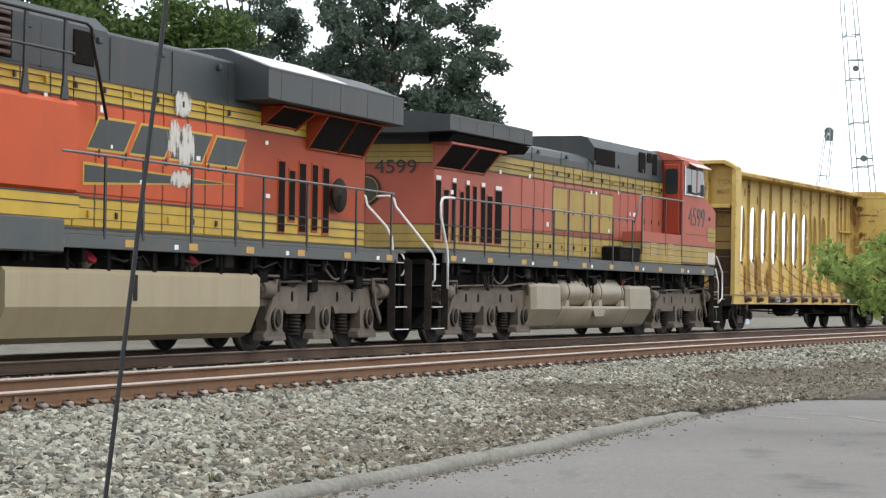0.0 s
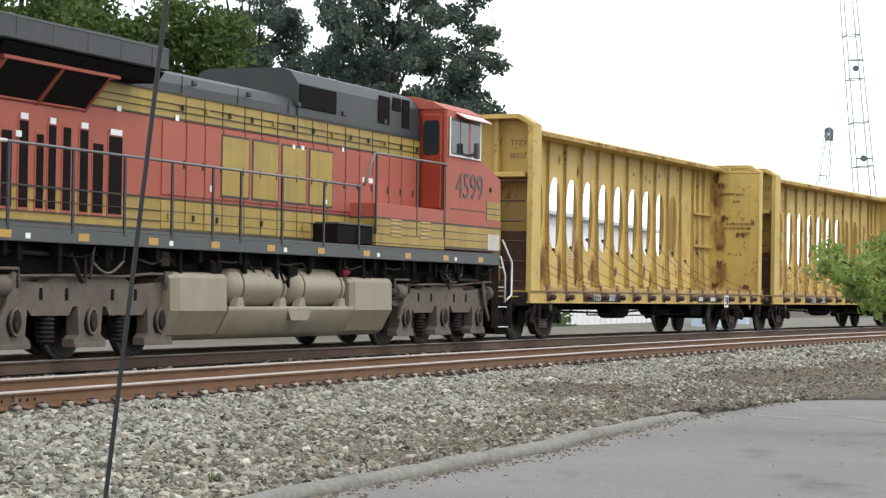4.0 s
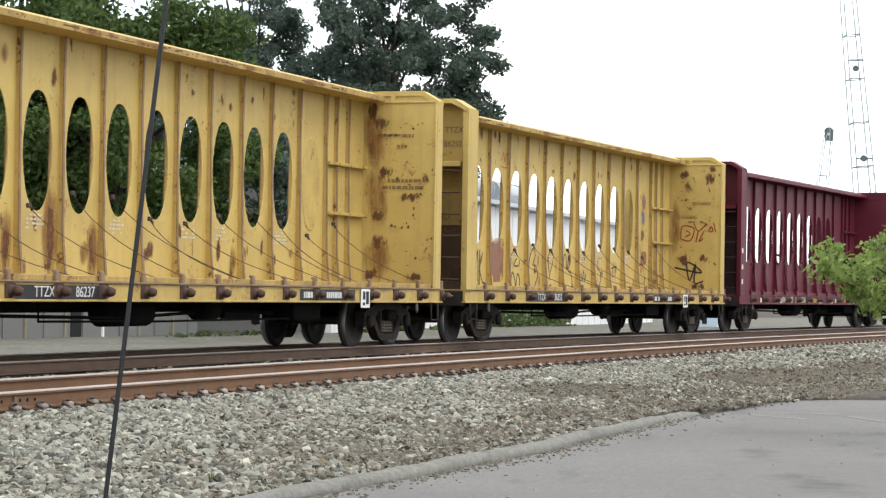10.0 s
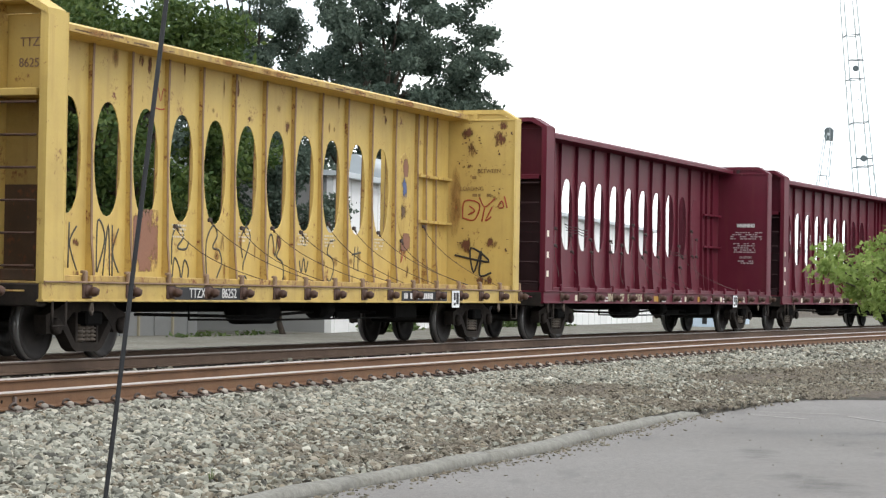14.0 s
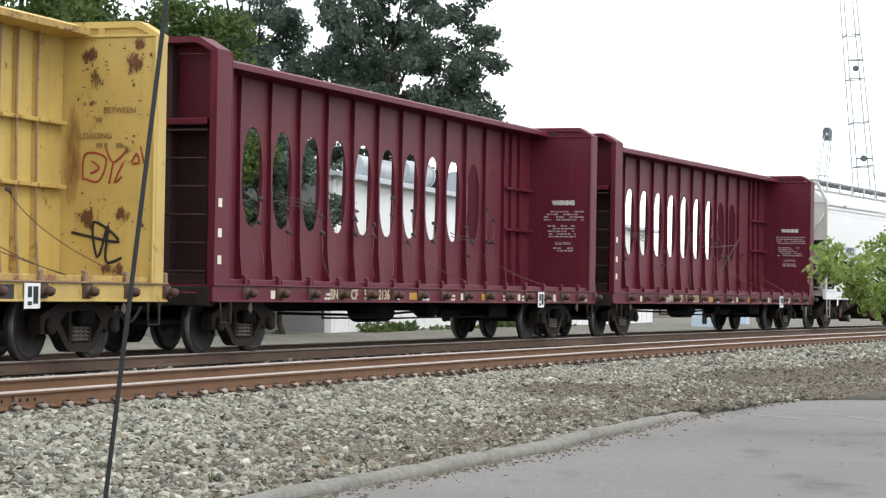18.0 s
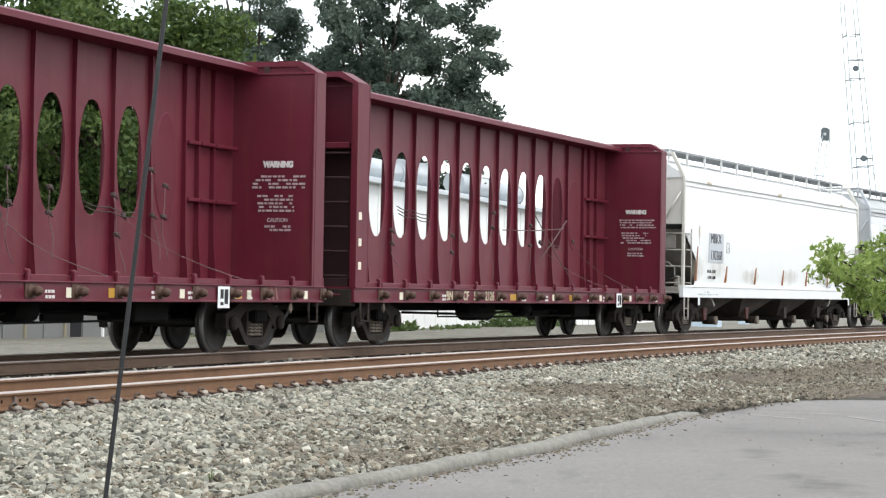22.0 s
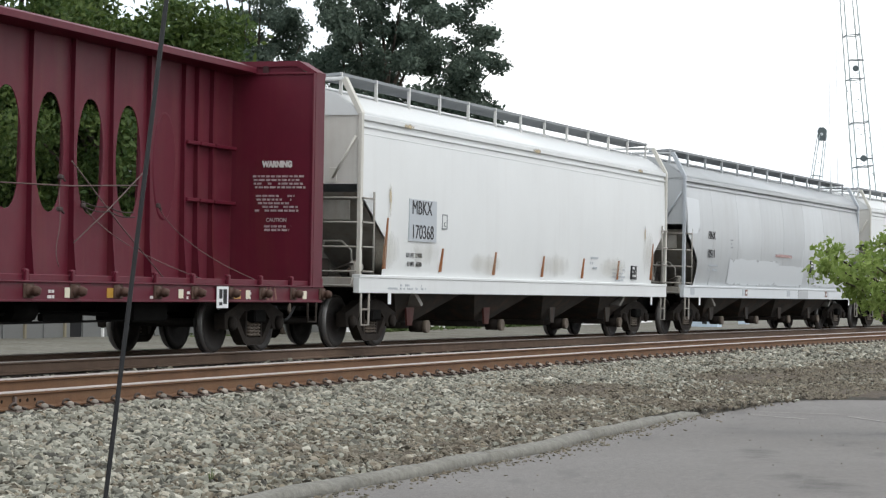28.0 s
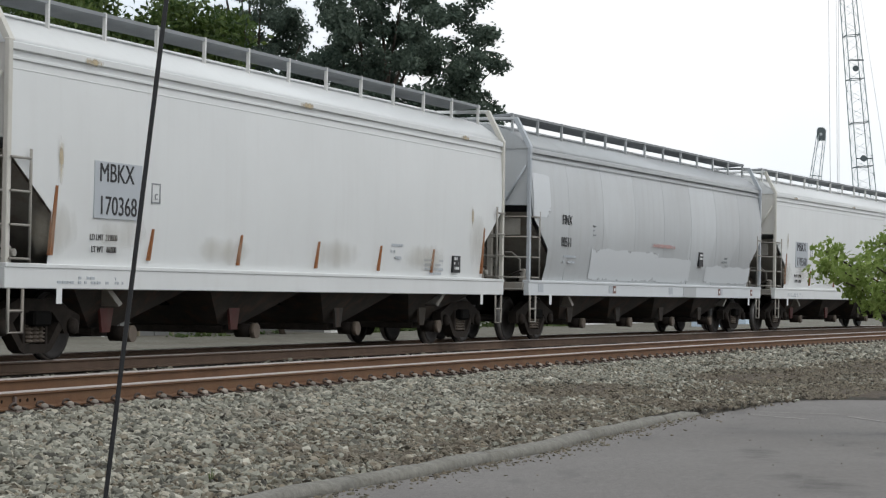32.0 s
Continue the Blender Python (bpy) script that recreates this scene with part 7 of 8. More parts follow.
        for k in range(6):
            part("resistor_slat", Build().box(d * 2.95, d * 5.5, -Y - 0.06, -Y, 3.92 + k * 0.1, 3.97 + k * 0.1, 0.01), "louvre_brown", car, "brown louvre slat")
        part("vent_frame", Build().box(d * 2.85, d * 5.6, -Y - 0.02, -Y, 3.88, 4.5, 0.01), "grille_black", car)
        part("roof_hatch", Build().box(d * -3.6, d * -1.2, -0.72, 0.72, ztop - 0.004, ztop + 0.06, 0.02), "loco_grey", car)
        part("exhaust_cover", Build().box(d * -0.6, d * 1.6, -0.5, 0.5, ztop - 0.004, ztop + 0.16, 0.05), "loco_grey", car)
        railing(car, d, [(2.4, 2.74), (-9.45, 2.72)], (1.2, 0.1, -1.4, -2.9, -3.9, -5.6, -7.7, -9.35), 2.74, deck, "handrail_grey")
        part("brake_wheel", Build().lathe([(0.0, 0.28), (-0.03, 0.30), (-0.06, 0.28), (-0.04, 0.06), (-0.08, 0.05)], 16), "truck_dark", car, "dark hand brake wheel", at=pose(d * -7.9, -1.02, 2.62))
        tank = [(-1.42, 1.16), (-1.36, 1.22), (1.36, 1.22), (1.42, 1.16), (1.42, 0.72), (1.26, 0.32), (1.1, 0.24), (-1.1, 0.24), (-1.26, 0.32), (-1.42, 0.72)]
        tk = part("fuel_tank", Build().prism(tank, "x", d * -3.88, d * 3.67), "tank_tan", car, "tan painted fuel tank")
        part("gauge_strip", Build().box(d * 0.18, d * 0.30, -1.428, -1.418, 0.80, 1.16), "truck_dark", tk)
        for fx in (1.2, -1.9):
            part("filler_neck", Build().cyl((d * fx, -1.05, 1.2), (d * fx, -1.22, 1.36), 0.09, n=10), "truck_grey", tk)
            part("filler_cap", Build().cyl((d * fx, -1.22, 1.36), (d * fx, -1.26, 1.40), 0.10, n=10), "cap_red", tk, "red fuel filler cap")
        ax0 = -6.87
    else:
        wing(car, d, -9.7, -5.12, 4.03, 4.33, 4.42, 0.62, main)
        part("rear_emblem", Build().lathe([(-0.012, 0.30), (-0.016, 0.28), (0, 0.30)], 28, axis="x"), "stripe_dark", car, "round dark painted emblem", at=pose(rear - 0.022, 0.46, 2.95))
        part("rear_emblem_ring", Build().tube([(-0.018, 0.25 * math.cos(q * math.pi / 14), 0.25 * math.sin(q * math.pi / 14)) for q in range(29)], 0.012, 4), gold, car, "thin yellow ring", at=pose(rear - 0.022, 0.46, 2.95))
        lettering("engine_number", "4599", 0.37, "stripe_dark", car, on_rear(rear - 0.024, -0.15, 3.38), squeeze=1.22)
        blocks_mark(car, -2.30, 2.12, 2.42, 3.32, -Y - 0.02, gold, "stripe_dark", 0.0)
        part("exhaust_stack", Build().box(-4.1, -3.4, -0.35, 0.35, ztop - 0.004, ztop + 0.20, 0.02).box(-4.3, -3.2, -0.5, 0.5, ztop + 0.20, ztop + 0.24, 0.015), "under_black", car, "sooty exhaust stack")
        # raised equipment housing behind the cab
        sec = [(-Y - 0.02, 3.86), (-Y - 0.02, 4.40), (-Y + 0.12, 4.60), (-Y + 0.3, 4.66), (Y - 0.3, 4.66), (Y - 0.12, 4.60), (Y + 0.02, 4.40), (Y + 0.02, 3.86)]
        part("equipment_housing", Build().prism(sec, "x", 0.55, 6.05), "loco_grey", car, "dark raised equipment housing")
        part("hood_vent", Build().box(0.6, 2.1, -Y - 0.05, -Y - 0.02, 4.0, 4.38, 0.01), "grille_black", car, "black rectangular vent")
        for vx, z0, z1, w in ((4.05, 4.0, 4.5, 0.52), (4.72, 4.28, 4.52, 0.4), (5.2, 4.0, 4.52, 0.36)):
            part("hood_vent", Build().box(vx, vx + w, -Y - 0.04, -Y - 0.018, z0, z1, 0.008), "grille_black", car, "black hood vent")
        # wide cab with a blunt nose
        side = [(cab, 1.80), (cab, 4.36), (cab + 0.05, 4.42), (8.15, 4.42), (8.2, 4.36), (8.12, 3.60), (9.38, 3.24), (9.40, 1.80)]
        shell = part("cab_shell", Build().prism(side, "y", -1.47, 1.47), main, car, "orange cab and nose")
        part("cab_band", Build().box(cab + 0.0, 9.404, -1.474, 1.474, 1.84, 2.26), gold, shell)
        part("cab_stripe", Build().box(cab, 9.406, -1.478, 1.478, 2.25, 2.285).box(cab, 9.406, -1.478, 1.478, 1.81, 1.85).box(cab, 9.4055, -1.477, 1.477, 1.98, 1.994).box(cab, 9.4055, -1.477, 1.477, 2.12, 2.134), "stripe_dark", shell)
        part("cab_roof", Build().prism([(-1.47, 4.42), (-1.2, 4.56), (-0.8, 4.66), (0.8, 4.66), (1.2, 4.56), (1.47, 4.42)], "x", cab - 0.08, 8.25), main, car, "orange cab roof")
        # wall and door take a darker red for the shade they stand in
        part("rear_cab_wall", Build().box(cab - 0.06, cab - 0.004, -1.46, -Y, 2.5, 4.42, 0.01), "loco_shade_red", car, "cab rear wall, shade painted as darker red")
        part("cab_door", Build().box(cab - 0.10, cab - 0.06, -1.40, -1.0, 2.55, 4.32, 0.02), "loco_shade_red", car, "cab door, shade painted as darker red")
        part("door_window", Build().prism([(-1.36, 3.62), (-1.32, 3.56), (-1.08, 3.56), (-1.04, 3.62), (-1.04, 4.14), (-1.08, 4.2), (-1.32, 4.2), (-1.36, 4.14)], "x", cab - 0.112, cab - 0.10), "cab_glass", car, "dark cab door window")
        part("side_window_frame", Build().box(6.36, 8.1, -1.49, -1.47, 3.56, 4.28, 0.01), "sill_grey", car, "silver cab window frame")
        for a, e in ((6.42, 6.9), (6.94, 7.42), (7.48, 8.04)):
            part("cab_window", Build().box(a, e, -1.496, -1.488, 3.62, 4.22), "cab_glass", car, "sliding cab window")
        part("window_strip", Build().box(6.35, 6.41, -1.50, -1.486, 3.55, 4.29, 0.004).box(8.05, 8.11, -1.50, -1.486, 3.55, 4.29, 0.004).box(6.41, 8.05, -1.50, -1.486, 3.55, 3.585, 0.004), "white_steel", car, "bright window trim")
        part("window_post", Build().box(7.40, 7.52, -1.502, -1.486, 3.58, 4.26, 0.006), "loco_shade_red", car)
        part("nose_rivet", Build().cyl((8.75, -1.474, 3.02), (8.75, -1.50, 3.02), 0.05, n=10), "stripe_dark", car)
        part("sun_visor", Build().prism([(-1.47, 4.40), (-1.68, 4.29), (-1.68, 4.27), (-1.47, 4.37)], "x", 6.75, 8.2), "visor_pink", car, "pale sun visor over the cab window")
        part("mirror", Build().box(7.32, 7.44, -1.72, -1.62, 3.55, 3.85, 0.02).tube([(7.38, -1.47, 3.6), (7.38, -1.66, 3.66)], 0.02), "sill_grey", car, "cab mirror")
        lettering("engine_number", "4599", 0.68, "number_faded", car, on_side(7.55, -1.479, 3.0), squeeze=1.16)
        part("nose_emblem", Build().box(8.55, 9.36, -1.482, -1.474, 2.42, 2.78), gold, car, "yellow nose wing stripe")
        part("nose_emblem_line", Build().box(8.55, 9.36, -1.486, -1.482, 2.53, 2.545).box(8.55, 9.36, -1.486, -1.482, 2.64, 2.655), "stripe_dark", car)
        part("nose_placard", Build().box(8.62, 9.3, -1.486, -1.478, 1.83, 2.14), "placard_worn", car, "worn white placard")
        part("cab_seam", Build().box(6.5, 8.9, -1.478, -1.474, 2.56, 2.575), "stripe_dark", car)
        # low cabinet beside the hood
        cabinet = part("side_cabinet", Build().box(2.85, cab - 0.01, -1.46, -Y, 2.26, 2.52, 0.01), main, car, "orange low equipment cabinet")
        part("cabinet_lower", Build().box(2.85, cab - 0.01, -1.462, -Y, 1.78, 2.26, 0.006), gold, cabinet)
        part("cabinet_stripe", Build().box(2.845, cab - 0.01, -1.467, -Y, 2.25, 2.28), "stripe_dark", cabinet)
        for z in (1.82, 1.98, 2.12):
            part("cabinet_stripe", Build().box(2.845, cab - 0.01, -1.466, -Y, z, z + 0.014), "stripe_dark", cabinet)
        for lx in (3.5, 4.95):
            for k in range(5):
                part("louvre", Build().box(lx, lx + 0.5, -1.478, -1.46, 1.95 + k * 0.07, 1.985 + k * 0.07, 0.005), "louvre_tan", cabinet, "pressed louvre")
        part("battery_step", Build().box(1.25, 2.8, -1.42, -Y, 1.78, 2.1, 0.02), "grille_black", car, "black step box on the walkway")
        part("step_edge", Build().box(1.25, 2.8, -1.44, -1.0, 2.1, 2.13, 0.004), "sill_grey", car)
        railing(car, d, [(-9.3, 2.775), (2.2, 2.77)], (-9.2, -7.6, -6.2, -4.8, -3.5, -2.55, -1.05, 0.6, 2.1), 2.77, deck, "handrail_grey")
        part("cab_handrail", Build().tube([(2.3, -1.45, 2.8), (2.75, -1.45, 3.36), (2.85, -1.45, 3.38), (6.3, -1.47, 3.38)], 0.022, 8), "handrail_grey", car, "raised handrail to the cab")
        for px in (2.85, 4.8, 6.2):
            part("stanchion", Build().box(px - 0.03, px + 0.03, -1.465, -1.44, 2.0, 3.38, 0.004), "handrail_black", car, "flat black handrail post")
        low = [(-1.10, 0.72), (-1.42, 0.72), (-1.43, 0.66), (-1.24, 0.31), (-1.16, 0.25), (-1.05, 0.22), (1.05, 0.22), (1.16, 0.25), (1.24, 0.31), (1.43, 0.66), (1.42, 0.72), (1.10, 0.72)]
        full = [(-1.30, 1.22), (-1.37, 1.20), (-1.415, 1.14), (-1.43, 0.66), (-1.24, 0.31), (-1.16, 0.25), (-1.05, 0.22), (1.05, 0.22), (1.16, 0.25), (1.24, 0.31), (1.43, 0.66), (1.415, 1.14), (1.37, 1.20), (1.30, 1.22)]
        tk = part("fuel_tank", Build().prism(low, "x", -2.85, 1.98, True), tan, car, "tan grimy fuel tank")
        part("tank_back", Build().box(-2.85, 1.98, -0.72, 0.72, 0.70, 1.15, 0.02), tan, tk)
        for x0, x1, xa, xb in ((1.98, 3.80, 2.06, 3.72), (-4.60, -2.85, -4.45, -2.93)):
            b = Build()
            k = len(full)
            rows = []
            for x, shrink in ((x0, 0.94), (xa, 1.0), (xb, 1.0), (x1, 0.94)):
                rows += [(x, y * shrink, 0.72 + (z - 0.72) * shrink) for y, z in full]
            b.add(rows, [(r * k + q, r * k + (q + 1) % k, (r + 1) * k + (q + 1) % k, (r + 1) * k + q) for r in range(3) for q in range(k)] + [tuple(range(k)), tuple(range(3 * k, 4 * k))[::-1]])
            part("tank_end", b, tan, tk, "boxed end of the fuel tank")
        for q in (-2.4, -0.85, -0.1, 1.55):
            part("tank_foot", Build().prism([(q - 0.14, 0.72), (q + 0.14, 0.72), (q + 0.08, 0.86), (q - 0.08, 0.86)], "y", -1.40, -1.28), tan, tk, "cast reservoir foot")
        for a, e in ((-2.65, -0.5), (-0.38, 1.85)):
            part("air_reservoir", Build().lathe([(a, 0.12), (a + 0.06, 0.24), (a + 0.16, 0.305), (a + 0.28, 0.32), (e - 0.28, 0.32), (e - 0.16, 0.305), (e - 0.06, 0.24), (e, 0.12)], 20, axis="x"), tan, tk, "tan air reservoir", at=pose(0, -1.08, 1.03))
            for q in (a + 0.35, e - 0.35):
                part("reservoir_strap", Build().lathe([(q, 0.326), (q + 0.05, 0.326)], 20, axis="x"), "truck_grey", tk, at=pose(0, -1.08, 1.03))
        part("tank_step", Build().prism([(-0.75, 0.69), (0.2, 0.69), (0.05, 0.50), (-0.6, 0.50)], "y", -1.436, -1.35), tan, tk, "pressed tank step")
        for fx in (-2.9, 2.2):
            part("filler_cap", Build().cyl((fx, -1.05, 1.2), (fx, -1.2, 1.36), 0.09, n=10), "cap_red", tk, "red fuel filler cap")
        ax0 = -6.68
        # front pilot
        part("pilot_plough", Build().prism([(9.5, 0.18), (10.15, 0.15), (9.95, 0.62), (9.5, 1.0)], "y", -1.35, 1.35), "under_black", car, "black snow plough")
        step_well(car, 1, 9.75, "truck_dark")
        part("front_grab", Build().tube([(9.55, -1.47, 2.05), (10.15, -1.47, 1.62), (10.15, -1.47, 0.95), (9.85, -1.47, 0.85)], 0.022, 6), "white_steel", car, "white corner grab rail")
        part("front_grab", Build().tube([(9.45, -1.47, 1.72), (9.75, -1.47, 1.35), (9.75, -1.47, 0.8)], 0.02, 6), "white_steel", car, "white corner grab rail")
        part("coupler_box", Build().box(9.4, 9.9, -0.5, 0.5, 0.6, 1.2, 0.03), "under_black", car)
    if first:
        # the far end, with its cab
        side = [(cab, 1.80), (cab, 4.40), (8.2, 4.40), (8.12, 3.60), (9.38, 3.24), (9.40, 1.80)]
        part("cab_shell", Build().prism([(d * a, z) for a, z in side], "y", -1.47, 1.47), main, car, "orange cab and nose")
        part("cab_roof", Build().prism([(-1.47, 4.40), (-0.8, 4.64), (0.8, 4.64), (1.47, 4.40)], "x", d * (cab - 0.2), d * 8.25), main, car)
    # pipes and hoses under the deck
    rng = random.Random(70 if first else 71)
    for k in range(22):
        x0 = rng.uniform(-9.2, 9.0)
        z0 = rng.uniform(1.02, 1.42)
        y0 = rng.uniform(-1.36, -1.12)
        kind_of = rng.random()
        if kind_of < 0.4:
            part("air_pipe", Build().tube([(x0, y0, z0), (x0 + rng.uniform(0.6, 2.2), y0, z0 + rng.uniform(-0.05, 0.05))], rng.uniform(0.018, 0.04), 6), rng.choice(("under_black", "under_black", "truck_dark")), car)
        elif kind_of < 0.75:
            w = rng.uniform(0.3, 0.7)
            part("sand_hose", Build().tube([(x0 + w * q / 6, y0 - 0.08 * math.sin(math.pi * q / 6), 1.42 - rng.uniform(0.25, 0.45) * math.sin(math.pi * q / 6)) for q in range(7)], 0.02, 6), rng.choice(("under_black", "truck_dark")), car, "looped rubber hose")
        else:
            w = rng.uniform(0.15, 0.4)
            part("equipment_box", Build().box(x0, x0 + w, y0, y0 + 0.2, z0 - 0.1, z0 + 0.12, 0.02), rng.choice(("under_black", "truck_dark", "under_black")), car)
    for k in range(16):
        x0 = -9.0 + k * 1.15 + rng.uniform(-0.2, 0.2)
        part("deck_hanger", Build().box(x0, x0 + rng.uniform(0.05, 0.14), -1.38, -1.30, rng.uniform(1.1, 1.3), deck - 0.2, 0.01), "under_black", car)
        if k % 2:
            part("air_line", Build().tube([(x0, -1.34, 1.40), (x0 + 0.5, -1.36, 1.36 + rng.uniform(-0.05, 0.05)), (x0 + 1.1, -1.33, 1.42), (x0 + 1.5, -1.3, 1.2)], 0.017, 6), rng.choice(("truck_dark", "under_black")), car)
    # rear platform steps and white grab rails
    step_well(car, d, -9.95, "truck_dark")
    part("rear_plate", Build().prism([(-1.0, 0.35), (-1.3, 0.7), (-1.3, 1.6), (1.3, 1.6), (1.3, 0.7), (1.0, 0.35)], "x", d * -10.25, d * -10.15), "under_black", car, "black end plate")
    if not first:
        part("rear_grab", Build().tube([(x, -1.47, z) for x, z in ((-9.30, 2.775), (-9.77, 2.765), (-9.90, 2.735), (-9.96, 2.65), (-9.95, 2.40), (-9.62, 1.80), (-9.58, 1.60), (-9.58, 1.05))], 0.024, 8), "white_steel", car, "white painted grab rail")
        part("rear_grab", Build().tube([(-10.1, -u, z) for u, z in ((0.22, 2.77), (0.48, 2.78), (0.57, 2.72), (0.62, 2.57), (1.38, 1.70), (1.42, 1.60), (1.42, 1.22), (1.38, 1.14), (1.29, 1.12))], 0.022, 8), "white_steel", car, "white painted grab rail")
        part("rear_grab", Build().tube([(-10.1, -u, z) for u, z in ((-0.30, 2.84), (-0.08, 2.83), (-0.01, 2.76), (0.02, 2.61), (0.42, 2.21), (0.54, 2.0), (0.56, 1.80), (0.54, 1.46), (0.40, 1.40))], 0.022, 8), "white_steel", car, "white painted grab rail")
        part("uncoupling_lever", Build().tube([(-10.35, -0.75, 1.35), (-10.4, -0.62, 1.66), (-10.4, -0.85, 1.72), (-10.4, -1.0, 1.5), (-10.4, -0.9, 1.3), (-10.4, -0.3, 1.1)], 0.018, 6), "white_steel", car, "bent uncoupling lever")
    coupler(d * -10.2, -d, car)
    for dx in (0.5, 0.65, -0.5, -0.65):
        part("brake_hose", Build().tube([(d * -10.26, dx, 1.15), (d * -10.5, dx, 0.85), (d * -10.8, dx, 0.75)], 0.028, 6), "ink_black", car, "black rubber hose")
    loco_truck(d * ax0, d, car, spins)
    loco_truck(d * (ax0 + 13.55), d, car, spins)
    return car, spins


def engines():
    for kind, mid in (("lead", 28.95), ("second", 50.7)):
        car, spins = locomotive(kind)
        VEHICLES.append((car, mid, 6.78, spins))


engines()


# ---- trees and shrubs ----
def leaf_cloud(name, spots, size, mat, seed, parent, label):
    """Many small folded leaves, one mesh."""
    rng = np.random.default_rng(seed)
    n = len(spots)
    a = rng.normal(size=(n, 3))
    a /= np.linalg.norm(a, axis=1, keepdims=True)
    r = rng.normal(size=(n, 3))
    b = np.cross(a, r)
    b /= np.linalg.norm(b, axis=1, keepdims=True)
    c = np.cross(a, b)
    s = (size * rng.uniform(0.6, 1.35, n))[:, None]
    pts = np.stack([spots - a * s, spots + b * s * 0.55 + c * s * 0.18, spots + a * s, spots - b * s * 0.55 + c * s * 0.18], 1)
    faces = np.array([(0, 1, 2), (0, 2, 3)])[None] + 4 * np.arange(n)[:, None, None]
    faces = faces.reshape(-1, 3)
    me = bpy.data.meshes.new(name)
    me.vertices.add(n * 4)
    me.vertices.foreach_set("co", pts.reshape(-1))
    me.loops.add(len(faces) * 3)
    me.loops.foreach_set("vertex_index", faces.reshape(-1))
    me.polygons.add(len(faces))
    me.polygons.foreach_set("loop_start", np.arange(0, len(faces) * 3, 3))
    me.polygons.foreach_set("loop_total", np.full(len(faces), 3))
    me.polygons.foreach_set("use_smooth", np.zeros(len(faces), bool))
    me.update(calc_edges=True)
    me.materials.append(MATS[mat])
    return part(name, me, mat, parent, label)


def clump_spots(centres, radii, per, rng, flat=0.75):
    out = []
    for c, r, k in zip(centres, radii, per):
        v = rng.normal(size=(k, 3))
        v /= np.linalg.norm(v, axis=1, keepdims=True)
        v *= (rng.random((k, 1)) ** 0.45) * r * np.where(rng.random((k, 1)) < 0.08, 1.35, 1.0)
        v[:, 2] *= flat
        out.append(v + c)
    return np.concatenate(out)


def tree(name, label, foot, trunk_h, trunk_r, crown, clumps, clump_r, per, leaf, mat, seed, group=""):
    """crown: centre offset and half sizes of the crown."""
    rng = np.random.default_rng(seed)
    root = thing(name, label, "tree", group)
    root.matrix_basis = Matrix.Translation(foot)
    (cx, cy, cz), (hx, hy, hz) = crown
    v = rng.normal(size=(clumps, 3))
    v /= np.linalg.norm(v, axis=1, keepdims=True)
    v *= 0.35 + 0.65 * rng.random((clumps, 1)) ** 0.5
    cen = v * (hx, hy, hz) + (cx, cy, cz)
    rad = clump_r * rng.uniform(0.6, 1.3, clumps)
    b = Build()
    p = Vector((0, 0, 0))
    pts = [p]
    for k in range(1, 6):
        pts.append(Vector((cx * k / 6 + rng.uniform(-0.15, 0.15), cy * k / 6 + rng.uniform(-0.15, 0.15), trunk_h * k / 5)))
    for k in range(5):
        b.cyl(pts[k], pts[k + 1], trunk_r * (1 - 0.13 * k), trunk_r * (1 - 0.13 * (k + 1)), n=10)
    part("trunk", b, "bark", root, "dark rough trunk")
    for k in range(min(clumps, 26)):
        a = pts[2 + k % 4]
        e = Vector(cen[k])
        m = (a + e) / 2 + Vector((0, 0, 0.12 * (e - a).length))
        part("limb", Build().cyl(a, m, trunk_r * 0.32, trunk_r * 0.2, n=7).cyl(m, e, trunk_r * 0.2, trunk_r * 0.06, n=6), "bark", root)
    leaf_cloud("crown", clump_spots(cen, rad, (per * (rad / clump_r) ** 2).astype(int) + 4, rng), leaf, mat, seed + 1, root, "leafy crown with gaps of sky")
    return root


def trees():
    g = "trees behind the train"
    tree("oak_tree", "tall dark green broadleaf tree behind the railway", (80.5, 28.0, -0.4), 8.5, 0.28, ((0.0, -1.4, 9.0), (3.6, 3.9, 5.3)), 245, 0.52, 300, 0.09, "leaf_oak", 12, g)
    tree("oak_tree", "dark green broadleaf tree half hidden by a maple", (82.0, 33.2, -0.4), 9.0, 0.4, ((0.0, -0.3, 9.5), (3.0, 1.7, 5.6)), 120, 0.54, 300, 0.085, "leaf_oak", 21, g)
    tree("oak_tree", "dark green tree low behind the yard", (72.0, 33.6, -0.4), 5.0, 0.35, ((0.0, -1.5, 5.0), (3.5, 7.0, 3.4)), 120, 0.95, 480, 0.11, "leaf_oak", 31, g)
    tree("oak_tree", "dark green tree at the edge of the yard", (67.0, 36.5, -0.4), 5.0, 0.35, ((0.0, 0.0, 5.2), (3.0, 5.5, 4.2)), 90, 0.9, 420, 0.12, "leaf_oak", 71, g)
    tree("oak_tree", "bushy dark green tree at the end of the warehouse", (58.6, 22.5, -0.4), 2.4, 0.09, ((0.0, 0.4, 3.2), (1.5, 2.0, 2.2)), 46, 0.5, 300, 0.09, "leaf_oak", 81, g)
    tree("maple_tree", "bright green maple tree with reddish tips", (55.0, 25.6, -0.4), 4.5, 0.3, ((0.0, 0.5, 5.4), (3.2, 4.4, 4.3)), 150, 0.72, 380, 0.095, "leaf_maple", 41, g)
    tree("maple_tree", "bright green maple tree close to the yard shed", (56.0, 29.6, -0.4), 5.5, 0.3, ((0.0, 0.0, 7.2), (3.2, 3.9, 4.6)), 120, 0.75, 330, 0.1, "leaf_maple", 43, g)


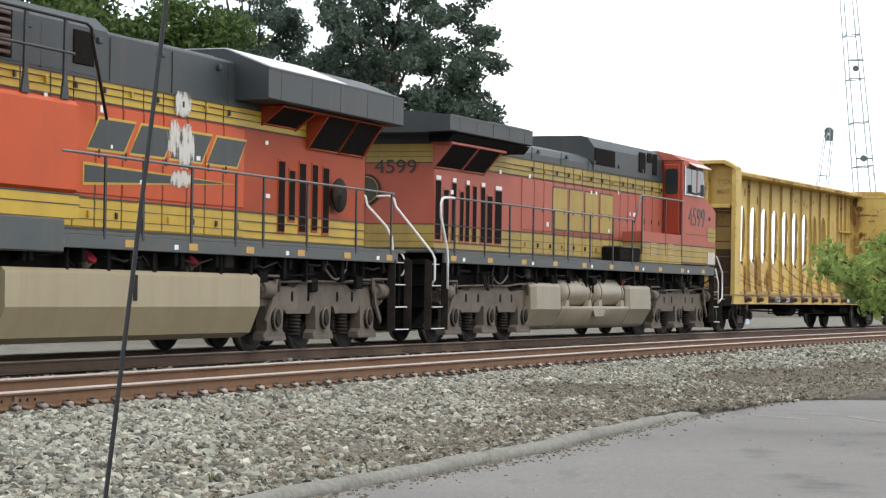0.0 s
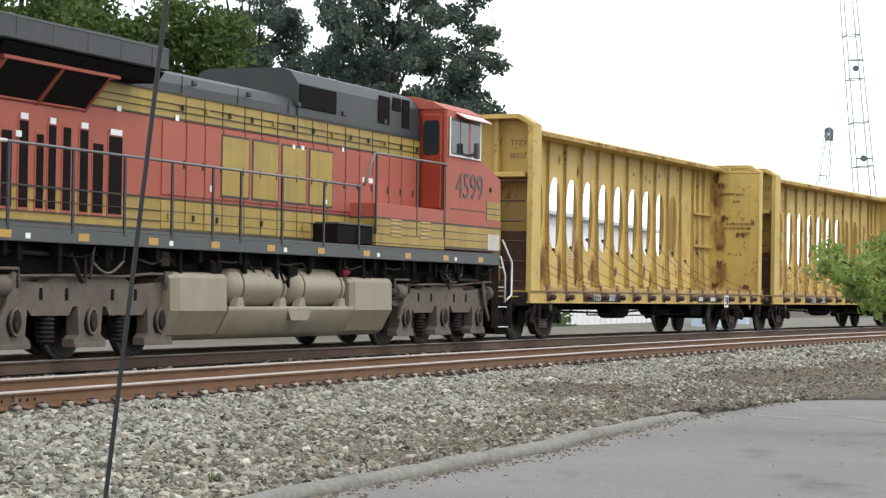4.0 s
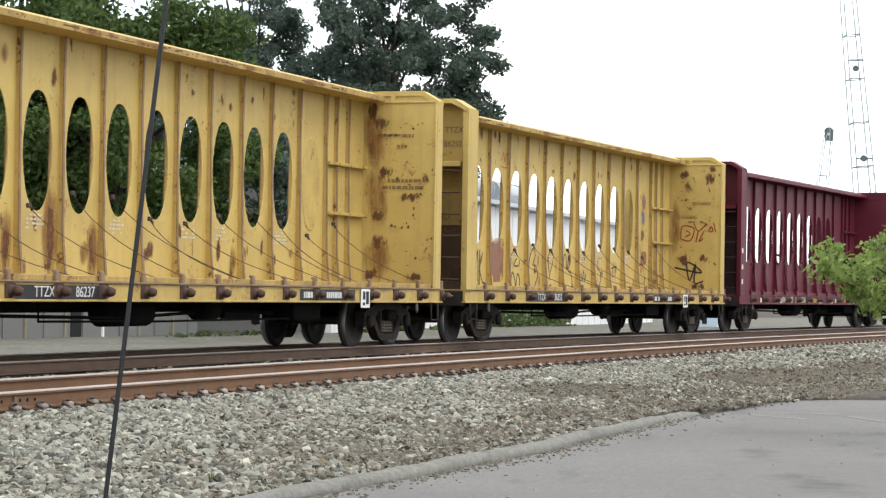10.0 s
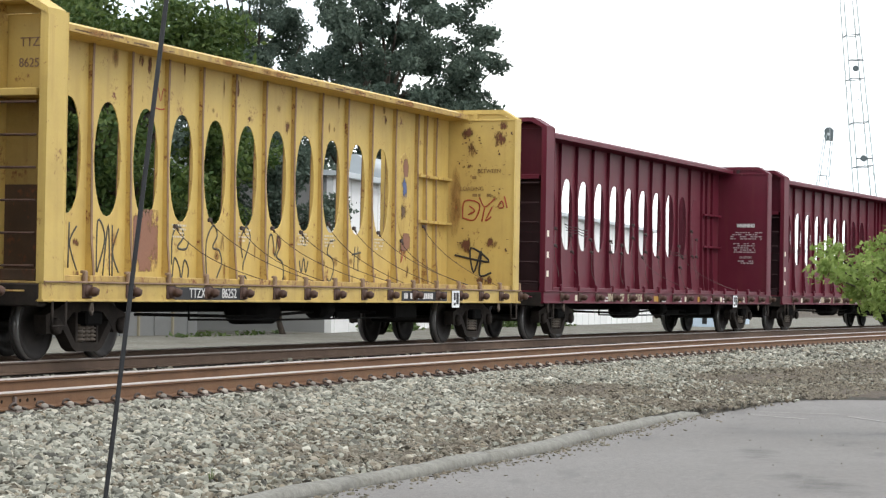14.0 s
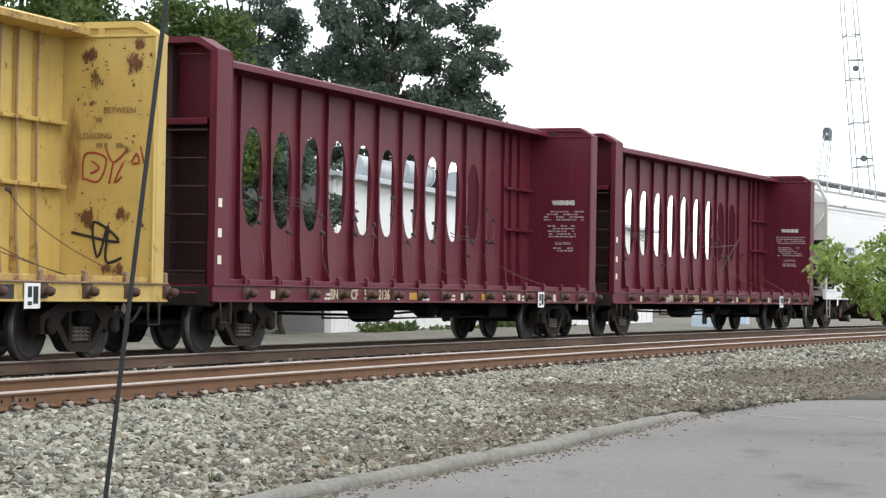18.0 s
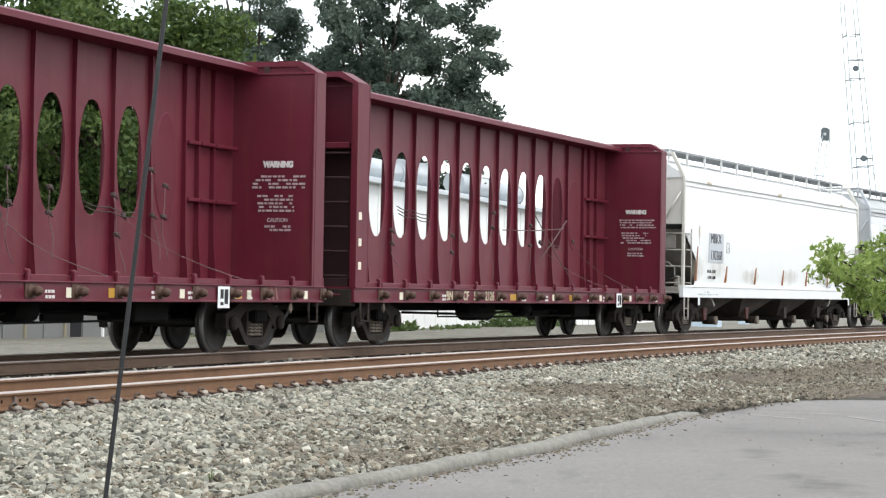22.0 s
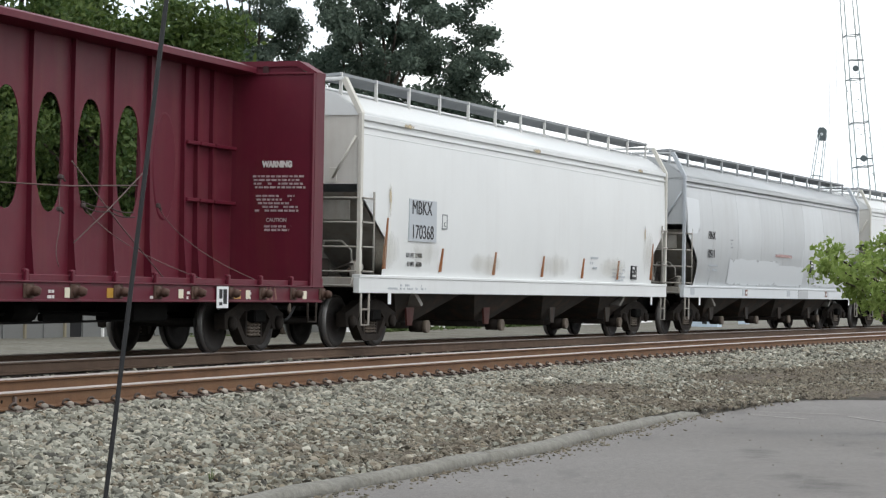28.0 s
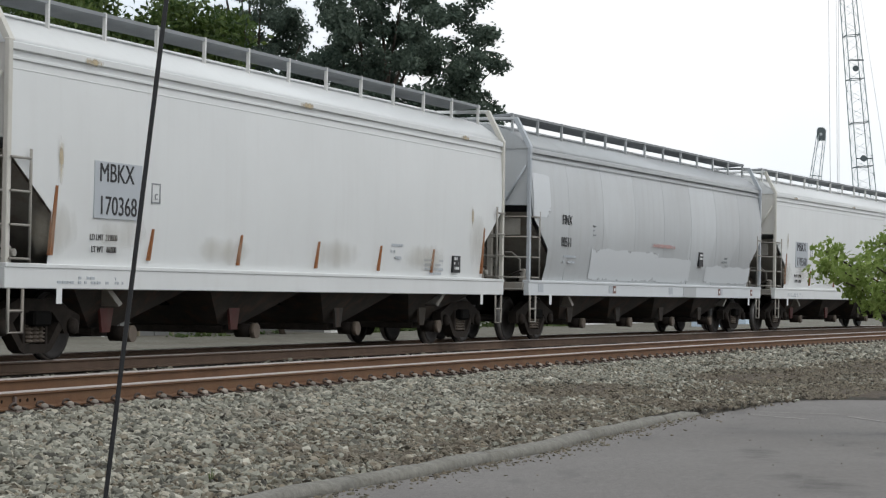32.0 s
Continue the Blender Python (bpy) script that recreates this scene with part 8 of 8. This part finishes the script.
def shrub():
    rng = np.random.default_rng(9)
    root = thing("roadside_shrub", "light green leafy shrub reaching in beside the tracks", "shrub")
    foot = Vector((24.9, 1.35, -0.55))
    root.matrix_basis = Matrix.Translation(foot)
    right = Vector((0.293, -0.956, 0.0))
    cen, rad = [], []
    for k in range(112):
        u = rng.uniform(-2.1, 0.7)                      # reach towards the car park
        spread = 0.16 + 0.34 * min(1.0, (u + 2.1) / 0.9)
        c = right * (u + 0.10) + Vector((rng.uniform(-0.5, 0.5), 0, 1.84 + 0.06 * math.sin(u * 5.0) + rng.uniform(-1, 1) * spread * 0.95))
        cen.append(c)
        rad.append(rng.uniform(0.10, 0.20))
    for k in range(0, 112, 3):
        c = cen[k]
        m = Vector((c.x * 0.35, c.y * 0.35, 1.2 + (c.z - 1.6) * 0.3))
        part("branch", Build().tube([(0, 0, 0.3), tuple(m), tuple(c)], 0.009, 5), "bark", root)
    part("stem", Build().cyl((0, 0, 0), (0, 0, 1.3), 0.05, 0.03, n=8), "bark", root)
    spots = clump_spots(np.array(cen), np.array(rad), np.full(112, 72), rng, 0.9)
    leaf_cloud("foliage", spots, 0.038, "leaf_bush", 10, root, "small light green leaves")


def weeds():
    rng = np.random.default_rng(12)
    spots = []
    for x0, x1, y0, y1, h, k in ((63.5, 68, 21.6, 22.1, 0.34, 420), (70, 76, 21.6, 22.2, 0.2, 200), (79, 90, 21.9, 22.9, 0.8, 1500), (52, 60, 22.6, 23.2, 0.16, 160)):
        x, y = rng.uniform(x0, x1, k), rng.uniform(y0, y1, k)
        z = -0.32 + h * rng.random(k) ** 1.6
        spots.append(np.stack([x, y, z], -1))
    ob = leaf_cloud("weeds", np.concatenate(spots), 0.11, "leaf_weed", 13, None, "")
    tagged(ob, "green weeds along the foot of the warehouse wall", "weeds", kind="stuff")
    tuft = thing("grass_tuft", "small bright green grass tuft in the ballast", "grass")
    p = along(15.35, 6.55, -0.42)
    tuft.matrix_basis = Matrix.Translation(p)
    for k in range(9):
        a = rng.uniform(0, 6.28)
        t = Vector((0.03 * math.cos(a), 0.03 * math.sin(a), rng.uniform(0.06, 0.13)))
        part("blade", Build().cyl((0, 0, 0), t, 0.006, 0.001, n=4), "leaf_weed", tuft)


# ---- buildings and yard behind the train ----
def warehouse():
    a, e = Vector((61.8, 22.3, 0)), Vector((118.0, 24.6, 0))
    ang = math.degrees(math.atan2(e.y - a.y, e.x - a.x))
    L = (e - a).length
    root = thing("warehouse", "long white metal warehouse with a pale grey roof", "building")
    root.matrix_basis = pose(a.x, a.y, 0, 0, 0, ang)
    part("wall", Build().box(0, L, 0, 0.2, -0.45, 4.3), "white_wall", root, "white ribbed metal wall")
    # end wall gets the grey copy because it lies in shade
    part("end_wall", Build().prism([(0.2, -0.45), (14, -0.45), (14, 4.3), (7, 4.9), (0.2, 4.3)], "x", 0, 0.2), "wall_shade_grey", root, "end wall, its shade painted grey")
    for i in range(40):
        part("wall_rib", Build().box(i * 1.42 + 0.3, i * 1.42 + 0.36, -0.03, 0, -0.45, 4.28), "white_wall", root)
    part("roof", Build().prism([(-0.25, 4.3), (-0.25, 4.42), (7, 5.0), (14.2, 4.42), (14.2, 4.3)], "x", -0.2, L), "pale_roof", root, "pale grey shallow roof")
    part("gutter", Build().box(-0.2, L, -0.34, -0.22, 4.25, 4.42, 0.02), "pale_roof", root)
    for x0, x1, r, z in ((4.5, 9.0, 0.36, 4.85), (9.6, 12.6, 0.42, 4.95), (17.0, 21.5, 0.40, 4.95), (22.5, 26.5, 0.42, 4.9)):
        part("roof_duct", Build().cyl((x0, 0.8, z), (x1, 0.8, z), r, n=18).cyl((x1, 0.8, z), (x1 + 0.12, 0.8, z), r * 1.1, n=18), "duct_metal", root, "round sheet metal roof duct")
        part("duct_foot", Build().box(x0 + 0.4, x0 + 0.55, 0.6, 1.0, 4.4, z - r + 0.03).box(x1 - 0.6, x1 - 0.45, 0.6, 1.0, 4.4, z - r + 0.03), "duct_metal", root)


def shed():
    root = thing("yard_shed", "low grey metal-sided shed with tan door posts", "building")
    a, e = Vector((40.5, 25.6, 0)), Vector((55.4, 23.73, 0))
    ang = math.degrees(math.atan2(e.y - a.y, e.x - a.x))
    L = (e - a).length
    root.matrix_basis = pose(a.x, a.y, 0, 0, 0, ang)
    part("wall", Build().box(0, L, 0, 0.2, -0.45, 2.3), "grey_siding", root, "grey metal siding")
    part("roof", Build().prism([(-0.25, 2.3), (-0.25, 2.38), (2.5, 2.5), (5, 2.3)], "x", -0.2, L + 0.2), "grey_siding", root, "flat grey shed roof")
    for i in range(9):
        x = 0.5 + i * 1.65
        part("door_post", Build().box(x, x + 0.07, -0.05, 0, -0.45, 2.25), "white_wall" if i % 3 == 0 else "post_tan", root)
        part("wall_batten", Build().box(x + 0.8, x + 0.86, -0.04, 0, -0.45, 2.2), "grey_siding", root)
        if i % 4 == 1:
            part("doorway", Build().box(x + 0.3, x + 0.75, -0.02, 0, -0.45, 1.5), "dark_opening", root, "dark doorway")


def distance():
    for s, n, L, h, m, lab in ((118, 24.0, 9, 1.1, "white_wall", "low white storage tank trailer far along the yard"), (150, 27.0, 16, 1.4, "white_wall", "low white trailer far along the yard")):
        p = along(s, n, -0.36)
        b = Build().box(0, L, -1.2, 1.2, 0.35, h + 0.5, 0.1)
        t = thing("yard_trailer", lab, "trailer", "trailers in the yard")
        t.matrix_basis = Matrix.Translation(p) @ pose(0, 0, 0, 0, 0, -math.degrees(s * BEND))
        part("body", b, m, t)
        for x in (0.8, L - 0.8):
            part("axle", Build().cyl((x, -1.2, 0.3), (x, 1.2, 0.3), 0.3, n=12), "under_black", t)


def site_cabinets():
    """Pale blue portable cabins far along the yard."""
    for x, y, w in ((103.0, 18.95, 1.2), (118.0, 19.75, 0.4)):
        t = thing("portable_cabin", "pale blue portable cabin standing far along the yard", "cabin", "portable cabins in the yard")
        t.matrix_basis = pose(x, y, -0.52)
        part("shell", Build().box(-0.6, 0.6, -w / 2, w / 2, 0.06, 2.25, 0.03), "cabin_blue", t)
        part("roof", Build().prism([(-w / 2 - 0.03, 2.25), (w / 2 + 0.03, 2.25), (w / 2 - 0.1, 2.42), (-w / 2 + 0.1, 2.42)], "x", -0.63, 0.63), "white_wall", t, "white roof")
        part("base", Build().box(-0.62, 0.62, -w / 2 - 0.01, w / 2 + 0.01, 0.0, 0.08, 0.01), "sill_grey", t)
        if w > 1:
            part("door_slot", Build().box(-0.612, -0.602, -0.12, 0.1, 0.25, 1.15), "dark_opening", t, "dark slot in the door")


# ---- cranes in the distance ----
def lattice(root, p0, p1, w0, w1, bays, r, twist=0.42):
    """Four-chord lattice boom from p0 to p1, its square section turned by twist."""
    p0, p1 = Vector(p0), Vector(p1)
    ax = (p1 - p0).normalized()
    u = ax.cross(Vector((1, 0, 0))).normalized()
    v = ax.cross(u).normalized()
    u, v = u * math.cos(twist) + v * math.sin(twist), v * math.cos(twist) - u * math.sin(twist)
    ring = []
    for i in range(bays + 1):
        t = i / bays
        c = p0 + (p1 - p0) * t
        w = w0 + (w1 - w0) * t
        ring.append([c + (u * a + v * b) * w / 2 for a, b in ((-1, -1), (1, -1), (1, 1), (-1, 1))])
    for k in range(4):
        part("chord", Build().tube([ring[i][k] for i in range(bays + 1)], r, 5), "crane_hazy_teal", root, "long tubular boom chord")
    b = Build()
    for i in range(bays):
        for k in range(4):
            j = (k + 1) % 4
            b.cyl(ring[i][k] if (i + k) % 2 else ring[i][j], ring[i + 1][j] if (i + k) % 2 else ring[i + 1][k], r * 0.42, n=4, caps=False)
    part("lacing", b, "crane_lace", root, "diagonal boom lacing")
    for i in range(0, bays + 1, 5):
        part("frame_ring", Build().tube(ring[i] + [ring[i][0]], r * 0.85, 4), "crane_dark", root)


def cranes():
    big = thing("lattice_crane", "tall teal lattice boom crane far beyond the yard", "crane", "cranes in the distance")
    big.matrix_basis = pose(252.6, 27.9, -0.56)
    lattice(big, (0, 0.1, 1.6), (0, 4.25, 44.0), 2.2, 1.2, 44, 0.062)
    part("crawler", Build().box(-3, 3, -3.2, -2.0, 0, 1.1, 0.1).box(-3, 3, 2.0, 3.2, 0, 1.1, 0.1).box(-2.2, 2.2, -2.2, 2.2, 0.7, 1.7, 0.1), "crane_dark", big)
    part("house", Build().box(-3.5, 1.5, -1.6, 1.6, 1.7, 3.8, 0.1), "crane_hazy_teal", big)
    for y, z, w in ((2.25, 26.75, 0.32), (1.25, 16.9, 0.36)):
        block = part("sheave_block", Build().cyl((-1.5, y, z), (-1.15, y, z), w, n=14), "crane_dark", big, "dark sheave block on the boom")
        part("cross_bar", Build().box(-1.45, -1.3, y - 0.9, y + 0.8, z + (0.85 if z > 20 else -0.1), z + (1.0 if z > 20 else 0.04)), "crane_dark", block)
    for y0, y1 in ((4.75, 3.95), (4.45, 3.8), (5.6, 4.7)):
        part("hoist_cable", Build().cyl((-0.6, y0, 43.5), (-0.6, y1, 4.0), 0.035, n=4), "crane_cable", big, "thin hanging hoist cable")
    part("pendant", Build().cyl((0.0, 2.2, 36.0), (0.0, -2.4, 8.0), 0.03, n=4), "crane_cable", big, "slack pendant cable")
    small = thing("lattice_crane", "smaller lattice crane with a dark boom head", "crane", "cranes in the distance")
    small.matrix_basis = pose(301.0, 42.1, -0.56)
    lattice(small, (0, -0.05, 1.6), (0.0, -2.62, 23.0), 1.9, 0.95, 20, 0.05)
    head = part("boom_head", Build().prism([(-3.1, 22.3), (-2.2, 22.3), (-2.05, 23.6), (-2.3, 24.0), (-2.9, 24.0), (-3.2, 23.7)], "x", -0.5, 0.5), "crane_dark", small, "dark boom head")
    part("head_sheave", Build().cyl((-0.56, -2.62, 23.1), (-0.5, -2.62, 23.1), 0.2, n=12), "crane_cable", head, "pale head sheave")
    part("crawler", Build().box(-3, 3, -3, 3, 0, 1.4, 0.1), "crane_dark", small)
    part("house", Build().box(-3.5, 1.5, -1.6, 1.6, 1.4, 3.6, 0.1), "crane_hazy_teal", small)
    part("pendant", Build().cyl((0, -2.5, 23.6), (0.0, 0.9, 4.0), 0.03, n=4), "crane_cable", small)
    MOVERS.append((small, [(t, pose(301.0, y, -0.56)) for t, y in ((0.0, 42.1), (14.0, 42.1), (20.0, 42.45), (25.0, 42.75), (28.0, 43.0), (32.0, 43.1))]))


# ---- thin rod close to the camera ----
def rod():
    root = thing("whip_antenna", "thin black whip antenna leaning in front of the camera", "antenna")
    lo, hi = Vector((2.74, 1.30, 0.71)), Vector((2.75, 1.23, 1.37))
    d = (hi - lo)
    foot = lo - d * ((lo.z + 0.47) / d.z)
    root.matrix_basis = Matrix.Translation((foot.x, foot.y, -0.5))
    pts = []
    for k in range(13):
        u = k / 12
        p = foot + (hi + d * 0.35 - foot) * u
        pts.append((p - Vector((foot.x, foot.y, -0.5))))
    b = Build()
    b.tube(pts, 0.0034, 8)
    part("whip", b, "rod_black", root)
    part("base", Build().cyl((0, 0, 0), (0, 0, 0.035), 0.07, 0.05, n=16), "rod_black", root, "round black foot")


MOVERS = []
trees()
shrub()
weeds()
warehouse()
shed()
distance()
site_cabinets()
cranes()
rod()


# ---- movement ----
def motions():
    times = [float(t) for t in range(0, 33)]
    steps = [i * 4 / 30 for i in range(0, 241)]
    for car, mid, half, spins in VEHICLES:
        walk(car, [(t, car_pose(mid, half, t)) for t in times])
        for ob, x, r in spins:
            walk(ob, [(t, pose(x, 0, r, 0, -math.degrees(travelled(t) / r), 0)) for t in steps])
    for ob, rows in MOVERS:
        walk(ob, rows)


motions()
